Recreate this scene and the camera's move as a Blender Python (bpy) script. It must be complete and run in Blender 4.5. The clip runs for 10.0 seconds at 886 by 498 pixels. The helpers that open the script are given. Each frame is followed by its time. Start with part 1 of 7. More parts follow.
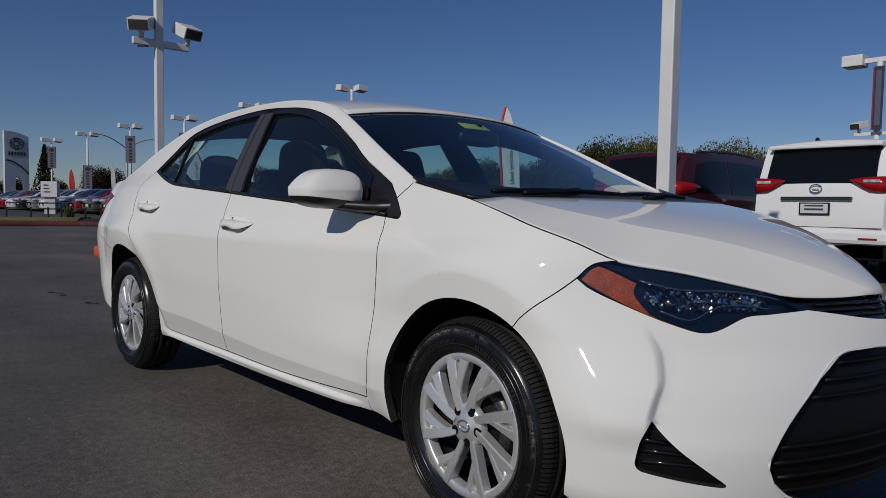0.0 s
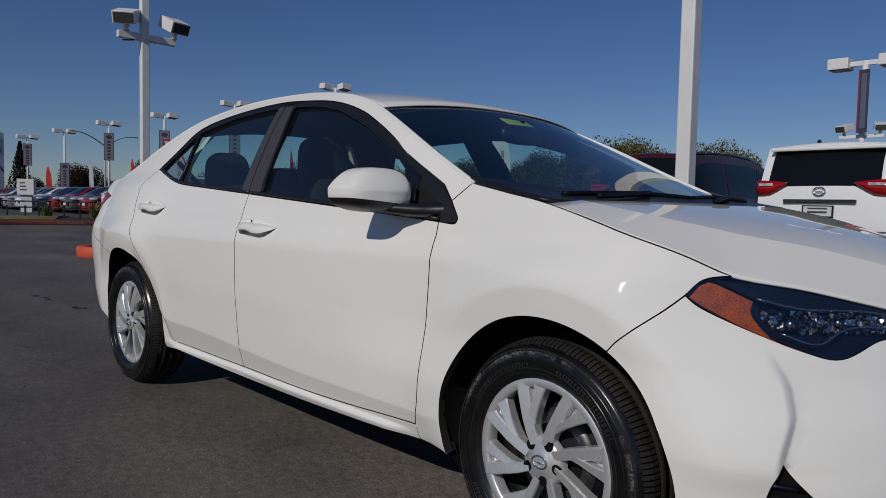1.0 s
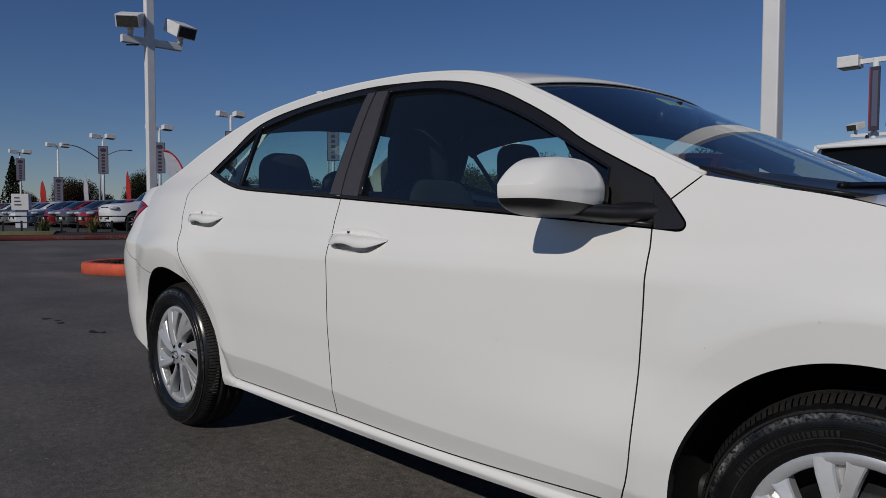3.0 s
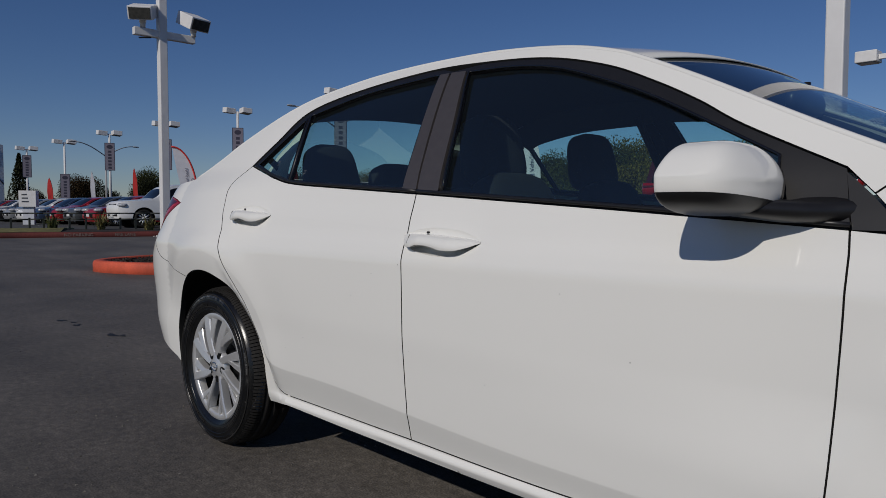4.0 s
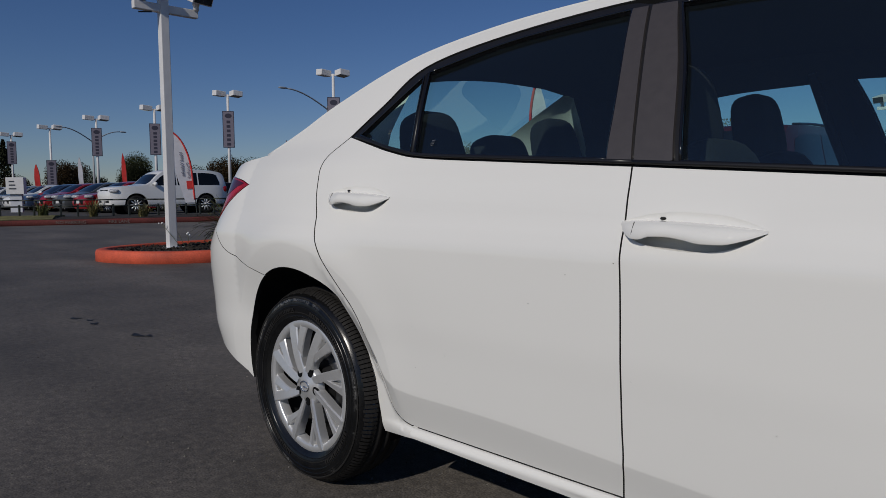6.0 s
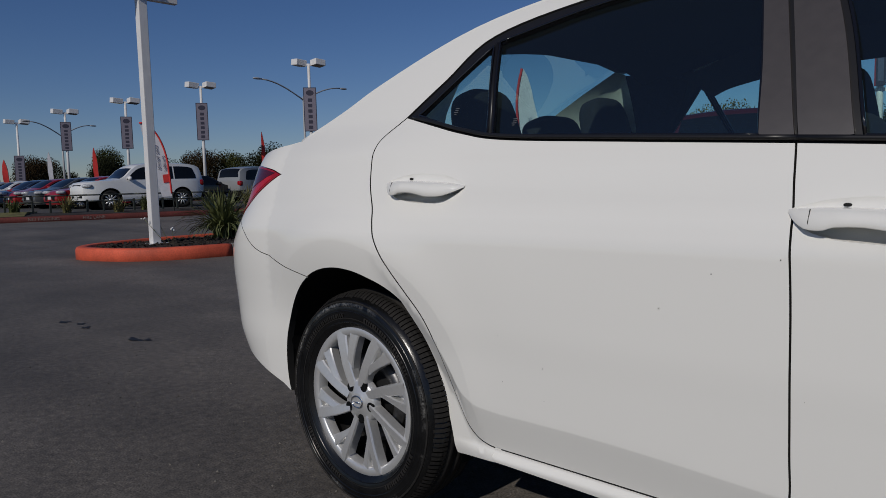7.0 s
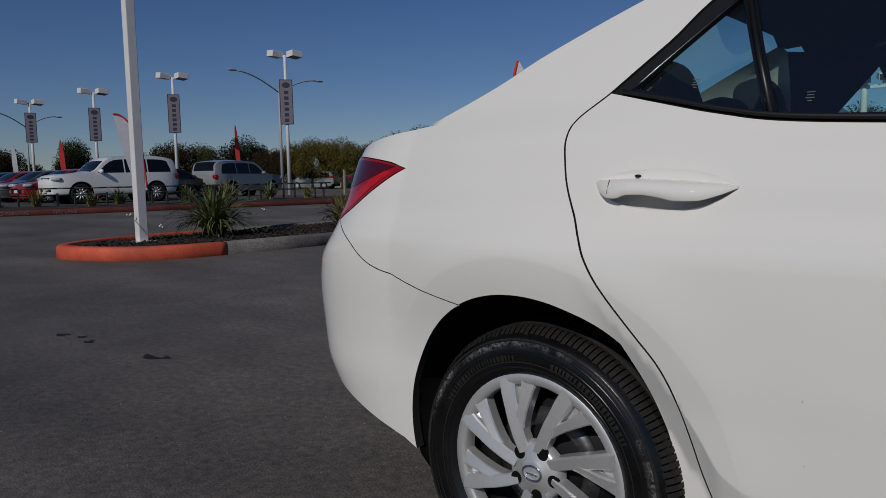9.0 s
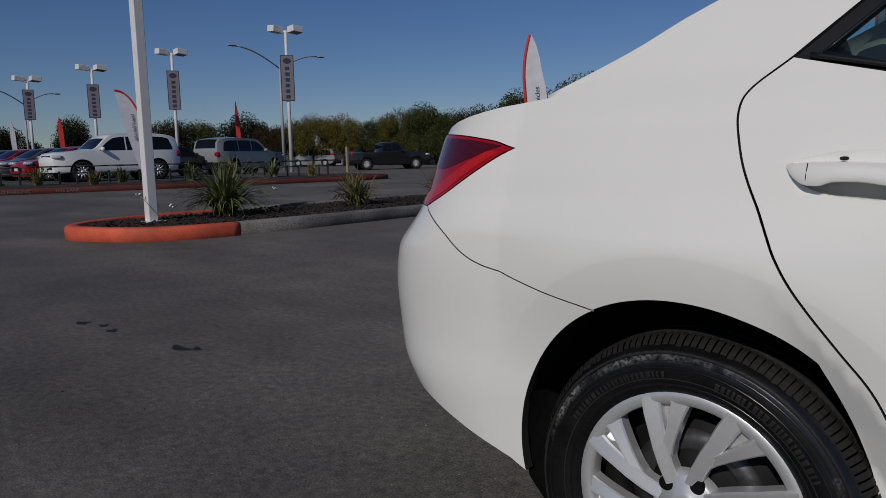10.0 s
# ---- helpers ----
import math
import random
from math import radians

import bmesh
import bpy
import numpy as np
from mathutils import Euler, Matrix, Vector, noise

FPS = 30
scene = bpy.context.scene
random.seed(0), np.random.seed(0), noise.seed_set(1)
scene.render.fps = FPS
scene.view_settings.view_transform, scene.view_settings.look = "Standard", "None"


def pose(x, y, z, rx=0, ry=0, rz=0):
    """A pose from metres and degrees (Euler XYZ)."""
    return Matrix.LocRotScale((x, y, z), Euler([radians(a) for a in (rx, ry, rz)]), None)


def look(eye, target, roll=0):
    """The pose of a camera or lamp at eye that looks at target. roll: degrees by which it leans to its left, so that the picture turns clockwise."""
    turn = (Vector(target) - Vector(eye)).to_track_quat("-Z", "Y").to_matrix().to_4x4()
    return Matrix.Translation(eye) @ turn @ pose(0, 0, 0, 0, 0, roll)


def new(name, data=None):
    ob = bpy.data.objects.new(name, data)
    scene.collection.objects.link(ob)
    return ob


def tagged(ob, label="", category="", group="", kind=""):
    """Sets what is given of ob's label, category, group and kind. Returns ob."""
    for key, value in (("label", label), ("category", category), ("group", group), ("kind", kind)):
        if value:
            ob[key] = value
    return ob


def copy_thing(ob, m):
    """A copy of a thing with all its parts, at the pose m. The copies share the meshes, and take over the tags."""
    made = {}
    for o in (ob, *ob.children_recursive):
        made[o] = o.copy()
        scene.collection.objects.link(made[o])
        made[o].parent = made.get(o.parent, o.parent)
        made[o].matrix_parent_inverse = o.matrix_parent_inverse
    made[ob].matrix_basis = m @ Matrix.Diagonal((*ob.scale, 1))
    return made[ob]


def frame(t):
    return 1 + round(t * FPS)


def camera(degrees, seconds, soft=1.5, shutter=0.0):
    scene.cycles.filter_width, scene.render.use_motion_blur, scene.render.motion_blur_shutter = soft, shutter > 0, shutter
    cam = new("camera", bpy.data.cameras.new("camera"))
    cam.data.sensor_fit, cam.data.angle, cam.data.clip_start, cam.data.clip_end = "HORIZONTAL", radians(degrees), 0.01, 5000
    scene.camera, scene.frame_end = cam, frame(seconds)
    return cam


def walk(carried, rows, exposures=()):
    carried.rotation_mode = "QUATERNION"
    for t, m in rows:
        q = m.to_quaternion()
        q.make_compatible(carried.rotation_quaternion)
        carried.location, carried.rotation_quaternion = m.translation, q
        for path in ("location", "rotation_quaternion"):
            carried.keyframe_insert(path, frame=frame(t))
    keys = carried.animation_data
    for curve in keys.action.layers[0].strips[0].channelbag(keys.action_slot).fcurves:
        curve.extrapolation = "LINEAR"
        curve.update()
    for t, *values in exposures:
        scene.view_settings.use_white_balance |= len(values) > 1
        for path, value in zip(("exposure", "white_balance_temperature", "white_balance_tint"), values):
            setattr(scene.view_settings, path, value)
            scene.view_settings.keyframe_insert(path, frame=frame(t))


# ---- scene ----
from mathutils.geometry import delaunay_2d_cdt as delaunay

cam = camera(63.5, 10.0, soft=0.5)
PATH = [
    (0, (1.451, -2.231, 0.944), (-0.032, -0.895, 0.824), 0.9),
    (0.5, (1.283, -2.229, 0.943), (-0.177, -0.867, 0.822), 1.4),
    (1, (1.098, -2.228, 0.951), (-0.349, -0.852, 0.832), 1.2),
    (1.5, (0.934, -2.223, 0.946), (-0.504, -0.837, 0.843), 1.2),
    (2, (0.747, -2.223, 0.942), (-0.684, -0.83, 0.843), 1.4),
    (2.5, (0.556, -2.216, 0.937), (-0.871, -0.818, 0.844), 0.2),
    (3, (0.357, -2.18, 0.936), (-1.08, -0.793, 0.838), 0.1),
    (4.5, (-0.224, -2.142, 0.937), (-1.67, -0.765, 0.829), 0.1),
    (5, (-0.418, -2.133, 0.934), (-1.851, -0.742, 0.819), 0.0),
    (5.5, (-0.591, -2.127, 0.932), (-2.024, -0.737, 0.801), -0.3),
    (7, (-1.143, -2.121, 0.929), (-2.518, -0.68, 0.746), -1.4),
    (7.5, (-1.328, -2.113, 0.934), (-2.685, -0.655, 0.756), -2.2),
    (8, (-1.5, -2.108, 0.94), (-2.836, -0.629, 0.772), -1.3),
    (8.5, (-1.69, -2.09, 0.941), (-3.009, -0.597, 0.76), -1.2),
    (9, (-1.865, -2.079, 0.946), (-3.18, -0.585, 0.747), -1.1),
    (9.5, (-2.032, -2.064, 0.956), (-3.343, -0.571, 0.723), -0.6),
    (10, (-2.211, -2.055, 0.96), (-3.521, -0.567, 0.698), -1.2),
]
walk(cam, [(t, look(eye, target, roll)) for t, eye, target, roll in PATH], [(0, 0.0), (2.5, -0.03), (5.5, -0.03), (7, -0.06), (7.5, -0.11), (8.5, -0.17), (9.5, -0.18), (10, -0.10)])

# ---- daylight ----
SUN_FROM = Vector((0.20, -0.79, 0.53)).normalized()
world = bpy.data.worlds.new("sky")
scene.world = world
world.use_nodes = True
wn = world.node_tree.nodes
sky = wn.new("ShaderNodeTexSky")
sky.sky_type = "NISHITA"
sky.sun_disc = False
sky.sun_elevation = math.asin(SUN_FROM.z)
sky.sun_rotation = math.atan2(SUN_FROM.x, SUN_FROM.y)
sky.altitude = 600
sky.air_density = 1.0
sky.dust_density = 0.0
sky.ozone_density = 2.0
wn["Background"].inputs["Strength"].default_value = 0.0350
tone = wn.new("ShaderNodeHueSaturation")
tone.inputs["Saturation"].default_value = 1.15
tint = wn.new("ShaderNodeMix")
tint.data_type, tint.blend_type = "RGBA", "MULTIPLY"
tint.inputs["Factor"].default_value = 1.0
tint.inputs["B"].default_value = (0.86, 0.97, 1.31, 1)
world.node_tree.links.new(sky.outputs["Color"], tone.inputs["Color"])
world.node_tree.links.new(tone.outputs["Color"], tint.inputs["A"])
world.node_tree.links.new(tint.outputs["Result"], wn["Background"].inputs["Color"])
sun_data = bpy.data.lights.new("sun", "SUN")
sun_data.energy = 2.25
sun_data.angle = radians(0.55)
sun_data.color = (1.0, 0.94, 0.86)
sun = new("sun", sun_data)
sun.matrix_world = look(SUN_FROM * 50, (0, 0, 0))


# ---- materials ----
def material(name, colour, rough=0.5, metal=0.0, coat=0.0, grain=None, bump=0.0, spread=0.0, stain=None, spec=0.5, more=(), streak=None):
    """Base colour with noise at two scales: grain=(size of one cell in metres, contrast), stain the same for large blotches."""
    m = bpy.data.materials.new(name)
    m.use_nodes = True
    n, l = m.node_tree.nodes, m.node_tree.links
    b = n["Principled BSDF"]
    b.inputs["Roughness"].default_value = rough
    b.inputs["Metallic"].default_value = metal
    b.inputs["Coat Weight"].default_value = coat
    b.inputs["Coat Roughness"].default_value = 0.03
    b.inputs["Specular IOR Level"].default_value = spec
    b.inputs["Base Color"].default_value = (*colour, 1)
    if not (grain or stain or spread):
        return m
    layers = [p for p in (grain, stain) if p] + list(more) + ([streak] if streak else [])
    where = n.new("ShaderNodeTexCoord").outputs["Object"]
    tint = None
    for cell, contrast in layers:
        tex = n.new("ShaderNodeTexNoise")
        tex.inputs["Scale"].default_value = 1.0 / cell
        tex.inputs["Detail"].default_value = 5
        if streak and (cell, contrast) == streak:
            squeeze = n.new("ShaderNodeMapping")
            squeeze.inputs["Scale"].default_value = (0.16, 1.0, 1.0)
            squeeze.inputs["Rotation"].default_value = (0, 0, 0.5)
            l.new(where, squeeze.inputs["Vector"]), l.new(squeeze.outputs["Vector"], tex.inputs["Vector"])
        else:
            l.new(where, tex.inputs["Vector"])
        ramp = n.new("ShaderNodeMapRange")
        ramp.inputs["From Min"].default_value, ramp.inputs["From Max"].default_value = 0.3, 0.7
        ramp.inputs["To Min"].default_value, ramp.inputs["To Max"].default_value = 1 - contrast, 1 + contrast
        l.new(tex.outputs["Fac"], ramp.inputs["Value"])
        if tint is None:
            tint = ramp.outputs["Result"]
            if bump:
                bu = n.new("ShaderNodeBump")
                bu.inputs["Strength"].default_value = bump
                bu.inputs["Distance"].default_value = cell * 0.5
                l.new(tex.outputs["Fac"], bu.inputs["Height"])
                l.new(bu.outputs["Normal"], b.inputs["Normal"])
        else:
            mul = n.new("ShaderNodeMath")
            mul.operation = "MULTIPLY"
            l.new(tint, mul.inputs[0]), l.new(ramp.outputs["Result"], mul.inputs[1])
            tint = mul.outputs[0]
    if spread:
        info = n.new("ShaderNodeNewGeometry")
        ramp = n.new("ShaderNodeMapRange")
        ramp.inputs["To Min"].default_value, ramp.inputs["To Max"].default_value = 1 - spread, 1 + spread
        l.new(info.outputs["Random Per Island"], ramp.inputs["Value"])
        if tint is None:
            tint = ramp.outputs["Result"]
        else:
            mul = n.new("ShaderNodeMath")
            mul.operation = "MULTIPLY"
            l.new(tint, mul.inputs[0]), l.new(ramp.outputs["Result"], mul.inputs[1])
            tint = mul.outputs[0]
    vm = n.new("ShaderNodeVectorMath")
    vm.operation = "SCALE"
    vm.inputs[0].default_value = colour
    l.new(tint, vm.inputs["Scale"])
    l.new(vm.outputs["Vector"], b.inputs["Base Color"])
    return m


def pane(name, tint, gloss_rough=0.0, ior=1.5, haze=0.0):
    """Thin sheet of glass: tinted straight view mixed with a mirror gloss that grows at a grazing angle."""
    m = bpy.data.materials.new(name)
    m.use_nodes = True
    n, l = m.node_tree.nodes, m.node_tree.links
    n.remove(n["Principled BSDF"])
    clear, gloss, mix, fres = n.new("ShaderNodeBsdfTransparent"), n.new("ShaderNodeBsdfGlossy"), n.new("ShaderNodeMixShader"), n.new("ShaderNodeLayerWeight")
    clear.inputs["Color"].default_value = (*tint, 1)
    gloss.inputs["Roughness"].default_value = gloss_rough
    gloss.inputs["Color"].default_value = (1, 1, 1, 1)
    fres.inputs["Blend"].default_value = 0.5
    curve, rise = n.new("ShaderNodeMath"), n.new("ShaderNodeMath")
    curve.operation, rise.operation = "POWER", "MULTIPLY_ADD"
    curve.inputs[1].default_value = 5.0
    base = ((ior - 1) / (ior + 1)) ** 2 * 2.4
    rise.inputs[1].default_value, rise.inputs[2].default_value = 1 - base, base
    l.new(fres.outputs["Facing"], curve.inputs[0]), l.new(curve.outputs[0], rise.inputs[0])
    l.new(rise.outputs[0], mix.inputs[0]), l.new(clear.outputs[0], mix.inputs[1]), l.new(gloss.outputs[0], mix.inputs[2])
    # bluish diffuse film: the haze of reflected sky, painted onto the pane
    film, hazed = n.new("ShaderNodeBsdfDiffuse"), n.new("ShaderNodeMixShader")
    film.inputs["Color"].default_value = (0.42, 0.53, 0.62, 1)
    hazed.inputs[0].default_value = haze
    l.new(mix.outputs[0], hazed.inputs[1]), l.new(film.outputs[0], hazed.inputs[2])
    l.new(hazed.outputs[0], n["Material Output"].inputs["Surface"])
    return m


PAINT = material("white_paint", (0.80, 0.79, 0.75), 0.6, coat=1.0, grain=(0.9, 0.012), spec=0.0)
TRIM = material("black_trim", (0.011, 0.0105, 0.011), 0.38, grain=(0.02, 0.08))
SEAL = material("gloss_seal", (0.008, 0.008, 0.009), 0.16, coat=0.5)
SATIN = material("satin_pillar", (0.055, 0.048, 0.046), 0.38, grain=(0.02, 0.08), spec=0.9)
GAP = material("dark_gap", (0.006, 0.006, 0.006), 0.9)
UNDER = material("underbody", (0.006, 0.006, 0.006), 0.9, grain=(0.05, 0.3), spec=0.2)
GLASS = pane("side_glass", (0.76, 0.94, 0.91), haze=0.012)
SHIELD = pane("windscreen_glass", (0.72, 0.87, 0.85), haze=0.004)
LENS = pane("lamp_lens", (0.93, 0.93, 0.93))
CLOTH = material("seat_cloth", (0.010, 0.011, 0.013), 0.9, grain=(0.01, 0.2), bump=0.2)
DASH = material("dashboard_plastic", (0.018, 0.018, 0.019), 0.6, grain=(0.006, 0.2), bump=0.1)
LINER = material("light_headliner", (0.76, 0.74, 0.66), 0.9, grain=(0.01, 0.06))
RUBBER = material("tyre_rubber", (0.015, 0.0138, 0.0128), 0.75, grain=(0.006, 0.35), stain=(0.10, 0.3), spec=0.3)
SIDEWALL = material("tyre_sidewall", (0.0065, 0.0065, 0.0067), 0.24, grain=(0.004, 0.3), stain=(0.07, 0.4), bump=0.10)


def scuff(m, r0, r1, pale):
    """Pale rubbed patches on a ring of the tyre's wall, at radii r0 to r1 round the Y axis."""
    n, l = m.node_tree.nodes, m.node_tree.links
    b = n["Principled BSDF"]
    where, flat, far = n.new("ShaderNodeTexCoord"), n.new("ShaderNodeVectorMath"), n.new("ShaderNodeVectorMath")
    flat.operation, far.operation = "MULTIPLY", "LENGTH"
    flat.inputs[1].default_value = (1, 0, 1)
    l.new(where.outputs["Object"], flat.inputs[0]), l.new(flat.outputs["Vector"], far.inputs[0])
    rise, fall = n.new("ShaderNodeMapRange"), n.new("ShaderNodeMapRange")
    for node, lo, hi in ((rise, r0 - .006, r0 + .004), (fall, r1 + .005, r1 - .002)):
        node.inputs["From Min"].default_value, node.inputs["From Max"].default_value = lo, hi
        l.new(far.outputs["Value"], node.inputs["Value"])
    both, mask = n.new("ShaderNodeMath"), n.new("ShaderNodeMath")
    both.operation = mask.operation = "MULTIPLY"
    l.new(rise.outputs["Result"], both.inputs[0]), l.new(fall.outputs["Result"], both.inputs[1])
    amount = both.outputs[0]
    for size, lo, hi in ((7.0, .50, .62), (170.0, .36, .66)):
        tex, cut, mul = n.new("ShaderNodeTexNoise"), n.new("ShaderNodeMapRange"), n.new("ShaderNodeMath")
        tex.inputs["Scale"].default_value, tex.inputs["Detail"].default_value = size, 6
        cut.inputs["From Min"].default_value, cut.inputs["From Max"].default_value = lo, hi
        mul.operation = "MULTIPLY"
        l.new(where.outputs["Object"], tex.inputs["Vector"]), l.new(tex.outputs["Fac"], cut.inputs["Value"])
        l.new(amount, mul.inputs[0]), l.new(cut.outputs["Result"], mul.inputs[1])
        amount = mul.outputs[0]
    mix = n.new("ShaderNodeMix")
    mix.data_type = "RGBA"
    mix.inputs["B"].default_value = (*pale, 1)
    l.new(b.inputs["Base Color"].links[0].from_socket, mix.inputs["A"])
    l.new(amount, mix.inputs["Factor"])
    l.new(mix.outputs["Result"], b.inputs["Base Color"])


scuff(SIDEWALL, .276, .287, (0.30, 0.295, 0.28))
SILVER = material("wheel_silver", (0.66, 0.66, 0.655), 0.34, metal=0.56, grain=(0.01, 0.04))
STEEL = material("dark_steel", (0.006, 0.006, 0.0065), 0.65, grain=(0.02, 0.3), spec=0.25)
CHROME = material("chrome", (0.75, 0.75, 0.76), 0.08, metal=1.0)
AMBER = material("amber_reflector", (0.40, 0.085, 0.006), 0.16, coat=1.0, grain=(0.0035, 0.45), stain=(0.03, 0.25), bump=0.5)
REDLENS = material("red_lens", (0.33, 0.004, 0.005), 0.12, coat=0.5, grain=(0.02, 0.15))
REDDARK = material("dark_red_lens", (0.075, 0.003, 0.005), 0.12, coat=0.4, grain=(0.01, 0.2))
GLOSSBLACK = material("gloss_black", (0.006, 0.006, 0.007), 0.10, coat=1.0)
MATBLACK = material("grille_black", (0.004, 0.004, 0.004), 0.5, grain=(0.01, 0.2), spec=0.25)
REFLECTOR = material("lamp_reflector", (0.55, 0.56, 0.58), 0.12, metal=1.0)
MIRROR = material("mirror_glass", (0.8, 0.8, 0.8), 0.02, metal=1.0)


# ---- mesh helpers ----
def smoothstep(a, b, v):
    v = min(max((v - a) / (b - a), 0.0), 1.0)
    return v * v * (3 - 2 * v)


def knots(pts):
    """Cubic function of one variable through knots, without overshoot."""
    xs, ys = [p[0] for p in pts], [p[1] for p in pts]
    n = len(xs)
    d = [(ys[i + 1] - ys[i]) / (xs[i + 1] - xs[i]) for i in range(n - 1)]
    m = [d[0]] + [0 if d[i - 1] * d[i] <= 0 else 2 * d[i - 1] * d[i] / (d[i - 1] + d[i]) for i in range(1, n - 1)] + [d[-1]]

    def f(x):
        if x <= xs[0]:
            return ys[0] + m[0] * (x - xs[0])
        if x >= xs[-1]:
            return ys[-1] + m[-1] * (x - xs[-1])
        i = max(j for j in range(n - 1) if xs[j] <= x)
        h = xs[i + 1] - xs[i]
        t = (x - xs[i]) / h
        return (2 * t**3 - 3 * t * t + 1) * ys[i] + (t**3 - 2 * t * t + t) * h * m[i] + (3 * t * t - 2 * t**3) * ys[i + 1] + (t**3 - t * t) * h * m[i + 1]

    return f


def flow(pts, n=8):
    """Smooth polyline (Catmull-Rom) through points of any dimension."""
    p = [np.array(q, float) for q in pts]
    if len(p) < 3:
        return [p[0] + (p[-1] - p[0]) * i / n for i in range(n + 1)]
    p = [2 * p[0] - p[1], *p, 2 * p[-1] - p[-2]]
    out = []
    for i in range(1, len(p) - 2):
        for k in range(n):
            t = k / n
            out.append(0.5 * (2 * p[i] + (p[i + 1] - p[i - 1]) * t + (2 * p[i - 1] - 5 * p[i] + 4 * p[i + 1] - p[i + 2]) * t * t + (3 * p[i] - p[i - 1] - 3 * p[i + 1] + p[i + 2]) * t**3))
    out.append(p[-2])
    return out


def loop(*runs):
    """A closed outline from smooth runs with corners between them; a run of two points stays straight."""
    out = []
    for r in runs:
        c = flow(r, 6) if len(r) > 2 else [np.array(r[0], float), np.array(r[-1], float)]
        for q in c:
            if not out or np.hypot(*(q - out[-1])) > 1e-4:
                out.append(q)
    if np.hypot(*(out[0] - out[-1])) < 1e-4:
        out.pop()
    return out


def arc(cx, cz, r, a0, a1, n=14):
    return [(cx + r * math.cos(radians(a0 + (a1 - a0) * i / n)), cz + r * math.sin(radians(a0 + (a1 - a0) * i / n))) for i in range(n + 1)]


def part(name, mesh, mat, parent=None, label="", smooth=True):
    """Links a mesh or a bmesh as one object under a thing or a part. The mesh is in the thing's own coordinates."""
    if isinstance(mesh, bmesh.types.BMesh):
        me = bpy.data.meshes.new(name)
        mesh.to_mesh(me)
        mesh.free()
        mesh = me
        if smooth:
            mesh.polygons.foreach_set("use_smooth", [True] * len(mesh.polygons))
    ob = new(name, mesh)
    if mat is not None and not mesh.materials:
        mesh.materials.append(mat)
    ob.parent = parent
    if label:
        ob["label"] = label
    return ob


def thing(name, label, category, m=None, group="", kind=""):
    """An Empty at a thing's base that carries its parts."""
    ob = new(name)
    ob.empty_display_size = 0.2
    ob.matrix_world = m or Matrix()
    return tagged(ob, label, category, group, kind)


def raw(verts, faces, normals=None, smooth=True, name="mesh"):
    me = bpy.data.meshes.new(name)
    me.from_pydata([tuple(v) for v in verts], [], faces)
    me.polygons.foreach_set("use_smooth", [smooth] * len(me.polygons))
    me.update()
    if normals is not None:
        me.normals_split_custom_set_from_vertices([tuple(n) for n in normals])
    return me


def inside(poly, pts):
    x, y = pts[:, 0], pts[:, 1]
    hit = np.zeros(len(pts), bool)
    j = len(poly) - 1
    for i in range(len(poly)):
        (xi, yi), (xj, yj) = poly[i], poly[j]
        if yi != yj:
            hit ^= ((yi > y) != (yj > y)) & (x < (xj - xi) * (y - yi) / (yj - yi) + xi)
        j = i
    return hit


def near(poly, pts, reach):
    bad = np.zeros(len(pts), bool)
    for i in range(len(poly)):
        a, b = np.array(poly[i - 1]), np.array(poly[i])
        d = b - a
        t = np.clip(((pts - a) @ d) / max(d @ d, 1e-12), 0, 1)
        bad |= np.hypot(*(pts - a - t[:, None] * d).T) < reach
    return bad


def area2(poly):
    return sum(poly[i - 1][0] * poly[i][1] - poly[i][0] * poly[i - 1][1] for i in range(len(poly))) / 2


def shrink(poly, gap):
    """The outline moved inward by gap."""
    s = 1 if area2(poly) > 0 else -1
    out = []
    n = len(poly)
    for i in range(n):
        a, b, c = poly[i - 1], poly[i], poly[(i + 1) % n]
        d1, d2 = b - a, c - b
        d1, d2 = d1 / max(np.hypot(*d1), 1e-9), d2 / max(np.hypot(*d2), 1e-9)
        n1, n2 = np.array((-d1[1], d1[0])) * s, np.array((-d2[1], d2[0])) * s
        m = n1 + n2
        k = max(m @ m / 2, 0.7)
        out.append(b + m * gap / k)
    return out


def fine(poly, step):
    out = []
    for i in range(len(poly)):
        a, b = poly[i - 1], poly[i]
        k = max(1, int(math.ceil(np.hypot(*(b - a)) / step)))
        out += [a + (b - a) * (j + 1) / k for j in range(k)]
    return out


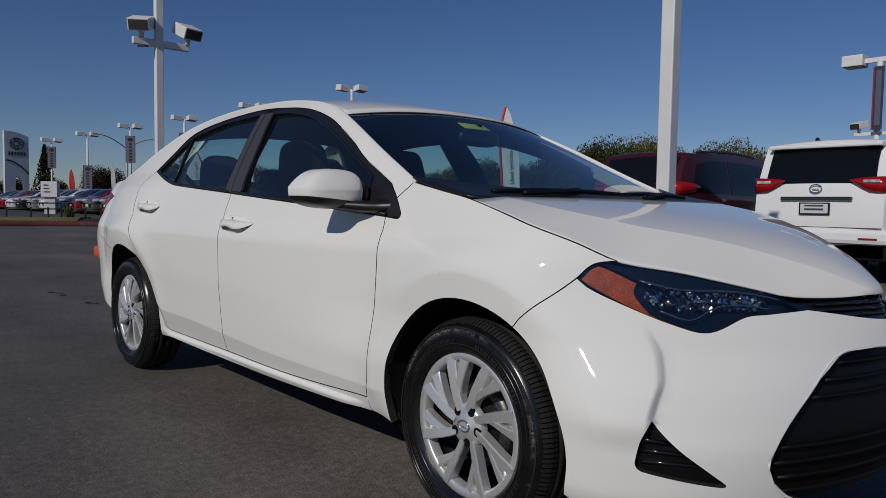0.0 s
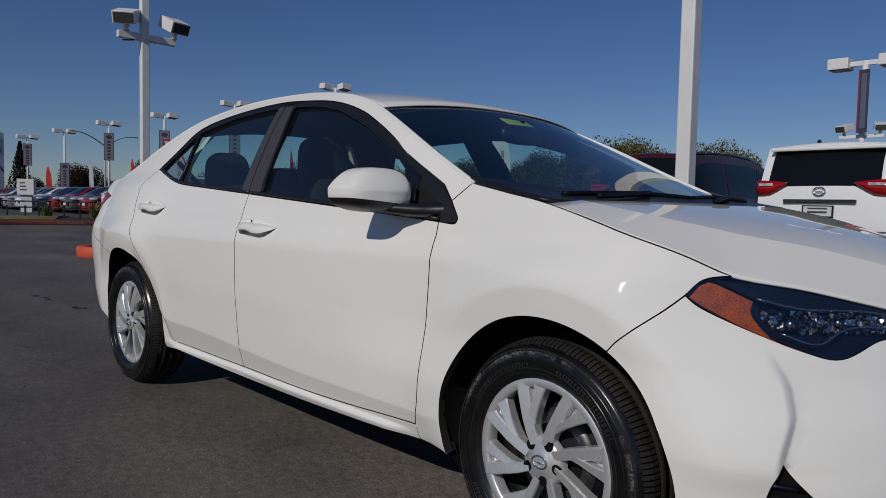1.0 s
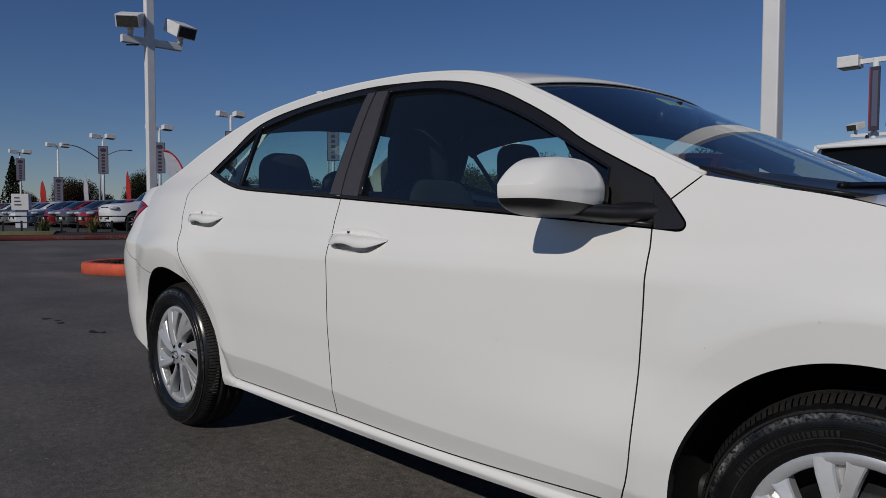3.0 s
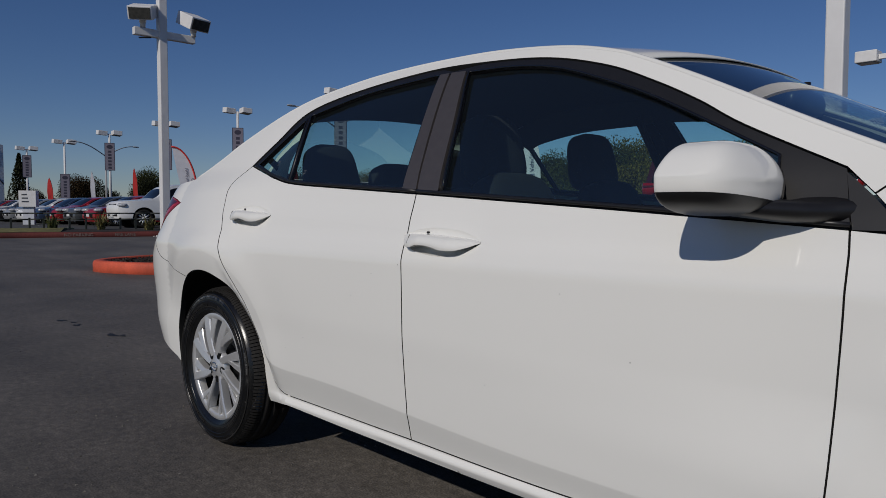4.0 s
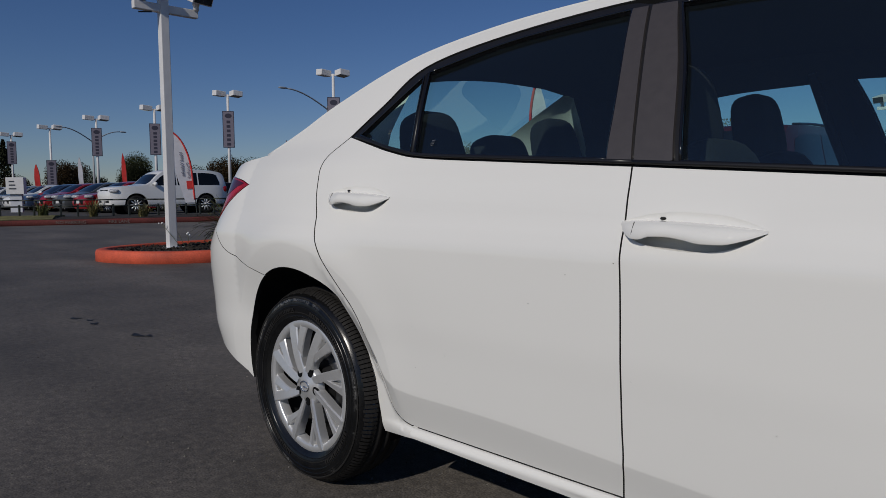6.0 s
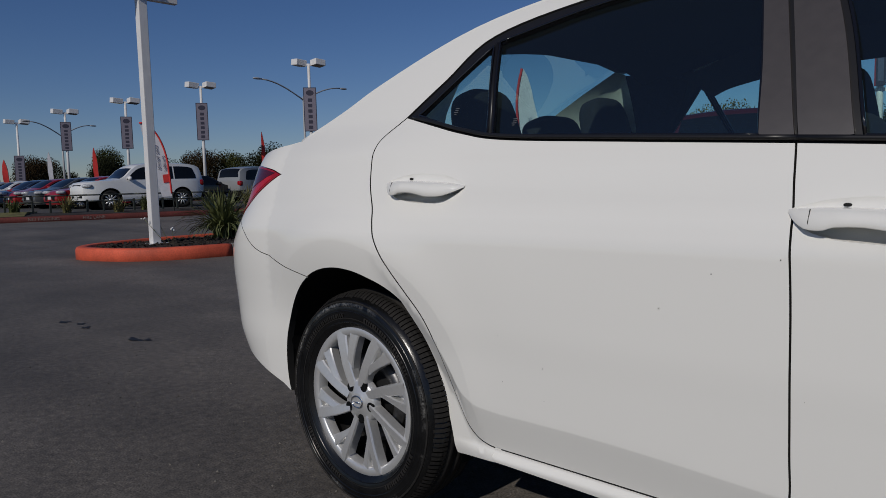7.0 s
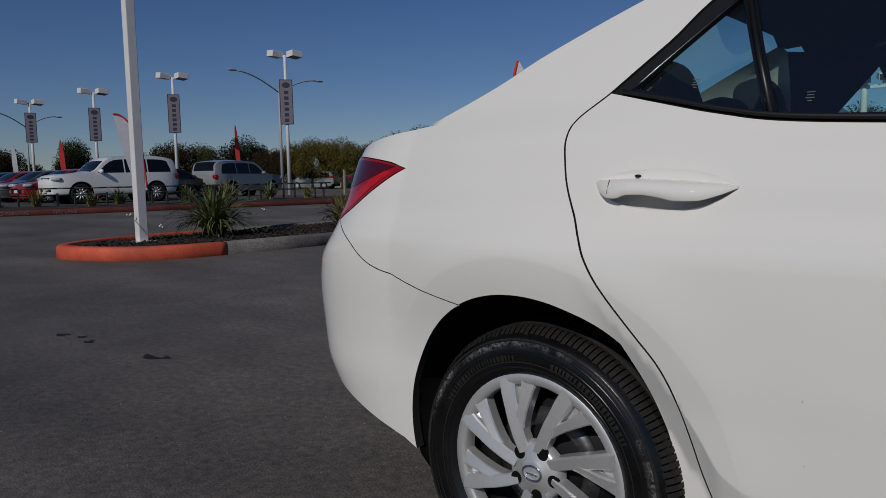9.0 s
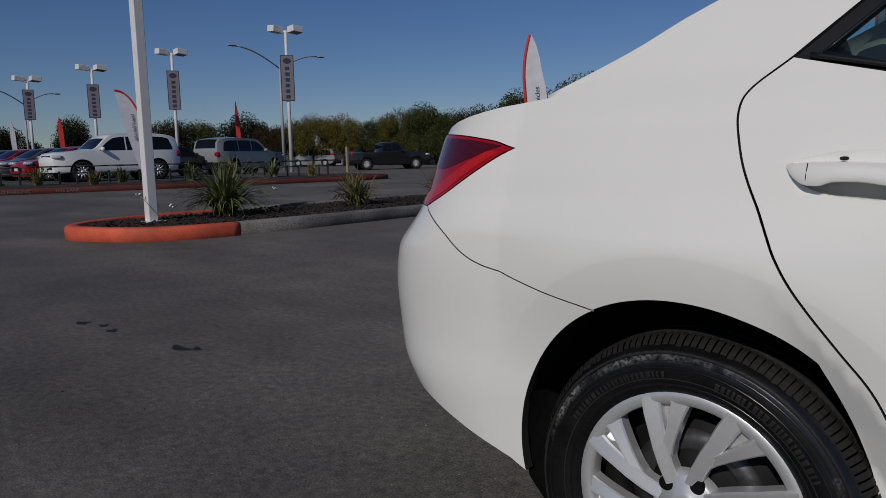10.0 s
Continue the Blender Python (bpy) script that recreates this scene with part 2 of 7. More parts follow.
def sheet(outline, surf, side=1, step=0.03, gap=0.0, lift=0.0, thick=0.010, holes=(), creases=()):
    """A shell over an outline of the surface's own two coordinates, with a turned-in edge. surf(u, v) gives the place;
    side -1 mirrors it to the other flank; lift raises it along the normal; creases are lines along which the mesh is drawn close."""
    outline = [np.array(p, float) for p in outline]
    if gap:
        outline = shrink(outline, gap)
    rings = [fine(outline, step * 0.6)] + [fine([np.array(p, float) for p in h], step * 0.6) for h in holes]
    pts, edges = [], []
    for r in rings:
        k = len(pts)
        pts += r
        edges += [(k + i, k + (i + 1) % len(r)) for i in range(len(r))]
    lo, hi = np.min(outline, 0), np.max(outline, 0)
    nu, nv = max(1, int((hi[0] - lo[0]) / step)), max(1, int((hi[1] - lo[1]) / step))
    grid = np.array([(lo[0] + (hi[0] - lo[0]) * (i + 0.5 * (j % 2)) / nu, lo[1] + (hi[1] - lo[1]) * j / nv) for i in range(nu + 1) for j in range(nv + 1)])
    keep = inside(rings[0], grid) & ~near(rings[0], grid, step * 0.45)
    for h in rings[1:]:
        keep &= ~inside(h, grid) & ~near(h, grid, step * 0.45)
    tight = []
    for line in creases:
        line = resample([np.array((*p[:2], 0.0), float) for p in line], max(3, int(sum(math.hypot(q[0] - p[0], q[1] - p[1]) for p, q in zip(line, line[1:])) / .010)))
        for i, p in enumerate(line):
            d = line[min(i + 1, len(line) - 1)] - line[max(i - 1, 0)]
            nrm = np.array((-d[1], d[0])) / max(math.hypot(d[0], d[1]), 1e-9)
            tight += [p[:2] + nrm * .0028, p[:2] - nrm * .0028]
    if tight:
        tight = np.array(tight)
        good = inside(rings[0], tight) & ~near(rings[0], tight, .006)
        for h in rings[1:]:
            good &= ~inside(h, tight) & ~near(h, tight, .006)
        tight = tight[good]
        for q in tight:
            keep &= np.hypot(*(grid - q).T) > .0085
        pts += list(tight)
    pts += list(grid[keep])
    from2 = [Vector((float(p[0]), float(p[1]))) for p in pts]
    v2, _, tris, *_ = delaunay(from2, edges, [], 0, 1e-6)
    mid = np.array([np.mean([v2[i] for i in t], 0) for t in tris])
    ok = inside(rings[0], mid)
    for h in rings[1:]:
        ok &= ~inside(h, mid)
    tris = [t for t, k in zip(tris, ok) if k]
    e = 2e-3
    verts, normals = [], []
    for p in v2:
        a = np.array(surf(p[0], p[1]))
        du = np.array(surf(p[0] + e, p[1])) - np.array(surf(p[0] - e, p[1]))
        dv = np.array(surf(p[0], p[1] + e)) - np.array(surf(p[0], p[1] - e))
        n = np.cross(du, dv)
        n /= max(np.linalg.norm(n), 1e-12)
        a = a + n * lift
        verts.append((a[0], a[1] * side, a[2]))
        normals.append((n[0], n[1] * side, n[2]))
    faces = []
    for t in tris:
        a, b, c = (np.array(v2[i]) for i in t)
        up = (b[0] - a[0]) * (c[1] - a[1]) - (b[1] - a[1]) * (c[0] - a[0]) > 0
        faces.append(tuple(t) if up == (side > 0) else tuple(reversed(t)))
    if thick:
        count = {}
        for f in faces:
            for i in range(3):
                a, b = f[i], f[(i + 1) % 3]
                count[(a, b)] = count.get((a, b), 0) + 1
        rim = [(a, b) for a, b in count if (b, a) not in count]
        new_top, new_low = {}, {}
        for a, b in rim:
            for q in (a, b):
                if q not in new_top:
                    new_top[q] = len(verts)
                    verts.append(verts[q]), normals.append(np.array(normals[q]))
                    new_low[q] = len(verts)
                    low = np.array(verts[q]) - np.array(normals[q]) * thick
                    verts.append(tuple(low)), normals.append(np.array(normals[q]))
        for a, b in rim:
            d = np.array(verts[b]) - np.array(verts[a])
            o = np.cross(d, normals[a])
            o /= max(np.linalg.norm(o), 1e-12)
            for q in (a, b):
                for k in (new_top[q], new_low[q]):
                    normals[k] = o + 0.2 * np.array(normals[q])
            faces.append((new_top[b], new_top[a], new_low[a], new_low[b]))
        normals = [np.array(n) / max(np.linalg.norm(n), 1e-9) for n in normals]
    return raw(verts, faces, normals)


def loft(edge, centre, cross=12, power=2.0, thick=0.0, crease=None):
    """A crowned panel between an edge line, its mirror image and the centre line."""
    n = len(edge)
    rows = []
    for i, (e, c) in enumerate(zip(edge, centre)):
        e, c = np.array(e), np.array(c)
        fold = crease(i / (n - 1)) if crease else 0
        row = []
        for j in range(-cross, cross + 1):
            b = j / cross
            if crease:
                q = abs(b)
                b = math.copysign(fold * q / .7 if q <= .7 else fold + (1 - fold) * (q - .7) / .3, b)
            w = abs(b) ** power
            if crease:
                q = abs(b) - fold
                w = .22 * (min(abs(b), fold) / fold) ** 2.2 + .78 * max(q, 0) / (1 - fold)
            row.append((c[0] + (e[0] - c[0]) * w, e[1] * -b if e[1] < 0 else e[1] * b, c[2] + (e[2] - c[2]) * w))
        rows.append(row)
    verts = [v for r in rows for v in r]
    k = 2 * cross + 1
    faces = [(i * k + j, i * k + j + 1, (i + 1) * k + j + 1, (i + 1) * k + j) for i in range(n - 1) for j in range(k - 1)]
    me = raw(verts, faces)
    bm = bmesh.new()
    bm.from_mesh(me)
    bmesh.ops.recalc_face_normals(bm, faces=bm.faces)
    if sum(f.normal.z for f in bm.faces) < 0:
        bmesh.ops.reverse_faces(bm, faces=bm.faces)
    if crease:
        col = (cross - round(.7 * cross), cross + round(.7 * cross))
        bm.verts.ensure_lookup_table()
        for e in bm.edges:
            a, b = (v.index % k for v in e.verts)
            if a == b and a in col:
                e.smooth = False
    if thick:
        bmesh.ops.solidify(bm, geom=bm.faces[:], thickness=thick)
    return bm


def resample(line, n):
    line = [np.array(p, float) for p in line]
    d = [0.0]
    for a, b in zip(line, line[1:]):
        d.append(d[-1] + float(np.linalg.norm(b - a)))
    out = []
    for i in range(n):
        t = d[-1] * i / (n - 1)
        k = max(j for j in range(len(d) - 1) if d[j] <= t + 1e-9)
        f = (t - d[k]) / max(d[k + 1] - d[k], 1e-9)
        out.append(line[k] + (line[k + 1] - line[k]) * f)
    return out


def box(bm, lo, hi, bevel=0.0, m=None, segs=2):
    """A bevelled box between two corners, added to bm."""
    lo, hi = Vector(lo), Vector(hi)
    r = bmesh.ops.create_cube(bm, size=1.0)
    vs = r["verts"]
    bmesh.ops.scale(bm, vec=hi - lo, verts=vs)
    bmesh.ops.translate(bm, vec=(lo + hi) / 2, verts=vs)
    if bevel:
        es = list({e for v in vs for e in v.link_edges})
        r = bmesh.ops.bevel(bm, geom=es, offset=bevel, segments=segs, affect="EDGES", profile=0.5)
        vs = list({v for f in r["faces"] for v in f.verts} | {v for v in vs if v.is_valid})
    if m is not None:
        bmesh.ops.transform(bm, matrix=m, verts=vs)
    return vs


def tube(bm, a, b, r0, r1=None, sides=12, caps=True):
    """A tapered round bar from a to b."""
    a, b = Vector(a), Vector(b)
    d = b - a
    m = Matrix.Translation((a + b) / 2) @ d.to_track_quat("Z", "Y").to_matrix().to_4x4()
    return bmesh.ops.create_cone(bm, cap_ends=caps, segments=sides, radius1=r0, radius2=r0 if r1 is None else r1, depth=d.length, matrix=m)["verts"]


def lathe(profile, sides=48, axis="Y"):
    """Turns a profile of (radius, offset) points round an axis."""
    verts, faces = [], []
    n = len(profile)
    for i in range(sides):
        a = 2 * math.pi * i / sides
        for r, o in profile:
            verts.append((r * math.cos(a), o, r * math.sin(a)) if axis == "Y" else (r * math.cos(a), r * math.sin(a), o))
    for i in range(sides):
        k = (i + 1) % sides
        for j in range(n - 1):
            faces.append((i * n + j, i * n + j + 1, k * n + j + 1, k * n + j))
    bm = bmesh.new()
    vs = [bm.verts.new(v) for v in verts]
    for f in faces:
        bm.faces.new([vs[i] for i in f])
    bmesh.ops.remove_doubles(bm, verts=bm.verts, dist=1e-5)
    bmesh.ops.recalc_face_normals(bm, faces=bm.faces)
    return bm


def blob(bm, centre, size, m=None, sub=3, power=2.5):
    """A rounded box-like cushion (superellipsoid) of full size, added to bm."""
    r = bmesh.ops.create_icosphere(bm, subdivisions=sub, radius=1.0)
    for v in r["verts"]:
        c = v.co
        k = (abs(c.x) ** power + abs(c.y) ** power + abs(c.z) ** power) ** (-1 / power)
        v.co = Vector((c.x * k * size[0] / 2, c.y * k * size[1] / 2, c.z * k * size[2] / 2))
    if m is not None:
        bmesh.ops.transform(bm, matrix=m, verts=r["verts"])
    bmesh.ops.translate(bm, vec=centre, verts=r["verts"])
    return r["verts"]


# ---- the white sedan ----
BODY = knots([(.14, .75), (.18, .790), (.225, .822), (.26, .8335), (.30, .838), (.40, .848), (.50, .857), (.60, .865), (.70, .8665), (.79, .866), (.83, .856), (.87, .838), (.92, .823), (.97, .804), (1.02, .785), (1.10, .745), (1.20, .688), (1.30, .625), (1.36, .582), (1.42, .53)])
TAPER = knots([(-3.3, -.03), (-2.9, -.005), (-2.5, 0), (-1.4, 0), (-.8, -.018), (-.44, -.042), (0, -.045), (.3, -.05)])
NOSE = knots([(.15, .82), (.25, .87), (.35, .885), (.5, .875), (.6, .85), (.7, .81), (.8, .75), (.9, .68)])
NOSE_ROUND = knots([(.15, 1.8), (.4, 1.7), (.6, 1.3), (.72, 1.18), (.9, 1.15)])
CORNER = knots([(.1, .34), (.5, .32), (.62, .24), (.74, .15), (1.0, .13)])
TAIL = knots([(.15, -3.40), (.25, -3.56), (.35, -3.68), (.45, -3.76), (.6, -3.78), (.72, -3.75), (.82, -3.64), (.90, -3.60), (1.0, -3.57), (1.15, -3.49)])
TAIL_FROM = -3.1
FRONT_ARCH = (-.002, .322, .362)
REAR_ARCH = (-2.707, .345, .358)
CREASE = knots([(.40, .520), (.444, .520), (.518, .525), (.579, .506), (.641, .468), (.68, .44)])
LOW_LINE = knots([(-2.5, .68), (-2.40, .56), (-2.345, .478), (-2.305, .415), (-2.25, .389), (-2.16, .383), (-2.03, .383), (-1.909, .381), (-1.544, .363), (-1.05, .342), (-.5, .337)])
SIDE_LINE = knots([(-2.6, .941), (-2.28, .9235), (-1.57, .884), (-.4, .819)])


def flank(s, z):
    """The right flank of the body: s runs along the car and on round its corners to the middle of nose and tail."""
    def half(x):
        haunch = .038 * smoothstep(.50, .775, z) * (1 - .75 * smoothstep(1.0, 1.12, z)) * math.exp(-((x + 2.75) / .45) ** 2)
        return BODY(z) + TAPER(x) * (.25 + .75 * smoothstep(.42, .62, z)) + haunch
    x1 = CORNER(z)
    swell = 0.0
    for (cx, cz, r), rise, lip in ((FRONT_ARCH, .050, .074), (REAR_ARCH, .022, .080)):
        e = math.hypot(s - cx, z - cz) - r - lip
        fade = smoothstep(-.10, .10, z - cz)
        swell += rise * math.exp(-(max(e, 0) / .085) ** 2) * (.35 + .65 * fade) * math.exp(-((s - cx) / .36) ** 2)
        dip = max(0.0, .5 * (-e + math.sqrt(e * e + 2.5e-6)) - .0008)
        swell -= .125 * min(dip, .115) * fade
    over = z - SIDE_LINE(s)
    if -2.62 < s < -.42:
        swell -= .060 * min(.5 * (over + math.sqrt(over * over + 4e-6)), .06) * smoothstep(-2.60, -2.30, s) * (1 - smoothstep(-.9, -.45, s))
    swell += .017 * (1 - smoothstep(.258, .275, z)) * smoothstep(-2.40, -2.22, s) * (1 - smoothstep(-.66, -.49, s))
    low = LOW_LINE(s) - z
    if -2.6 < s < -.3:
        swell -= .27 * min(.12, .5 * (low + math.sqrt(low * low + 2.5e-6))) * smoothstep(-2.6, -2.45, s) * (1 - smoothstep(-.46, -.3, s)) * smoothstep(.16, .22, z)
    if s > x1:
        a = min((s - x1) / (1.05 - x1) * math.pi / 2, math.pi / 2 - 1e-4)
        x, y = x1 + (NOSE(z) - x1) * math.sin(a), -half(x1) * math.cos(a) ** (2 / NOSE_ROUND(z))
        d = s - CREASE(z)
        step = (.012 * smoothstep(-.20, -.01, d) - .020 * smoothstep(-.010, .006, d)) * smoothstep(.36, .44, z) * (1 - smoothstep(.58, .67, z)) * (1 - smoothstep(.05, .40, d))
        return (x + step * .6, y - step - swell, z)
    if s < TAIL_FROM:
        a = min((TAIL_FROM - s) / .9 * math.pi / 2, math.pi / 2 - 1e-4)
        return (TAIL_FROM + (TAIL(z) - TAIL_FROM) * math.sin(a) ** .8, -half(TAIL_FROM) * math.cos(a) ** .8 - swell, z)
    return (s, -half(s) - swell, z)


ROOF_EDGE = [(-3.05, 1.072), (-2.88, 1.147), (-2.745, 1.220), (-2.45, 1.347), (-2.17, 1.402), (-1.9, 1.420), (-1.6, 1.417), (-1.4, 1.402), (-1.2, 1.374), (-1.05, 1.337), (-.957, 1.303), (-.777, 1.223), (-.539, 1.108), (-.346, 1.020)]
FRAME_TOP = [(-2.575, 1.110), (-2.48, 1.202), (-2.368, 1.311), (-2.104, 1.366), (-1.758, 1.391), (-1.487, 1.379), (-1.255, 1.352), (-1.053, 1.300), (-.904, 1.239), (-.775, 1.176), (-.663, 1.112), (-.46, 1.016)]
BELT = [(-2.575, 1.110), (-2.45, 1.077), (-2.345, 1.051), (-2.215, 1.029), (-1.9, 1.007), (-1.559, .985), (-1.083, .953), (-.732, .928), (-.44, .906)]
REAR_SEAM = [(-2.575, 1.110), (-2.628, 1.06), (-2.638, 1.02), (-2.624, .955), (-2.602, .90), (-2.570, .84), (-2.535, .77), (-2.500, .715), (-2.456, .655), (-2.412, .597), (-2.384, .537), (-2.364, .464), (-2.348, .397), (-2.325, .340), (-2.293, .300), (-2.253, .283), (-2.215, .280)]
MID_SEAM = [(-1.559, .985), (-1.553, .92), (-1.547, .854), (-1.541, .73), (-1.540, .609), (-1.542, .45), (-1.543, .365), (-1.559, .279)]
FRONT_SEAM = [(-.44, .906), (-.434, .80), (-.442, .60), (-.447, .45), (-.462, .36), (-.487, .297)]
HOOD_EDGE = [(-.062, .966), (.113, .919), (.293, .862), (.396, .811)]
LAMP_TOP = [(.396, .811), (.512, .784), (.639, .743), (.70, .712), (.735, .690)]
LAMP_LOW = [(.735, .690), (.66, .682), (.616, .676), (.565, .642), (.507, .657), (.410, .702), (.346, .739), (.319, .766)]
BUMPER_SEAM = [(.319, .766), (.257, .701), (.1905, .6288)]
TAIL_SEAM = [(-2.865, .6655), (-2.978, .688), (-3.120, .723), (-3.228, .790), (-3.36, .838)]
TAIL_LAMP_LOW = [(-3.36, .838), (-3.27, .873), (-3.18, .920), (-3.100, .970)]
TAIL_LAMP_TOP = [(-3.100, .970), (-3.155, .988), (-3.30, 1.003), (-3.55, 1.01)]


def arch_run(a, a0, a1, grow=0.0):
    return arc(a[0], a[1], a[2] + grow, a0, a1, 22)


def sedan():
    car = thing("sedan", "white four-door compact sedan parked on asphalt", "car")
    sides = ((1, .017), (-1, .05))
    door_bottom_f = [(-.487, .296), (-1.02, .276), (-1.559, .279)]
    door_bottom_r = [(-1.559, .279), (-1.8, .278), (-2.215, .280)]
    shapes = {}
    close = {"rocker": .0075, "front_fender": .013, "side_frame": .013, "front_bumper": .016, "rear_bumper": .016}
    shapes["front_fender"] = loop([(-.346, 1.020), (-.2, .992), (-.062, .966), (.113, .919), (.293, .862), (.396, .811)], [(.396, .811), (.352, .801), (.319, .766)], BUMPER_SEAM, arch_run(FRONT_ARCH, 57.9, 193), [(-.35, .240), (-.42, .242), (-.487, .245)], [(-.487, .245), (-.487, .297)], FRONT_SEAM[::-1], [(-.44, .906), (-.384, .901)], [(-.384, .901), (-.371, .903), (-.365, .912), (-.369, .923), (-.386, .942), (-.41, .968)], [(-.41, .968), (-.346, 1.020)])
    shapes["side_frame"] = loop(ROOF_EDGE[::-1], [(-3.05, 1.072), (-3.2, 1.055), (-3.4, 1.03), (-3.55, 1.01)], TAIL_LAMP_TOP[::-1], TAIL_LAMP_LOW[::-1], TAIL_SEAM[::-1], arch_run(REAR_ARCH, 116, 52), [(-2.487, .627), (-2.459, .570), (-2.437, .516), (-2.415, .448), (-2.396, .367), (-2.382, .302), (-2.372, .230)], [(-2.372, .230), (-2.30, .238), (-2.215, .246)], [(-2.215, .246), (-2.215, .280)], REAR_SEAM[::-1], FRAME_TOP, [(-.46, 1.016), (-.41, .968)], [(-.41, .968), (-.346, 1.020)])
    shapes["rear_bumper"] = loop(TAIL_SEAM, [(-3.36, .838), (-3.6, .838), (-3.99, .836)], [(-3.99, .836), (-3.99, .42)], [(-3.99, .42), (-3.6, .405), (-3.35, .370), (-3.24, .346), (-3.137, .314), (-3.085, .289), (-3.0585, .277)], arch_run(REAR_ARCH, 191, 116))
    shapes["front_bumper"] = loop(LAMP_LOW[::-1], [(.735, .690), (.9, .662), (1.045, .655)], [(1.045, .655), (1.045, .592)], [(1.045, .592), (.96, .591), (.813, .585)], [(.813, .585), (.759, .492), (.705, .343)], [(.705, .343), (.735, .265), (.80, .215)], [(.80, .215), (.55, .192), (.366, .210)], arch_run(FRONT_ARCH, -16, 57.9), BUMPER_SEAM[::-1])
    shapes["rocker"] = loop([(-.487, .294), (-1.02, .274), (-1.559, .277), (-1.8, .276), (-2.236, .279)], [(-2.236, .279), (-2.236, .2485)], [(-2.236, .2485), (-1.8, .240), (-1.2, .235), (-.49, .246)])
    fog_hole = loop([(.519, .446), (.503, .40), (.495, .355), (.494, .338), (.500, .326), (.515, .319), (.57, .304), (.625, .291), (.640, .290), (.642, .296)], [(.642, .296), (.605, .335), (.566, .377), (.535, .418), (.519, .446)])
    span = lambda f, a, b: [(a + (b - a) * i / 400, f(a + (b - a) * i / 400)) for i in range(401)]
    rings = [arch_run(FRONT_ARCH, -20, 200, .074), arch_run(REAR_ARCH, -20, 200, .080)]
    fold = [[(CREASE(.40 + .27 * i / 40) + off, .40 + .27 * i / 40) for i in range(41)] for off in (-.011, -.004, .003)]
    bends = {"front_fender": rings[:1], "side_frame": rings[1:], "rear_bumper": rings[1:], "front_bumper": rings[:1] + fold, "door": [span(LOW_LINE, -2.42, -.46), span(SIDE_LINE, -2.6, -.44)] + rings}
    for side, step in sides:
        for name, o in shapes.items():
            holes = [fog_hole] if name == "front_bumper" else ()
            panel = part(name, sheet(o, flank, side, close.get(name, step) if side > 0 else step, {"rocker": 0, "rear_bumper": .0006, "front_bumper": .0012}.get(name, .0019), .0014 if name == "rocker" else 0, .026, holes, bends.get(name, ()) if side > 0 else ()), PAINT, car)
            if name != "rocker":
                panel.data.materials.append(GAP)
                dark_rim(panel)
        part("fog_lamp_bezel", sheet(fog_hole, flank, side, .03, 0, -.020, 0), MATBLACK, car, "black plastic fog lamp bezel")
        slats = bmesh.new()
        for k in range(3):
            z = .345 + .028 * k
            a, b = np.array(flank(.507, z)), np.array(flank(.63 - .035 * k, z - .012))
            a[1], b[1] = a[1] * side, b[1] * side
            tube(slats, a + (-.012, .008 * side, 0), b + (-.014, .006 * side, 0), .005, sides=6)
        part("fog_lamp_slat", slats, GLOSSBLACK, car)

        # doors with their frames, panes and handles
        front = part("front_door", sheet(loop(BELT[5:], FRONT_SEAM, door_bottom_f, MID_SEAM[::-1]), flank, side, step, .0020, 0, .026, [handle_hole(*HANDLES[0])], bends["door"] if side > 0 else ()), PAINT, car)
        rear = part("rear_door", sheet(loop(BELT[:6], MID_SEAM, door_bottom_r, REAR_SEAM[::-1]), flank, side, step, .0020, 0, .026, [handle_hole(*HANDLES[1])], bends["door"] if side > 0 else ()), PAINT, car)
        for door in (front, rear):
            door.data.materials.append(GAP)
            dark_rim(door)
        pane_f = loop([(-1.454, .990), (-1.500, 1.19), (-1.562, 1.356)], [(-1.562, 1.356), (-1.383, 1.346), (-1.21, 1.317), (-1.045, 1.262), (-.904, 1.206), (-.775, 1.144), (-.66, 1.086), (-.58, 1.045)], [(-.58, 1.045), (-.565, .934)], [(-.565, .934), (-.735, .942), (-1.085, .964), (-1.452, .990)])
        pane_r = loop([(-2.250, 1.040), (-2.295, 1.16), (-2.340, 1.292)], [(-2.340, 1.292), (-2.09, 1.340), (-1.90, 1.357), (-1.694, 1.366)], [(-1.694, 1.366), (-1.647, 1.15), (-1.625, 1.002)], [(-1.625, 1.002), (-1.9, 1.020), (-2.250, 1.040)])
        pane_q = loop([(-2.530, 1.112), (-2.45, 1.190), (-2.356, 1.282)], [(-2.356, 1.282), (-2.312, 1.16), (-2.268, 1.046)], [(-2.268, 1.046), (-2.40, 1.074), (-2.530, 1.112)])
        top_f = [p for p in FRAME_TOP if p[0] > -1.6]
        top_r = [p for p in FRAME_TOP if p[0] < -1.7]
        frame_f = loop([(-1.556, .983), (-1.588, 1.15), (-1.641, 1.374)], [(-1.641, 1.374), *top_f], [(-.46, 1.016), (-.44, .908)], [p for p in BELT[5:]][::-1])
        frame_r = loop([*top_r, (-1.641, 1.374)], [(-1.641, 1.374), (-1.588, 1.15), (-1.556, .983)], BELT[:6][::-1])
        part("window_frame", sheet(frame_f, flank, side, .04, .0012, -.004, .009, [pane_f]), TRIM, front, "black window frame")
        part("window_frame", sheet(frame_r, flank, side, .04, .0012, -.004, .009, [pane_r, pane_q]), TRIM, rear, "black window frame")
        pillar_f = loop([(-1.556, .985), (-1.590, 1.15), (-1.642, 1.366)], [(-1.642, 1.366), (-1.574, 1.362)], [(-1.574, 1.362), (-1.511, 1.18), (-1.468, .991)], [(-1.468, .991), (-1.556, .985)])
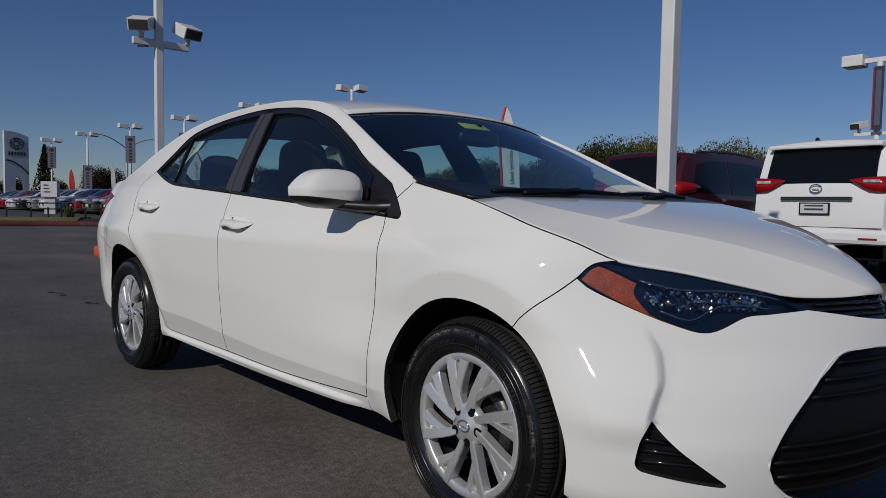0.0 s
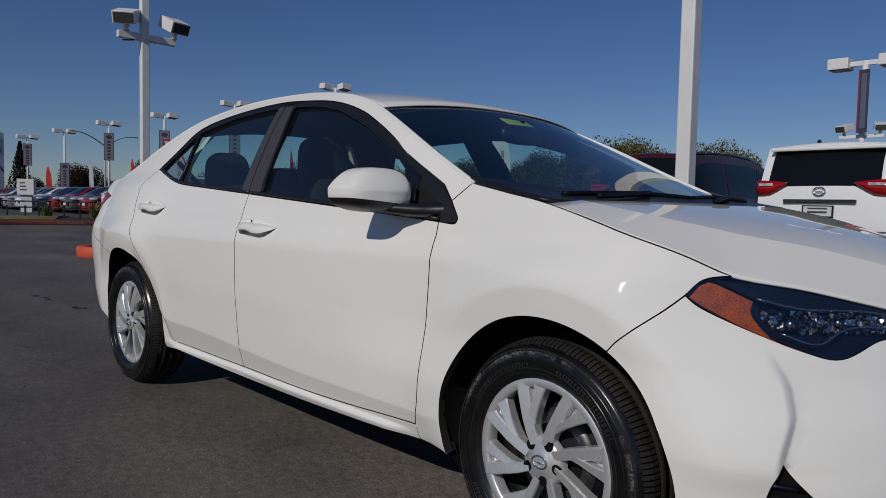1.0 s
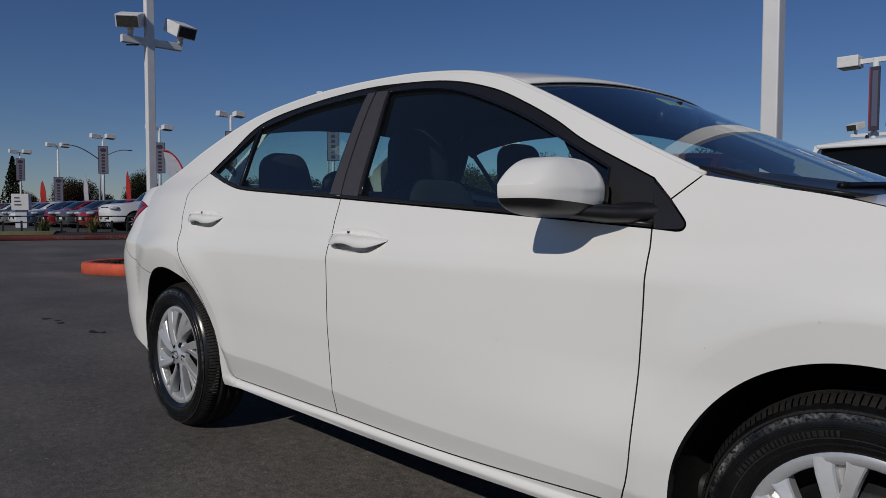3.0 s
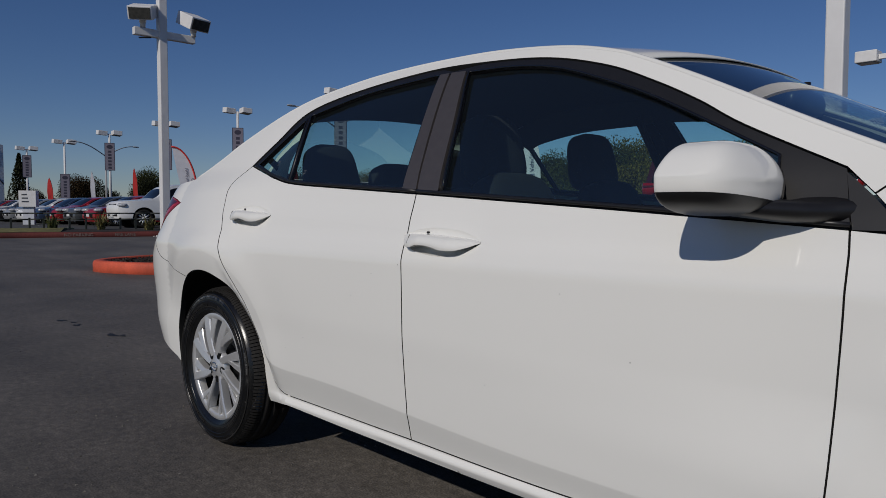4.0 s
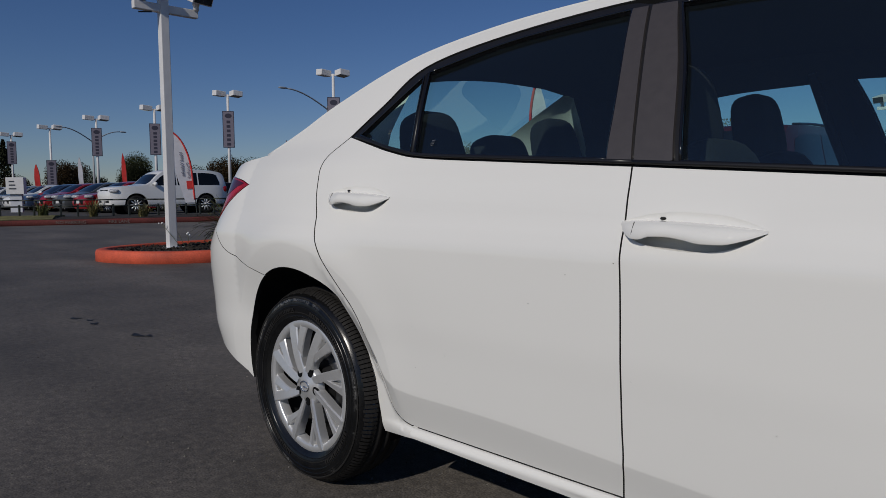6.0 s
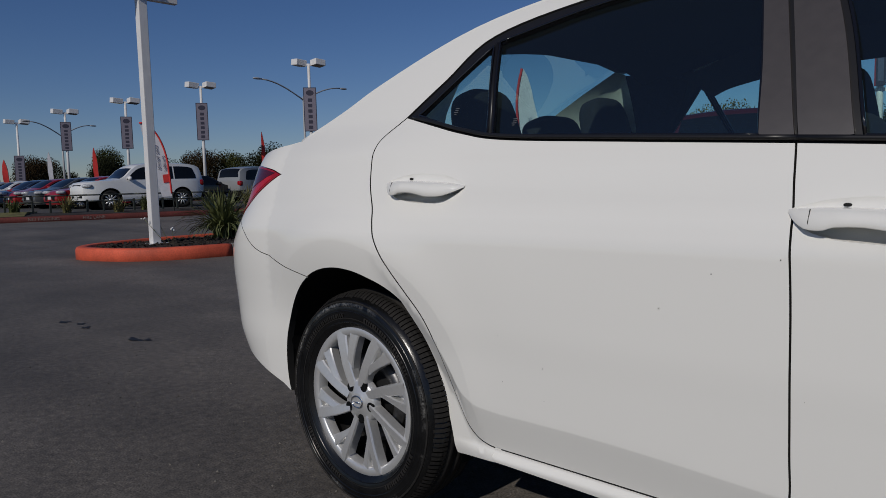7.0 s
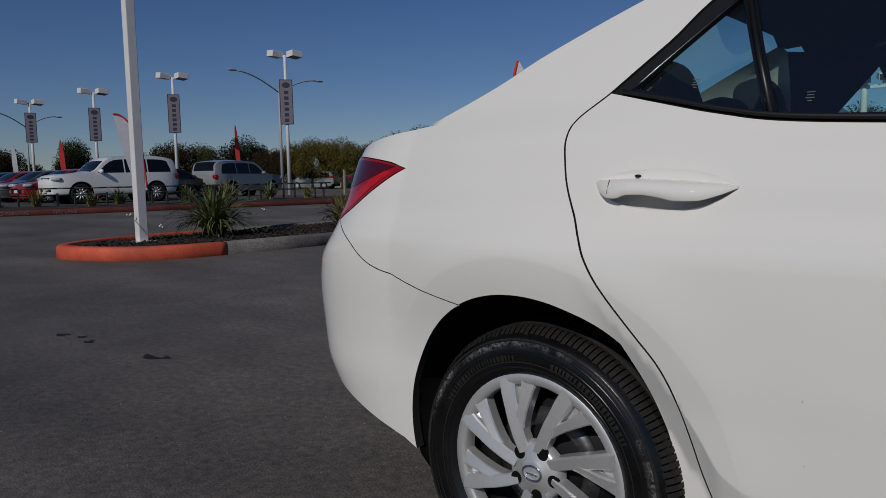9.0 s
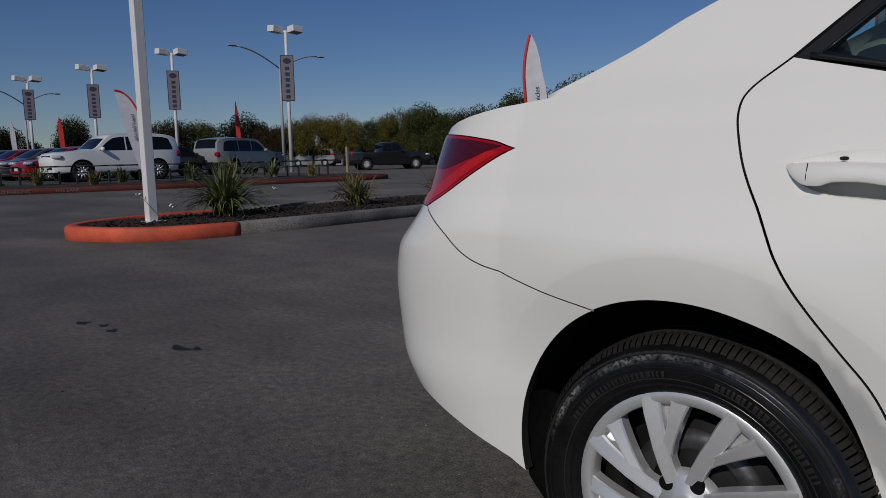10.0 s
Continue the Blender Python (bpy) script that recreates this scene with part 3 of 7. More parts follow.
        pillar_r = loop([(-1.560, .987), (-1.596, 1.15), (-1.649, 1.366)], [(-1.649, 1.366), (-1.695, 1.367)], [(-1.695, 1.367), (-1.647, 1.15), (-1.626, 1.001)], [(-1.626, 1.001), (-1.560, .987)])
        part("pillar_cover", sheet(pillar_f, flank, side, .05, .0015, .002, .006), SATIN, front, "satin dark grey pillar cover")
        part("pillar_cover", sheet(pillar_r, flank, side, .05, .0015, .002, .006), SATIN, rear, "satin dark grey pillar cover")
        for mesh, owner in ((sheet(pane_f, flank, side, .06, -.004, -.014, 0), front), (sheet(pane_r, flank, side, .06, -.004, -.014, 0), rear), (sheet(pane_q, flank, side, .06, -.004, -.014, 0), rear)):
            part("window_pane", mesh, GLASS, owner, "tinted window pane")
        for outline, owner in ((pane_f, front), (pane_r, rear), (pane_q, rear)):
            q = [np.array(flank(*p)) for p in fine([np.array(p, float) for p in outline], .05)]
            ribbon(owner, "window_seal", [(p[0], (p[1] + .001) * side, p[2]) for p in q + q[:1]], .0034, SEAL)
        bar = [np.array(flank(*p)) for p in ((-2.259, 1.043), (-2.304, 1.16), (-2.348, 1.288))]
        ribbon(rear, "pane_divider", [(q[0], (q[1] + .003) * side, q[2]) for q in bar], .0060, TRIM)
        for s0, z0, owner in ((-2.205, 1.062, rear), (-1.475, 1.018, front), (-2.41, 1.105, rear)):
            etch = bmesh.new()
            for k, w in enumerate((.007, .014, .011, .013)):
                p = flank(s0, z0 + .005 * k)
                box(etch, (s0 - w / 2, p[1] - .0005 + .012, z0 + .005 * k), (s0 + w / 2, p[1] + .012, z0 + .005 * k + .0015))
            bmesh.ops.scale(etch, vec=(1, side, 1), verts=etch.verts)
            bmesh.ops.recalc_face_normals(etch, faces=etch.faces)
            part("etched_mark", etch, ETCH, owner, "tiny pale etched marks", smooth=False)
        part("mirror_sail", sheet(loop([(-.46, 1.010), (-.412, .967)], [(-.412, .967), (-.388, .941), (-.371, .922), (-.368, .912), (-.374, .906), (-.384, .904)], [(-.384, .904), (-.438, .905)], [(-.438, .905), (-.46, 1.010)]), flank, side, .04, .001, -.002, .01), TRIM, car, "black plastic sail panel")
        for owner, line in ((front, BELT[5:]), (rear, [(-2.548, 1.101)] + BELT[1:6])):
            c = [np.array(flank(p[0], p[1] + .008)) for p in flow(line, 6)]
            ribbon(owner, "belt_moulding", [(q[0], (q[1] - .0015) * side, q[2]) for q in c], .0058, TRIM)
        for owner, (hx, hz, hl, tilt) in zip((front, rear), HANDLES):
            handle(owner, hx, hz, side, hl, tilt)
        wing_mirror(front, side)
        for line, owner in ((door_bottom_f, front), (door_bottom_r, rear)):
            c = [np.array(flank(*p)) for p in flow(line, 10)]
            ribbon(owner, "sill_seam", [(q[0], (q[1] + .0016) * side, q[2] + .0005) for q in c], .0030, GAP)
    # specks of road dirt on the flank
    rg = random.Random(31)
    verts, faces = [], []
    for k in range(16):
        s, z = rg.uniform(-2.2, .2), rg.uniform(.42, .84)
        if math.hypot(s - FRONT_ARCH[0], z - FRONT_ARCH[1]) < .40:
            continue
        r = rg.choice((.0006, .0008, .0012))
        b, n = len(verts), 6
        for i in range(n):
            p = flank(s + r * math.cos(6.283 * i / n), z + r * rg.uniform(.7, 1.5) * math.sin(6.283 * i / n))
            verts.append((p[0], p[1] - .0004, p[2]))
        faces.append(tuple(range(b, b + n)))
    tagged(part("dirt_specks", raw(verts, faces), SPECK, car), kind="stuff")
    # near-black backing behind the seams, its colour standing in for the shade there
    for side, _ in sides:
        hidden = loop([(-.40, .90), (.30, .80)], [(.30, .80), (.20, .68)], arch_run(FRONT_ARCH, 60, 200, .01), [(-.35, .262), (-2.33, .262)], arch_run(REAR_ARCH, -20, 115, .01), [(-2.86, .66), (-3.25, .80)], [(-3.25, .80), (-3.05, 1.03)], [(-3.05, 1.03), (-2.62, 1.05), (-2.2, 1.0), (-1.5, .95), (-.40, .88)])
        part("seam_shade_backing", sheet(hidden, flank, side, .08, 0, -.032, 0), GAP, car)
        for a in (FRONT_ARCH, REAR_ARCH):
            bm = bmesh.new()
            n = 20
            ring = [(a[0] + (a[2] + .004) * math.cos(radians(-25 + 230 * i / n)), a[1] + (a[2] + .004) * math.sin(radians(-25 + 230 * i / n))) for i in range(n + 1)]
            out = [bm.verts.new((x, -(abs(flank(x, z)[1]) - .012) * side, z)) for x, z in ring]
            inn = [bm.verts.new((x, -.56 * side, z)) for x, z in ring]
            for i in range(n):
                bm.faces.new((out[i], out[i + 1], inn[i + 1], inn[i]))
            bm.faces.new(inn)
            part("wheel_liner", bm, UNDER, car, "black wheel housing liner")
    bm = bmesh.new()
    box(bm, (-2.33, -.72, .21), (-.36, .72, .30), .02)
    box(bm, (-3.45, -.55, .24), (.70, .55, .42), .03)
    part("underbody", bm, UNDER, car)

    # panels across the car
    def rim(line):
        return [np.array(flank(*p)) for p in line]
    roof_e = resample(rim(flow(ROOF_EDGE[3:11], 6)), 24)
    roof_c = resample([np.array((x, 0, z)) for x, z in flow([(-2.36, 1.424), (-2.1, 1.446), (-1.7, 1.453), (-1.3, 1.433), (-1.0, 1.382), (-.885, 1.346)], 6)], 24)
    part("roof", loft(roof_e, roof_c, 16, 2.4, .004), PAINT, car)
    screen_e = resample(rim(flow(ROOF_EDGE[10:] + [(-.20, .985), (-.064, .962)], 6)), 20)
    screen_c = resample([np.array((x, 0, z)) for x, z in flow([(-.885, 1.340), (-.52, 1.164), (-.13, 1.000), (.02, .950)], 6)], 20)
    screen = part("windscreen", loft([e + np.array((0, .006, -.004)) for e in screen_e], screen_c, 14, 2.2), SHIELD, car, "tinted windscreen")
    glass_e = resample(rim(flow(ROOF_EDGE[:4], 6)), 12)
    glass_c = resample([np.array((x, 0, z)) for x, z in flow([(-3.15, 1.095), (-2.92, 1.245), (-2.60, 1.378), (-2.36, 1.423)], 6)], 12)
    back = part("rear_window", loft([e + np.array((0, .006, -.004)) for e in glass_e], glass_c, 10, 2.2), SHIELD, car, "tinted rear window")
    for side, _ in sides:
        behind = resample([np.array(p) for p in ((-2.600, .400, 1.342), (-2.76, .410, 1.268), (-2.92, .425, 1.190), (-3.04, .46, 1.06))], 10)
        ahead = resample([np.array(p) for p in ((-2.583, .445, 1.330), (-2.590, .505, 1.240), (-2.600, .562, 1.138), (-2.615, .585, 1.02))], 10)
        verts = [tuple((a + (b - a) * j / 4 + np.array((0, .030 * math.sin(math.pi * j / 4), 0))) * np.array((1, -side, 1))) for a, b in zip(behind, ahead) for j in range(5)]
        part("rear_pillar_trim", raw(verts, [(i * 5 + j, i * 5 + j + 1, i * 5 + j + 6, i * 5 + j + 5) for i in range(9) for j in range(4)]), LINER, car, "light trim beside the rear window")
        if side < 0:
            outer = resample([np.array(p) for p in ((-2.36, .600, 1.315), (-2.44, .655, 1.215), (-2.535, .700, 1.112), (-2.565, .705, 1.02))], 10)
            verts = [tuple(a + (b - a) * j / 3) for a, b in zip(ahead, outer) for j in range(4)]
            part("pillar_lining", raw(verts, [(i * 4 + j, i * 4 + j + 1, i * 4 + j + 5, i * 4 + j + 4) for i in range(9) for j in range(3)]), CLOTH, car, "dark pillar lining")
    deck_e = resample(rim(flow([(-3.05, 1.072), (-3.2, 1.055), (-3.4, 1.03), (-3.55, 1.01), (-3.8, 1.02)], 6)), 14)
    deck_c = resample([np.array((x, 0, z)) for x, z in flow([(-3.15, 1.093), (-3.4, 1.085), (-3.56, 1.075), (-3.60, 1.04)], 6)], 14)
    part("boot_lid", loft(deck_e, deck_c, 10, 3, .004), PAINT, car)
    for side, _ in sides:
        part("boot_face", sheet(loop([(-3.70, 1.01), (-3.99, 1.03)], [(-3.99, 1.03), (-3.99, .84)], [(-3.99, .84), (-3.70, .84)]), flank, side, .06), PAINT, car)
    hood_e = resample([q + np.array((0, .005 if q[0] < .55 else 0, -.001)) for q in rim(flow(HOOD_EDGE[:-1] + LAMP_TOP[:3] + [(.70, .724), (.80, .718), (.92, .720)], 6))], 30)
    hood_c = resample([np.array((x, 0, z)) for x, z in flow([(-.02, .978), (.2, .944), (.45, .894), (.65, .824), (.76, .758), (.80, .722)], 6)], 30)
    part("bonnet", loft(hood_e, hood_c, 40, 2.6, .004, lambda u: .86 - .30 * u), PAINT, car)
    lifted = lambda line: [q + np.array((.006, 0, .013)) for q in resample(line, 9)]
    part("cowl", loft(lifted(screen_e[13:]), lifted(screen_c[17:]), 14, 2.2, .006), TRIM, car, "black plastic cowl")

    def on_screen(row, b, up):
        k = int(row)
        e, c = screen_e[k] + (screen_e[k + 1] - screen_e[k]) * (row - k), screen_c[k] + (screen_c[k + 1] - screen_c[k]) * (row - k)
        w = abs(b) ** 2.2
        return Vector((c[0] + (e[0] - c[0]) * w + up * .45, e[1] * -b, c[2] + (e[2] - c[2]) * w + up))
    for b0, b1 in ((-.80, .02), (.02, .72)):
        blade = [on_screen(17.0 - .5 * math.sin(3 * i / 14), b0 + (b1 - b0) * i / 14, .014) for i in range(15)]
        arm = [on_screen(18.0 - 1.2 * i / 8, b0 + .10 + (b1 - b0) * .5 * i / 8, .022) for i in range(9)]
        w = ribbon(car, "wiper", blade, .008, MATBLACK)
        w["label"] = "black windscreen wiper"
        ribbon(w, "wiper_arm", arm, .009, MATBLACK)
    for side, _ in sides:
        for line, name in ((ROOF_EDGE, "pillar_lip"),):
            c = [np.array(flank(*p)) for p in flow(line, 5)]
            ribbon(car, name, [(q[0], (q[1] + .007) * side, q[2] - .001) for q in c], .0085, PAINT, 8)
        c = [np.array(flank(*p)) for p in flow(HOOD_EDGE, 6)]
        ribbon(car, "bonnet_seam", [(q[0], (q[1] + .003) * side, q[2] - .0015) for q in c], .0024, GAP)
    # nose: lamps, grilles, badge
    for side, step in sides:
        lamp(car, side)
        lens = loop(TAIL_LAMP_LOW, TAIL_LAMP_TOP, [(-3.55, 1.01), (-3.70, 1.01)], [(-3.70, 1.01), (-3.70, .842)], [(-3.70, .842), (-3.36, .838)])
        tl = part("tail_lamp", sheet(lens, flank, side, .03, .001, .002, .02), REDLENS, car, "red tail lamp")
        upper = loop([(-3.12, .975), (-3.2, .988), (-3.34, .997), (-3.6, 1.004)], [(-3.6, 1.004), (-3.6, .945)], [(-3.6, .945), (-3.45, .930), (-3.32, .926), (-3.22, .945), (-3.12, .975)])
        part("lamp_band", sheet(upper, flank, side, .02, 0, .0030, .003), REDDARK, tl, "dark red lens band")
        low = loop([(-3.36, .845), (-3.27, .880), (-3.19, .924), (-3.125, .962)], [(-3.125, .962), (-3.16, .962), (-3.24, .925), (-3.33, .888), (-3.42, .868), (-3.60, .866)], [(-3.60, .866), (-3.60, .846)], [(-3.60, .846), (-3.36, .845)])
        part("lamp_core", sheet(low, flank, side, .02, 0, .0030, .003), REDBRIGHT, tl, "bright red lower lens")
        wide = loop([(1.045, .592), (.96, .591), (.813, .585)], [(.813, .585), (.759, .492), (.705, .343)], [(.705, .343), (.735, .265), (.80, .215)], [(.80, .215), (1.045, .215)])
        grille = part("lower_grille", sheet(wide, flank, side, .05, 0, -.035, 0), MATBLACK, car, "black lower grille")
        for k in range(9):
            z = .26 + .037 * k
            if .40 < z < .47:
                continue
            s0 = .715 + .11 * smoothstep(.33, .6, z) if z > .33 else .735
            line = [np.array(flank(s0 + (1.045 - s0) * i / 8, z)) for i in range(9)]
            ribbon(grille, "grille_slat", [(q[0] - .022, (q[1] + .012) * side, q[2]) for q in line], .0055, MATBLACK)
        edge = [np.array(flank(*p)) for p in flow([(1.045, .591), (.96, .590), (.815, .584), (.761, .492), (.707, .343), (.737, .265), (.80, .215)], 5)]
        ribbon(grille, "grille_edge", [(q[0] - .004, (q[1] + .003) * side, q[2]) for q in edge], .0055, PAINT)
        top = loop([(.70, .712), (.80, .712), (.92, .714), (1.045, .716)], [(1.045, .716), (1.045, .658)], [(1.045, .658), (.9, .665), (.735, .691)], [(.735, .691), (.70, .712)])
        ug = part("upper_grille", sheet(top, flank, side, .04, .001, -.016, 0), GLOSSBLACK, car, "gloss black upper grille")
        for z in (.672, .686, .700):
            line = [np.array(flank(.76 + .285 * i / 8, z)) for i in range(9)]
            ribbon(ug, "grille_slat", [(q[0] - .008, (q[1] + .004) * side, q[2]) for q in line], .0045, GLOSSBLACK)
    badge(car, Matrix.Translation((.835, 0, .690)) @ Euler((0, radians(72), 0)).to_matrix().to_4x4(), .062)
    # ribbons of the paper sticker and the mirror inside
    bm = bmesh.new()
    box(bm, (-.030, -.075, -.002), (.030, .075, .002), .001)
    bmesh.ops.transform(bm, matrix=Matrix.Translation((-.79, -.04, 1.288)) @ Euler((0, radians(27), 0)).to_matrix().to_4x4(), verts=bm.verts)
    part("window_sticker", bm, STICKER, screen, "yellow paper sticker")
    cabin(car)
    for x, y, turn, steer in ((0, -.805, 0, -1.5), (0, .805, 180, -1.5), (-2.7, -.84, 0, 0), (-2.7, .84, 180, 0)):
        w = wheel(car, (x, y, .316), turn + steer)
        if x > -1:
            w.matrix_local = Matrix.Translation((x - .010, y, .312)) @ Euler((0, 0, radians(turn + steer))).to_matrix().to_4x4() @ Matrix.Diagonal((.988, 1, .988, 1))
    return car


def ribbon(owner, name, line, r, mat, sides=6):
    """A thin round strip along a line."""
    line = [Vector(p) for p in line]
    verts, faces = [], []
    for i, p in enumerate(line):
        d = (line[min(i + 1, len(line) - 1)] - line[max(i - 1, 0)]).normalized()
        u = d.orthogonal().normalized() if abs(d.z) > .95 else d.cross(Vector((0, 0, 1))).normalized()
        w = u.cross(d)
        for k in range(sides):
            a = 2 * math.pi * k / sides
            verts.append(p + (u * math.cos(a) + w * math.sin(a)) * r)
    for i in range(len(line) - 1):
        for k in range(sides):
            j = (k + 1) % sides
            faces.append((i * sides + k, i * sides + j, (i + 1) * sides + j, (i + 1) * sides + k))
    faces += [tuple(range(sides))[::-1], tuple((len(line) - 1) * sides + k for k in range(sides))]
    return part(name, raw(verts, faces), mat, owner)


def dark_rim(ob):
    """The turned-in edges of a painted panel lie in shade and dirt: they take the second material."""
    for p in ob.data.polygons:
        if len(p.vertices) == 4:
            p.material_index = 1


GRIP_TOP = knots([(0, .003), (.03, .007), (.10, .014), (.25, .024), (.45, .029), (.68, .027), (.84, .019), (.94, .010), (1, .002)])
GRIP_EDGE = knots([(0, .002), (.10, .006), (.30, .009), (.60, .008), (.85, .005), (1, .001)])
GRIP_LOW = knots([(0, 0), (.03, -.010), (.07, -.019), (.14, -.027), (.20, -.027), (.28, -.020), (.40, -.018), (.52, -.021), (.64, -.026), (.76, -.025), (.90, -.014), (1, -.001)])
CUP_LOW = knots([(0, -.001), (.03, -.013), (.08, -.025), (.18, -.037), (.30, -.0425), (.50, -.0445), (.64, -.043), (.78, -.035), (.92, -.017), (1, -.002)])
HANDLES = ((-1.408, .862, .296, -.034), (-2.420, .925, .262, -.040))


def handle_hole(x, z, L, tilt):
    t = [.012, .03] + [i / 20 for i in range(1, 20)] + [.97, .988]
    lean = lambda q: z + tilt * L * (q - .5)
    return [(x - L / 2 + L * q, lean(q) + CUP_LOW(q) + .0006) for q in t] + [(x - L / 2 + L * q, lean(q) + GRIP_TOP(q) - .0006) for q in t[::-1]]


def handle(owner, x, z, side, L, tilt):
    """A pull handle: a leaf-shaped grip with a sloped top, a waved lower edge and a hollow cup under it."""
    verts, faces = [], []
    n = 36
    section = lambda t: [(0, GRIP_TOP(t)), (-.004, .6 * GRIP_TOP(t) + .4 * GRIP_EDGE(t)), (-.005, GRIP_EDGE(t) + .0016), (.020, GRIP_EDGE(t) + .0008), (.030, GRIP_EDGE(t) - .002), (.035, .6 * GRIP_EDGE(t) + .4 * GRIP_LOW(t)), (.034, GRIP_LOW(t) + .002), (.031, GRIP_LOW(t)), (-.028, GRIP_LOW(t) + .004), (-.030, .5 * GRIP_LOW(t) + .5 * CUP_LOW(t)), (-.024, .10 * GRIP_LOW(t) + .90 * CUP_LOW(t)), (0, CUP_LOW(t))]
    k = 12
    for i in range(n + 1):
        t = .004 + .992 * i / n
        e = min(1.0, math.sin(math.pi * t) ** .7 * 1.15)
        s, zc = x - L / 2 + L * t, z + tilt * L * (t - .5)
        for off, dz in section(t):
            b = flank(s, zc + dz)
            verts.append((s, (b[1] - off * (e if off > 0 else min(1, 5 * t, 5 - 5 * t)) - .0006) * side, zc + dz))
    for i in range(n):
        for j in range(k - 1):
            f = (i * k + j, i * k + j + 1, (i + 1) * k + j + 1, (i + 1) * k + j)
            faces.append(f if side > 0 else f[::-1])
    bm = bmesh.new()
    bm.from_mesh(raw(verts, faces))
    for e in bm.edges:
        j = {v.index % k for v in e.verts}
        if len(j) == 1 and j <= {2, 3, 7, 8}:
            e.smooth = False
    grip = part("door_handle", bm, PAINT, owner, "white pull handle")
    u0 = .135
    s, zc, e = x - L / 2 + L * u0, z + tilt * L * (u0 - .5), min(1.0, math.sin(math.pi * u0) ** .7 * 1.15)
    line = [(zc + GRIP_EDGE(u0) + (GRIP_LOW(u0) - GRIP_EDGE(u0)) * u, .0315 + .004 * math.sin(math.pi * u)) for u in (.02, .33, .66, .97)]
    ribbon(grip, "cap_joint", [(s, (flank(s, v)[1] - off * e) * side, v) for v, off in line], .0009, GAP, 5)
    bm = bmesh.new()
    s, v = x - L * .20, z - tilt * L * .20 + .0145
    blob(bm, (s, (flank(s, v)[1] + .003) * side, v), (.013, .006, .006), None, 2)
    part("key_slot", bm, GAP, grip)


def wing_mirror(owner, side):
    """Painted shell with a black underside, foot and mirror glass."""
    bm = bmesh.new()
    vs = blob(bm, (0, 0, 0), (.19, .214, .136), None, 5, 3.6)
    for v in vs:
        y = v.co.y / .125
        v.co.x *= 1 - .12 * max(-y, 0)
        if v.co.x < -.03:
            v.co.x = -.03 + (v.co.x + .03) * .30
        if v.co.z > 0:
            v.co.z *= 1 - .84 * (max(-y, 0) / .87) ** 2.4 - .10 * max(-y, 0)
        else:
            v.co.z *= 1 - .30 * max(-y + .2, 0) ** 1.7 / 1.36
        if v.co.x > 0:
            # upper face laid back above a soft ridge
            v.co.x *= 1 - .30 * smoothstep(-.002, .070, v.co.z + .010 * max(-y, 0))
            v.co.x += .003 * math.exp(-((v.co.z + .004) / .008) ** 2) * (1 - abs(y)) if abs(y) < 1 else 0
        v.co.x -= .030 * (-y)
    top, low = bm, bm.copy()
    cut = lambda b, keep: bmesh.ops.bisect_plane(b, geom=b.verts[:] + b.edges[:] + b.faces[:], plane_co=(0, 0, -.036), plane_no=(0, 0.10, 1), clear_inner=keep > 0, clear_outer=keep < 0)
    cut(top, 1), cut(low, -1)
    m = Matrix.Translation((-.640, -.898, .996)) @ Euler((0, 0, radians(6))).to_matrix().to_4x4()
    flip = Matrix.Diagonal((1, side, 1, 1))
    for b in (top, low):
        bmesh.ops.transform(b, matrix=flip @ m, verts=b.verts)
        if side < 0:
            bmesh.ops.reverse_faces(b, faces=b.faces)
    shell = part("wing_mirror", top, PAINT, owner, "white wing mirror shell")
    part("mirror_base", low, TRIM, shell, "black plastic mirror underside")
    foot = bmesh.new()
    # one arm swept from under the shell back to the sail, thickening towards its root
    arm = [((-.660, -.925, .951), .050, .010), ((-.620, -.885, .946), .066, .016), ((-.575, -.838, .941), .072, .019), ((-.545, -.812, .938), .082, .021), ((-.525, -.795, .937), .090, .021), ((-.512, -.782, .937), .105, .023), ((-.502, -.768, .938), .125, .025), ((-.497, -.755, .939), .140, .026)]
    rows = []
    for n, ((x, y, z), wide_of, tall) in enumerate(arm):
        v = Vector((-.65, .76, 0)).lerp(Vector((-1, .02, 0)), min(1, max(0, n - 1) / 4)).normalized()
        rows.append([foot.verts.new(Vector((x, y, z)) + v * (wide_of * .55 * math.copysign(abs(math.cos(a)) ** .9, math.cos(a))) + Vector((0, 0, tall * math.copysign(abs(math.sin(a)) ** .8, math.sin(a))))) for a in (2 * math.pi * k / 20 for k in range(20))])
    for r0, r1 in zip(rows, rows[1:]):
        for k in range(20):
            foot.faces.new((r0[k], r0[(k + 1) % 20], r1[(k + 1) % 20], r1[k]))
    foot.faces.new(rows[0]), foot.faces.new(rows[-1])
    blob(foot, (-.600, -.808, .985), (.10, .092, .085), None, 3, 3.5)
    bmesh.ops.transform(foot, matrix=flip, verts=foot.verts)
    bmesh.ops.recalc_face_normals(foot, faces=foot.faces)
    part("mirror_foot", foot, TRIM, shell, "black plastic mirror foot")
    gl = bmesh.new()
    box(gl, (-.085, -.080, -.042), (-.080, .085, .032), .002)
    bmesh.ops.transform(gl, matrix=flip @ m @ Matrix.Translation((.035, .0, 0)), verts=gl.verts)
    bmesh.ops.recalc_face_normals(gl, faces=gl.faces)
    part("mirror_glass", gl, MIRROR, shell)


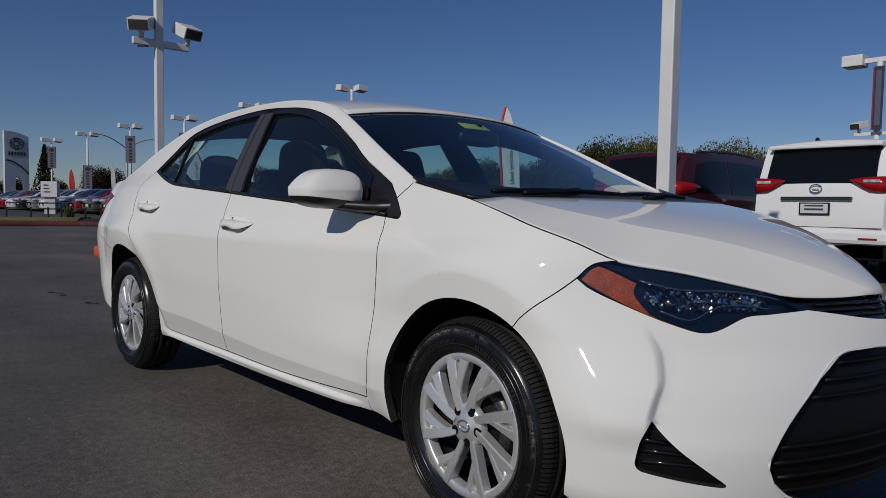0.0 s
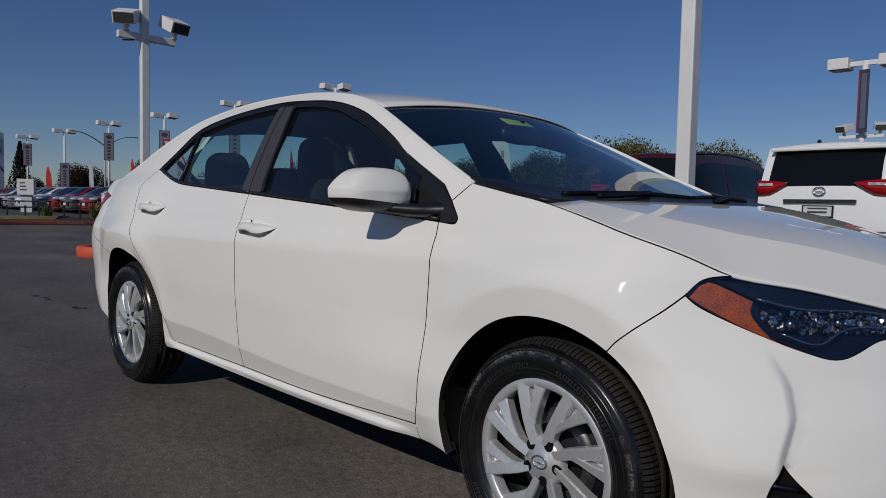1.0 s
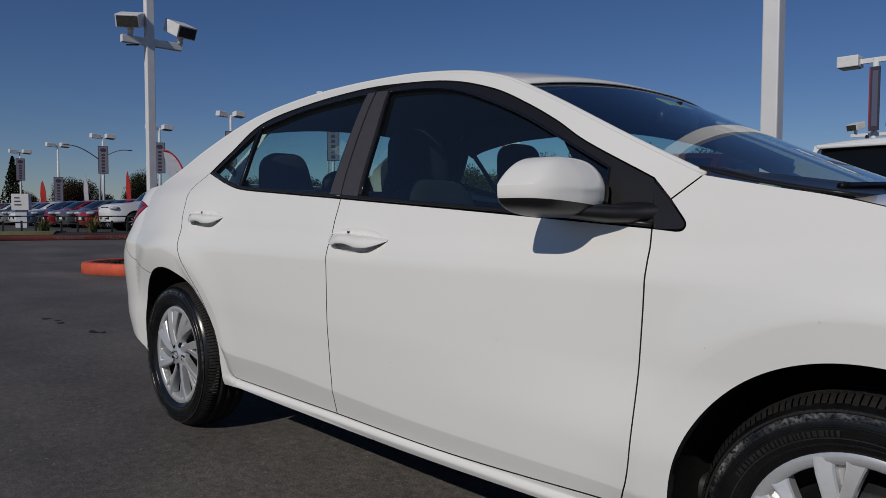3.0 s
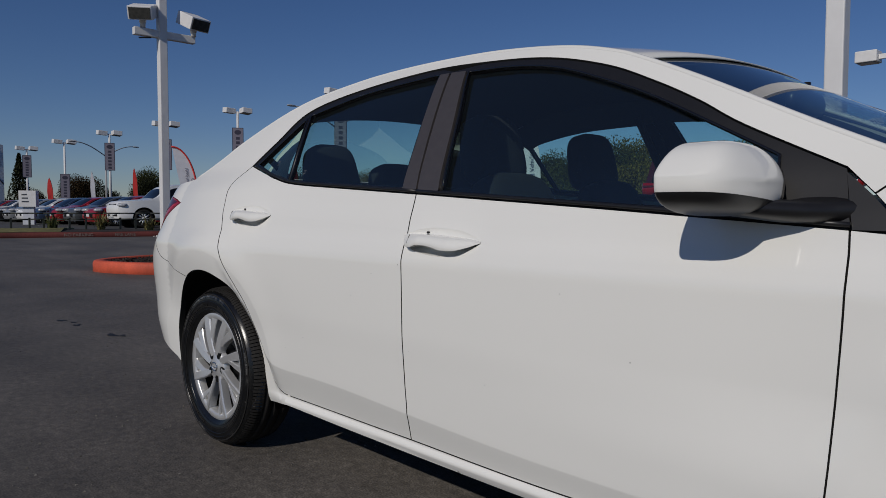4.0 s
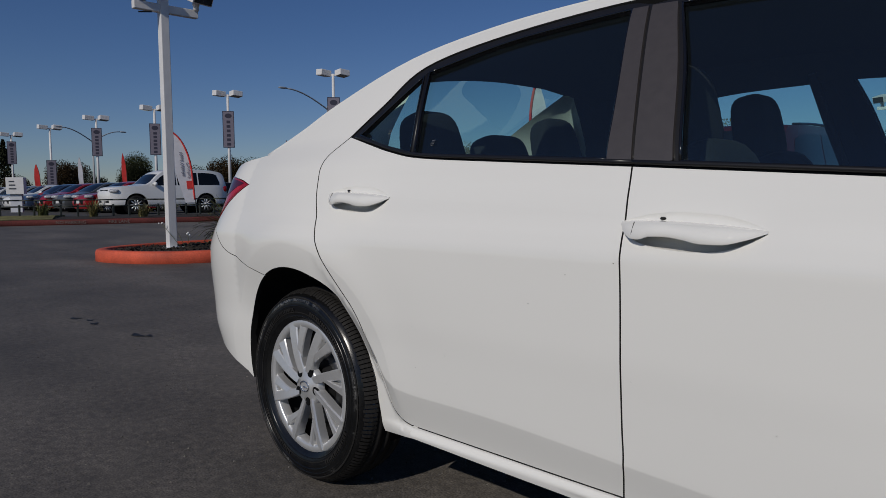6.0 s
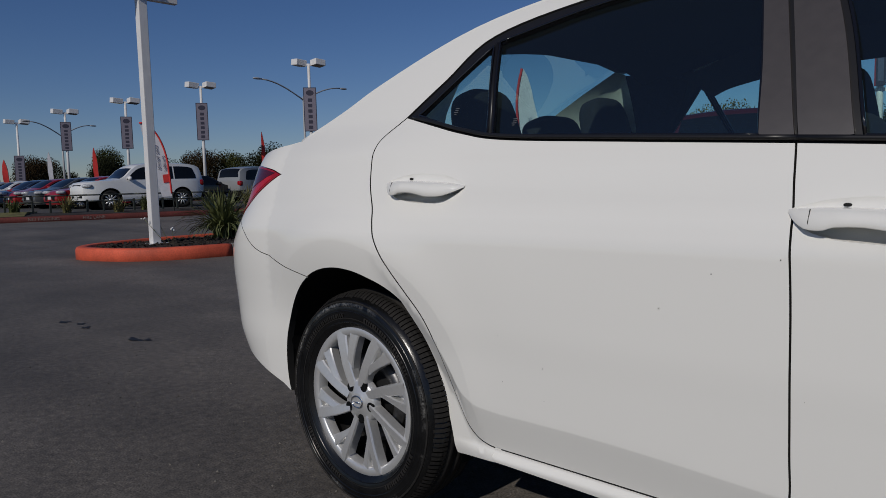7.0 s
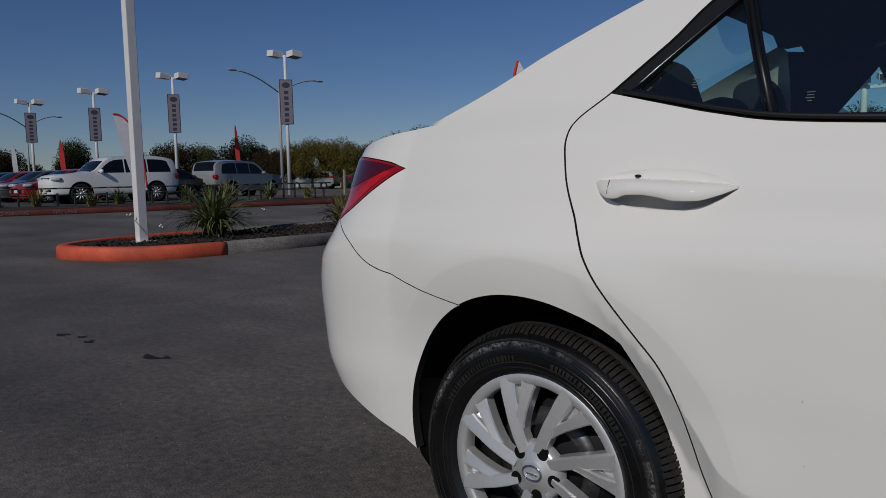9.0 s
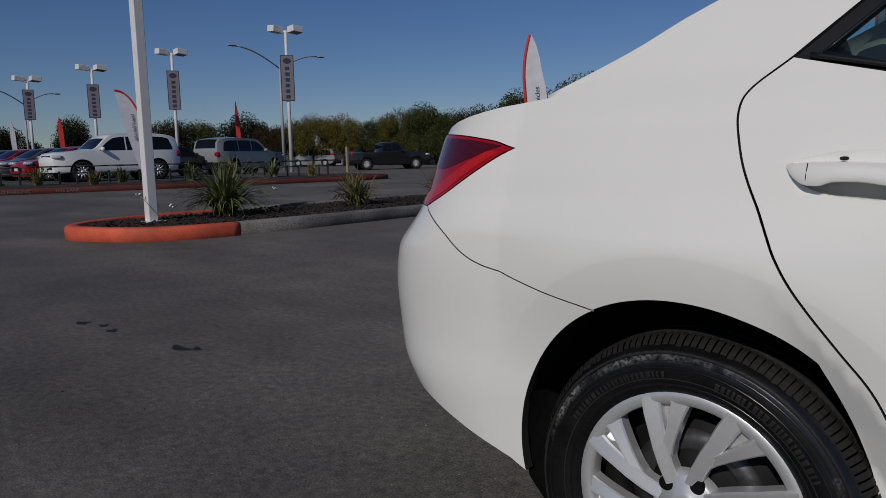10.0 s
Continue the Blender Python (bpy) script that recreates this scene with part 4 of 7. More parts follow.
def lamp(car, side):
    outline = loop(LAMP_TOP, LAMP_LOW, [(.319, .766), (.352, .801), (.396, .811)])
    body = part("headlamp", sheet(outline, flank, side, .03, .001, -.035, 0), GLOSSBLACK, car, "clear headlamp with an amber corner")
    amber = loop([(.325, .764), (.345, .790), (.362, .802)], [(.362, .802), (.380, .794), (.432, .760)], [(.432, .760), (.425, .735), (.437, .712), (.458, .688)], [(.458, .688), (.50, .664), (.520, .654)], [(.520, .654), (.44, .690), (.36, .736), (.325, .764)])
    part("amber_marker", sheet(amber, flank, side, .02, .002, -.014, .012), AMBER, body, "amber side marker")
    verts, faces = [], []
    rg = random.Random(8)
    for k in range(420):
        s, z = rg.uniform(.445, .655), rg.uniform(.680, .738)
        if z < .690 + .5 * max(0, .49 - s) or z > .752 - .06 * (s - .44):
            continue
        p = Vector(flank(s, z)) + Vector((-.020, .022, 0))
        e = Euler((rg.uniform(-.9, .9), rg.uniform(-.9, .9), rg.uniform(-.9, .9))).to_matrix()
        q = len(verts)
        for u, v in ((-1, -1), (1, -1), (1, 1), (-1, 1)):
            c = p + e @ Vector((u * .0035, u * .003, v * rg.uniform(.004, .011)))
            verts.append((c.x, c.y * side, c.z))
        faces.append((q, q + 1, q + 2, q + 3))
    tagged(part("reflector_facets", raw(verts, faces, smooth=False), REFLECTOR, body, "small faceted reflectors"), kind="stuff")
    dark = loop([(.372, .806), (.453, .794), (.54, .772), (.64, .740), (.70, .712)], [(.70, .712), (.612, .735), (.500, .742), (.436, .762)], [(.436, .762), (.372, .806)])
    part("lamp_brow", sheet(dark, flank, side, .03, .001, -.010, .01), GLOSSBLACK, body, "gloss black brow")
    edge = [np.array(flank(*p)) for p in flow([(.434, .762), (.500, .741), (.56, .738), (.612, .733), (.68, .714)], 5)]
    ribbon(body, "light_strip", [(q[0] - .006, (q[1] + .007) * side, q[2]) for q in edge], .0028, REFLECTOR)
    for s, z, r in ((.490, .704, .022), (.563, .708, .016)):
        p = Vector(flank(s, z))
        d = Vector((.75, -.66 * side, 0)).normalized()
        c = Vector((p.x, p.y * side, p.z)) - d * .030
        rg = random.Random(int(s * 1000))
        bm = bmesh.new()
        bmesh.ops.create_icosphere(bm, subdivisions=2, radius=r, matrix=Matrix.Translation(c))
        for v in bm.verts:
            v.co += (v.co - c) * rg.uniform(-.03, .03)
        part("projector", bm, REFLECTOR_DARK, body, "chrome reflector bowl")
        bm = bmesh.new()
        tube(bm, c, c + d * r * 1.05, r * .55, r * .42, 16)
        part("projector_lens", bm, GLOSSBLACK, body)
    low = [np.array(flank(*p)) for p in flow([(.470, .690), (.527, .668), (.562, .695), (.60, .702), (.66, .692)], 5)]
    ribbon(body, "light_strip", [(q[0] - .010, (q[1] + .012) * side, q[2]) for q in low], .0032, REFLECTOR)
    part("lens", sheet(outline, flank, side, .03, .001, .001, 0), LENS, body, "clear lens")


REFLECTOR_DARK = material("smoked_reflector", (0.20, 0.20, 0.21), 0.15, metal=1.0)


def badge(owner, m, r):
    """A plain oval badge: a ring with a bar across it."""
    bm = bmesh.new()
    n = 28
    for q in range(n):
        a, b = 2 * math.pi * q / n, 2 * math.pi * (q + 1) / n
        tube(bm, (.7 * r * math.sin(a), r * math.cos(a), 0), (.7 * r * math.sin(b), r * math.cos(b), 0), r * .11, sides=6, caps=False)
    tube(bm, (-.1 * r, -.6 * r, 0), (-.1 * r, .6 * r, 0), r * .10, sides=6)
    bmesh.ops.transform(bm, matrix=m, verts=bm.verts)
    return part("badge", bm, CHROME, owner, "chrome oval badge")


def cabin(car):
    """What shows through the panes: seats, head restraints, dashboard, wheel, headliner, pillars."""
    def cushion(bm, at, size, lean, taper=.12, power=4.5):
        """An upright padded slab, narrower at its top; at is the middle of its foot."""
        vs = blob(bm, (0, 0, size[2] / 2), size, None, 4, power)
        for v in vs:
            v.co.y *= 1 - taper * smoothstep(.1 * size[2], size[2], v.co.z)
        bmesh.ops.transform(bm, matrix=Matrix.Translation(at) @ Euler((0, radians(-lean), 0)).to_matrix().to_4x4(), verts=vs)

    for y, ahead in ((-.36, .10), (.36, 0)):
        bm = bmesh.new()
        cushion(bm, (-1.52 + ahead, y, .46), (.15, .50, .62), 17, .30)
        blob(bm, (-1.28 + ahead, y, .48), (.54, .50, .20), None, 3, 4)
        s = part("seat", bm, CLOTH, car, "dark grey cloth front seat")
        hr = bmesh.new()
        cushion(hr, (-1.745 + ahead, y, 1.02), (.11, .27, .235), 10, .16, 4)
        tube(hr, (-1.71 + ahead, y - .06, .98), (-1.755 + ahead, y - .06, 1.08), .008, sides=6)
        tube(hr, (-1.71 + ahead, y + .06, .98), (-1.755 + ahead, y + .06, 1.08), .008, sides=6)
        part("head_restraint", hr, CLOTH, s)
    bm = bmesh.new()
    cushion(bm, (-2.26, 0, .48), (.17, 1.22, .60), 24, .06, 6)
    blob(bm, (-2.02, 0, .47), (.52, 1.22, .20), None, 3, 5)
    s = part("seat", bm, CLOTH, car, "dark grey cloth rear bench")
    for y, w, z, h in ((-.34, .27, .975, .250), (.02, .30, .975, .180), (.40, .27, .975, .275)):
        hr = bmesh.new()
        cushion(hr, (-2.605, y, z), (.12, w, h), 14, .16, 4)
        part("head_restraint", hr, CLOTH, s)
    bm = bmesh.new()
    blob(bm, (-.38, 0, .80), (.62, 1.42, .34), None, 4, 5)
    part("dashboard", bm, DASH, car, "dark grey dashboard")
    bm = lathe([(.17 + .014 * math.cos(a), .014 * math.sin(a)) for a in np.linspace(0, 2 * math.pi, 9)], 32, "Z")
    for k in range(3):
        a = radians(90 + 120 * k)
        tube(bm, (0, 0, -.02), (.17 * math.cos(a), .17 * math.sin(a), 0), .016, .012, 6)
    bmesh.ops.transform(bm, matrix=Matrix.Translation((-.72, .36, .86)) @ Euler((0, radians(-64), 0)).to_matrix().to_4x4(), verts=bm.verts)
    part("steering_wheel", bm, DASH, car)
    bm = bmesh.new()
    blob(bm, (-.80, 0, 1.242), (.05, .24, .075), None, 3, 3)
    tube(bm, (-.80, 0, 1.255), (-.80, 0, 1.300), .012, sides=6)
    part("rear_view_mirror", bm, TRIM, car)
    # headliner and rails: the shade under the roof is put into their colour
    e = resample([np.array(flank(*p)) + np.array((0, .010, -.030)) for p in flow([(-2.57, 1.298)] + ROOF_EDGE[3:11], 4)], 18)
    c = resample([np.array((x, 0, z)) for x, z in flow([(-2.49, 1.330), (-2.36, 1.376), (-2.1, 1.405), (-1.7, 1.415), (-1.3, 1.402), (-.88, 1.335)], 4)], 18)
    part("headliner", loft(e, c, 8, 2.4), LINER_SHADED, car, "headliner with cabin shade in its colour")
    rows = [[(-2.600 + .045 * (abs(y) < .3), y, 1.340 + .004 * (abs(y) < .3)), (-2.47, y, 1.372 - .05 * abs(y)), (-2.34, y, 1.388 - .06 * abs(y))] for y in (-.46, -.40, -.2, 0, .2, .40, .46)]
    part("rear_header", raw([p for r in rows for p in r], [(i * 3 + j, i * 3 + j + 1, i * 3 + j + 4, i * 3 + j + 3) for i in range(6) for j in range(2)]), LINER_SHADED, car, "shade-coloured lining above the rear window")
    bm = bmesh.new()
    box(bm, (-2.98, -.62, .98), (-2.42, .62, 1.02), .015)
    box(bm, (-2.30, -.70, .30), (-.20, .70, .36), .02)
    part("cabin_floor", bm, DASH, car)
    for side in (1, -1):
        inner = loop(ROOF_EDGE[:3] + [(-2.63, 1.272)], [(-2.63, 1.272), (-2.61, 1.06)], [(-2.61, 1.06), (-2.75, 1.04), (-3.05, 1.03)])
        upper = loop([(-2.635, 1.270), (-2.45, 1.345), (-2.36, 1.368)], [(-2.36, 1.368), (-2.36, 1.310)], [(-2.36, 1.310), (-2.545, 1.118)], [(-2.545, 1.118), (-2.61, 1.06)], [(-2.61, 1.06), (-2.635, 1.270)])
        part("pillar_lining", sheet(upper, flank, side, .05, .0, -.028, 0), LINER_SHADED, car, "shade-coloured upper pillar lining")
        part("pillar_lining", sheet(inner, flank, side, .06, .02, -.030, 0), LINER, car, "light pillar lining")
        door_in = loop([(-2.45, 1.03), (-1.56, .965), (-.45, .89)], [(-.45, .89), (-.45, .40)], [(-.45, .40), (-2.25, .40)], [(-2.25, .40), (-2.45, 1.03)])
        part("door_lining", sheet(door_in, flank, side, .08, .0, -.060, 0), DASH, car, "dark door lining")
        post = loop([(-1.50, .95), (-1.62, 1.36)], [(-1.62, 1.36), (-1.685, 1.36)], [(-1.685, 1.36), (-1.605, .95)])
        part("post_lining", sheet(post, flank, side, .06, 0, -.035, 0), CLOTH, car)
        rail_r = loop([(-2.40, 1.345), (-2.104, 1.415), (-1.62, 1.438)], [(-1.62, 1.438), (-1.62, 1.330)], [(-1.62, 1.330), (-1.95, 1.322), (-2.20, 1.290), (-2.30, 1.260)], [(-2.30, 1.260), (-2.40, 1.345)])
        rail_f = loop([(-1.72, 1.440), (-1.64, 1.440), (-1.255, 1.400), (-1.053, 1.345), (-.904, 1.285), (-.663, 1.165)], [(-.663, 1.165), (-.70, 1.085)], [(-.70, 1.085), (-.90, 1.190), (-1.10, 1.262), (-1.35, 1.315), (-1.57, 1.330), (-1.68, 1.330)], [(-1.68, 1.330), (-1.72, 1.440)])
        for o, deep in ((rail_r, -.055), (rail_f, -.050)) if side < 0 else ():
            part("rail_lining", sheet(o, flank, side, .06, 0, deep, 0), LINER_SHADED, car, "shade-coloured roof rail lining")
        front_post = loop([(-.957, 1.300), (-.777, 1.225), (-.539, 1.110), (-.38, 1.030)], [(-.38, 1.030), (-.46, 1.005)], [(-.46, 1.005), (-.663, 1.100), (-.904, 1.228), (-.98, 1.262)], [(-.98, 1.262), (-.957, 1.300)])
        part("pillar_lining", sheet(front_post, flank, side, .05, 0, -.034, 0), LINER, car, "light pillar lining")
        belt_line = [np.array(flank(*p)) + np.array((0, .07, 0)) for p in ((-1.66, 1.33), (-1.63, 1.15), (-1.58, .95))]
        ribbon(car, "seat_belt", [(q[0], q[1] * side, q[2]) for q in belt_line], .016, CLOTH)
        ribbon(car, "seat_belt", [(-2.78, -.56 * side, 1.16), (-2.62, -.50 * side, 1.02), (-2.48, -.42 * side, .88)], .014, CLOTH)


def wheel(car, at, turn):
    """Tyre with a grooved tread, a silver cover with paired blades, a dark rim behind it and a hub cap."""
    m = Matrix.Translation(at) @ Euler((0, 0, radians(turn))).to_matrix().to_4x4()
    w = new("wheel")
    w.parent = car
    w.matrix_local = m
    if WHEEL:
        for n, mesh, angle in WHEEL["parts"]:
            turned(n, mesh, w, angle)
        return w
    made = []
    # outer face towards -Y; the middle plane lies .075 further in
    R = .316
    prof = [(.212, -.012), (.222, -.020), (.240, -.028), (.262, -.031), (.282, -.027), (.292, -.022), (.300, -.010)]
    side_w = lathe(prof, 72)
    made.append(("sidewall", side_w, SIDEWALL))
    ring = lathe([(.286, -.0272), (.288, -.0290), (.291, -.0265)], 72)
    made.append(("rim_line", ring, RUBBER))
    for r0 in (.230, .262, .276):
        depth = float(np.interp(r0, [p[0] for p in prof], [p[1] for p in prof]))
        made.append(("sidewall_ring", lathe([(r0 - .0022, depth + .0005), (r0 - .001, depth - .0014), (r0 + .001, depth - .0014), (r0 + .0022, depth + .0005)], 72), SIDEWALL))
    # worn raised lettering on the sidewall, as plain bars
    rng_s = random.Random(8)
    lv, lf = [], []
    for start, stop in ((98, 150), (28, 76), (208, 252), (300, 338)):
        a = start
        while a < stop:
            da = rng_s.uniform(.9, 2.2)
            b0 = len(lv)
            for q in (a, a + da):
                for r, o in ((.2425, -.0292), (.2445, -.0312), (.2530, -.0318), (.2550, -.0302)):
                    lv.append((r * math.cos(radians(q)), o, r * math.sin(radians(q))))
            lf += [(b0 + j, b0 + j + 1, b0 + j + 5, b0 + j + 4) for j in range(3)]
            a += da + rng_s.uniform(.5, 1.2)
    for q in range(96):
        b0 = len(lv)
        for r in (.2400, .2425):
            lv += [(r * math.cos(2 * math.pi * (q + e) / 96), -.0291, r * math.sin(2 * math.pi * (q + e) / 96)) for e in (0, 1)]
        lf.append((b0, b0 + 1, b0 + 3, b0 + 2))
    made.append(("sidewall_lettering", raw(lv, lf, smooth=False), RUBBER))
    # tread blocks between grooves
    verts, faces = [], []
    n = 144
    across = [(.298, -.013), (.308, .000), (.314, .012), (.316, .030)]
    for i in range(n):
        for part_of in (0, 1):
            a0 = 2 * math.pi * (i + (.0 if part_of == 0 else .78)) / n
            a1 = 2 * math.pi * (i + (.78 if part_of == 0 else 1.0)) / n
            dip = rng_s.uniform(-.0012, 0) if part_of == 0 else -.009
            base = len(verts)
            for a in (a0, a1):
                for r, o in across:
                    verts.append(((r + dip) * math.cos(a), o, (r + dip) * math.sin(a)))
            k = len(across)
            for j in range(k - 1):
                faces.append((base + j, base + j + 1, base + k + j + 1, base + k + j))
    made.append(("tread", raw(verts, faces, smooth=False), RUBBER))
    made.append(("tread_core", lathe([(.311, .030), (.306, .031), (.306, .039), (.316, .040), (.316, .066), (.306, .067), (.306, .075), (.316, .076), (.316, .105), (.306, .106), (.306, .114), (.316, .115), (.310, .150), (.296, .168), (.24, .178), (.21, .165)], 72), RUBBER))
    # cover: outer lip, blades, hub
    made.append(("cover_lip", lathe([(.188, .022), (.189, -.006), (.192, -.0100), (.198, -.0122), (.2125, -.0128), (.2155, -.009), (.2155, .004)], 72), SILVER))
    pieces = []
    # eight flat arms, each with a hooked side arm that leaves it half-way out
    wide = [(.046, 8, .0130), (.080, 5, .0138), (.115, 2.5, .0146), (.145, .5, .0156), (.175, -.5, .0170), (.206, -2, .0188)]
    fork = [(.066, 7, .0060), (.090, 2, .0090), (.112, -4, .0100), (.134, -9.5, .0108), (.156, -13.5, .0122), (.180, -16.5, .0150), (.206, -18.5, .0220)]
    for name, line, rise in (("blade", wide, .0), ("side_blade", fork, .005)):
        bl = bmesh.new()
        rows = []
        pts = [Vector((r * math.cos(radians(a)), 0, r * math.sin(radians(a)))) for r, a, _ in line]
        for k, (r, a, hw) in enumerate(line):
            d = (pts[min(k + 1, len(pts) - 1)] - pts[max(k - 1, 0)]).normalized()
            v = Vector((-d.z, 0, d.x))
            y = -.007 - .010 * math.sin(math.pi * (.15 + .68 * (r - .04) / .165)) + rise
            rows.append([bl.verts.new(pts[k] + v * q + Vector((0, y + dd, 0))) for q, dd in ((-hw, .030), (-hw, .0060), (-hw * .80, .0025), (hw * .58, -.0030), (hw * .82, -.0036), (hw, .0020), (hw, .030))])
        for r0, r1 in zip(rows, rows[1:]):
            for q in range(6):
                bl.faces.new((r0[q], r1[q], r1[q + 1], r0[q + 1]))
        for f in bl.faces:
            f.smooth = True
        for row0, row1 in zip(rows, rows[1:]):
            for q in range(7):
                bl.edges.get((row0[q], row1[q])).smooth = False
        bmesh.ops.recalc_face_normals(bl, faces=bl.faces)
        if sum(f.normal.y * f.calc_area() for f in bl.faces) > 0:
            bmesh.ops.reverse_faces(bl, faces=bl.faces)
        me = bpy.data.meshes.new(name)
        bl.to_mesh(me)
        bl.free()
        pieces.append((name, me, SILVER, 112, 8))
    # recessed silver web that closes the slit between an arm and its side arm
    rows = [(r, float(np.interp(r, [p[0] for p in wide], [p[1] for p in wide])), float(np.interp(r, [p[0] for p in fork], [p[1] for p in fork]))) for r in (.085, .110, .135, .160, .185, .206)]
    wv = [(r * math.cos(radians(a)), .0035 + .0045 * math.sin(math.pi * (r - .085) / .14), r * math.sin(radians(a))) for r, hi, lo in rows for a in (hi, .5 * (hi + lo), lo)]
    web = raw(wv, [(3 * i + j, 3 * i + j + 3, 3 * i + j + 4, 3 * i + j + 1) for i in range(5) for j in range(2)])
    pieces.append(("web", web, SILVER, 112, 8))
    made.append(("hub_plate", lathe([(.066, .014), (.063, -.004), (.056, -.0100), (.032, -.0125), (.027, -.0165), (.020, -.0175), (.0005, -.0175)], 40), SILVER))
    nut = bmesh.new()
    tube(nut, (.050, -.0126, 0), (.050, .02, 0), .0135, sides=18)
    me = bpy.data.meshes.new("lug_recess")
    nut.to_mesh(me)
    nut.free()
    pieces.append(("lug_recess", me, MATBLACK, 63, 5))
    made.append(("rim", lathe([(.205, .00), (.200, .05), (.186, .085), (.150, .080), (.135, .055), (.085, .045), (.06, .030), (.0005, .03)], 48), STEEL))
    made.append(("brake_disc", lathe([(.128, .052), (.128, .046), (.095, .040), (.088, .044)], 40), CHROME_DULL))
    store = []
    for name, mesh, mat in made:
        o = part(name, mesh, mat, w)
        store.append((name, o.data, 0))
    for name, me, mat, off, count in pieces:
        me.materials.append(mat)
        for k in range(count):
            turned(name, me, w, 360 / count * k + off)
            store.append((name, me, 360 / count * k + off))
    cap = badge(w, Matrix.Translation((0, -.0190, 0)) @ Euler((radians(90), 0, 0)).to_matrix().to_4x4() @ Euler((0, 0, radians(90))).to_matrix().to_4x4(), .023)
    store.append(("badge", cap.data, 0))
    WHEEL["parts"] = store
    return w


def turned(name, mesh, owner, angle):
    o = new(name, mesh)
    o.parent = owner
    o.matrix_local = Euler((0, radians(-angle), 0)).to_matrix().to_4x4()
    return o


WHEEL = {}
CHROME_DULL = material("bright_brake_steel", (0.10, 0.10, 0.105), 0.4, metal=0.7, grain=(0.01, 0.2))
SPECK = material("road_dirt", (0.05, 0.045, 0.04), 0.9)
REDBRIGHT = material("bright_red_lens", (0.52, 0.010, 0.006), 0.15, coat=0.5, grain=(0.008, 0.25))
ETCH = material("etched_glass", (0.13, 0.14, 0.15), 0.8)
STICKER = material("yellow_sticker", (0.65, 0.66, 0.08), 0.6)
# lining darkened to carry the shade of the cabin
LINER_SHADED = material("shaded_headliner", (0.030, 0.030, 0.032), 0.9, grain=(0.01, 0.1))
sedan()


# ---- surroundings: materials ----
ASPHALT = material("asphalt", (0.075, 0.067, 0.059), 0.72, grain=(0.007, 0.60), stain=(1.9, 0.26), bump=0.25, spec=0.6, more=((0.035, 0.30), (0.28, 0.14)), streak=(0.9, 0.24))
ASPHALT.node_tree.nodes["Principled BSDF"].inputs["Diffuse Roughness"].default_value = 1.0
LOT = material("lot_asphalt", (0.055, 0.054, 0.052), 0.9, grain=(0.03, 0.2), stain=(3.0, 0.2))
REDKERB = material("red_kerb_paint", (0.56, 0.090, 0.042), 0.7, grain=(0.02, 0.14), stain=(0.35, 0.26), bump=0.15)
DULLRED = material("faded_red_kerb", (0.115, 0.022, 0.018), 0.8, grain=(0.04, 0.25), stain=(0.8, 0.25))
CONCRETE = material("concrete", (0.26, 0.25, 0.23), 0.85, grain=(0.03, 0.2), stain=(0.6, 0.2), bump=0.2)
DARK_CONCRETE = material("dark_concrete", (0.13, 0.125, 0.12), 0.9, grain=(0.02, 0.4), stain=(0.4, 0.35), bump=0.3)
MULCH = material("bark_mulch", (0.022, 0.016, 0.012), 0.95, grain=(0.03, 0.5), stain=(0.4, 0.3), spread=0.5)
GRASS = material("dry_grass", (0.14, 0.13, 0.045), 0.9, grain=(0.15, 0.3), stain=(1.5, 0.3))
BLADE = material("strap_leaf", (0.115, 0.130, 0.045), 0.55, spread=0.45)
BLADE_DRY = material("yellowing_leaf", (0.17, 0.15, 0.055), 0.6, spread=0.45)
PETAL = material("white_petal", (0.75, 0.74, 0.72), 0.7)
POLE = material("white_pole_paint", (0.72, 0.71, 0.70), 0.45, grain=(0.2, 0.05), stain=(1.2, 0.05))
GREYPOLE = material("grey_pole", (0.35, 0.36, 0.37), 0.5, grain=(0.1, 0.08))
LAMPGLASS = material("flood_glass", (0.05, 0.05, 0.045), 0.15, coat=0.6, grain=(0.05, 0.3))
BANNER = material("banner_cloth", (0.19, 0.175, 0.22), 0.8, grain=(0.06, 0.1))
NAVY = material("banner_border", (0.035, 0.035, 0.06), 0.8)
MAROON = material("banner_red", (0.25, 0.03, 0.05), 0.8)
FLAGRED = material("red_flag_cloth", (0.60, 0.035, 0.03), 0.75, grain=(0.2, 0.15))
FLAGWHITE = material("white_flag_cloth", (0.62, 0.62, 0.66), 0.75, grain=(0.2, 0.08))
INK = material("flag_lettering", (0.09, 0.10, 0.16), 0.8)
SIGNGREY = material("sign_panel", (0.58, 0.60, 0.64), 0.4, grain=(0.5, 0.06))
SIGNDARK = material("sign_dark", (0.05, 0.055, 0.07), 0.4)
FADED = material("faded_white_paint", (0.19, 0.145, 0.13), 0.8, grain=(0.03, 0.4))
RAIL = material("dark_rail", (0.03, 0.035, 0.03), 0.6)
DARKGLASS = material("dark_car_glass", (0.006, 0.007, 0.008), 0.06, spec=0.35)
CLEARLAMP = material("clear_lamp", (0.42, 0.43, 0.45), 0.2, coat=0.6, grain=(0.05, 0.4))
PLATE = material("plate_white", (0.6, 0.6, 0.6), 0.5)
BARK = material("bark", (0.05, 0.04, 0.03), 0.9, grain=(0.05, 0.3))
LEAF = [material("leaf_dark", (0.018, 0.021, 0.010), 0.8, spread=0.5, spec=0.08), material("leaf_green", (0.050, 0.056, 0.018), 0.8, spread=0.5, spec=0.08), material("leaf_yellow", (0.105, 0.088, 0.020), 0.8, spread=0.5, spec=0.08), material("leaf_rust", (0.042, 0.028, 0.014), 0.8, spread=0.5, spec=0.08)]
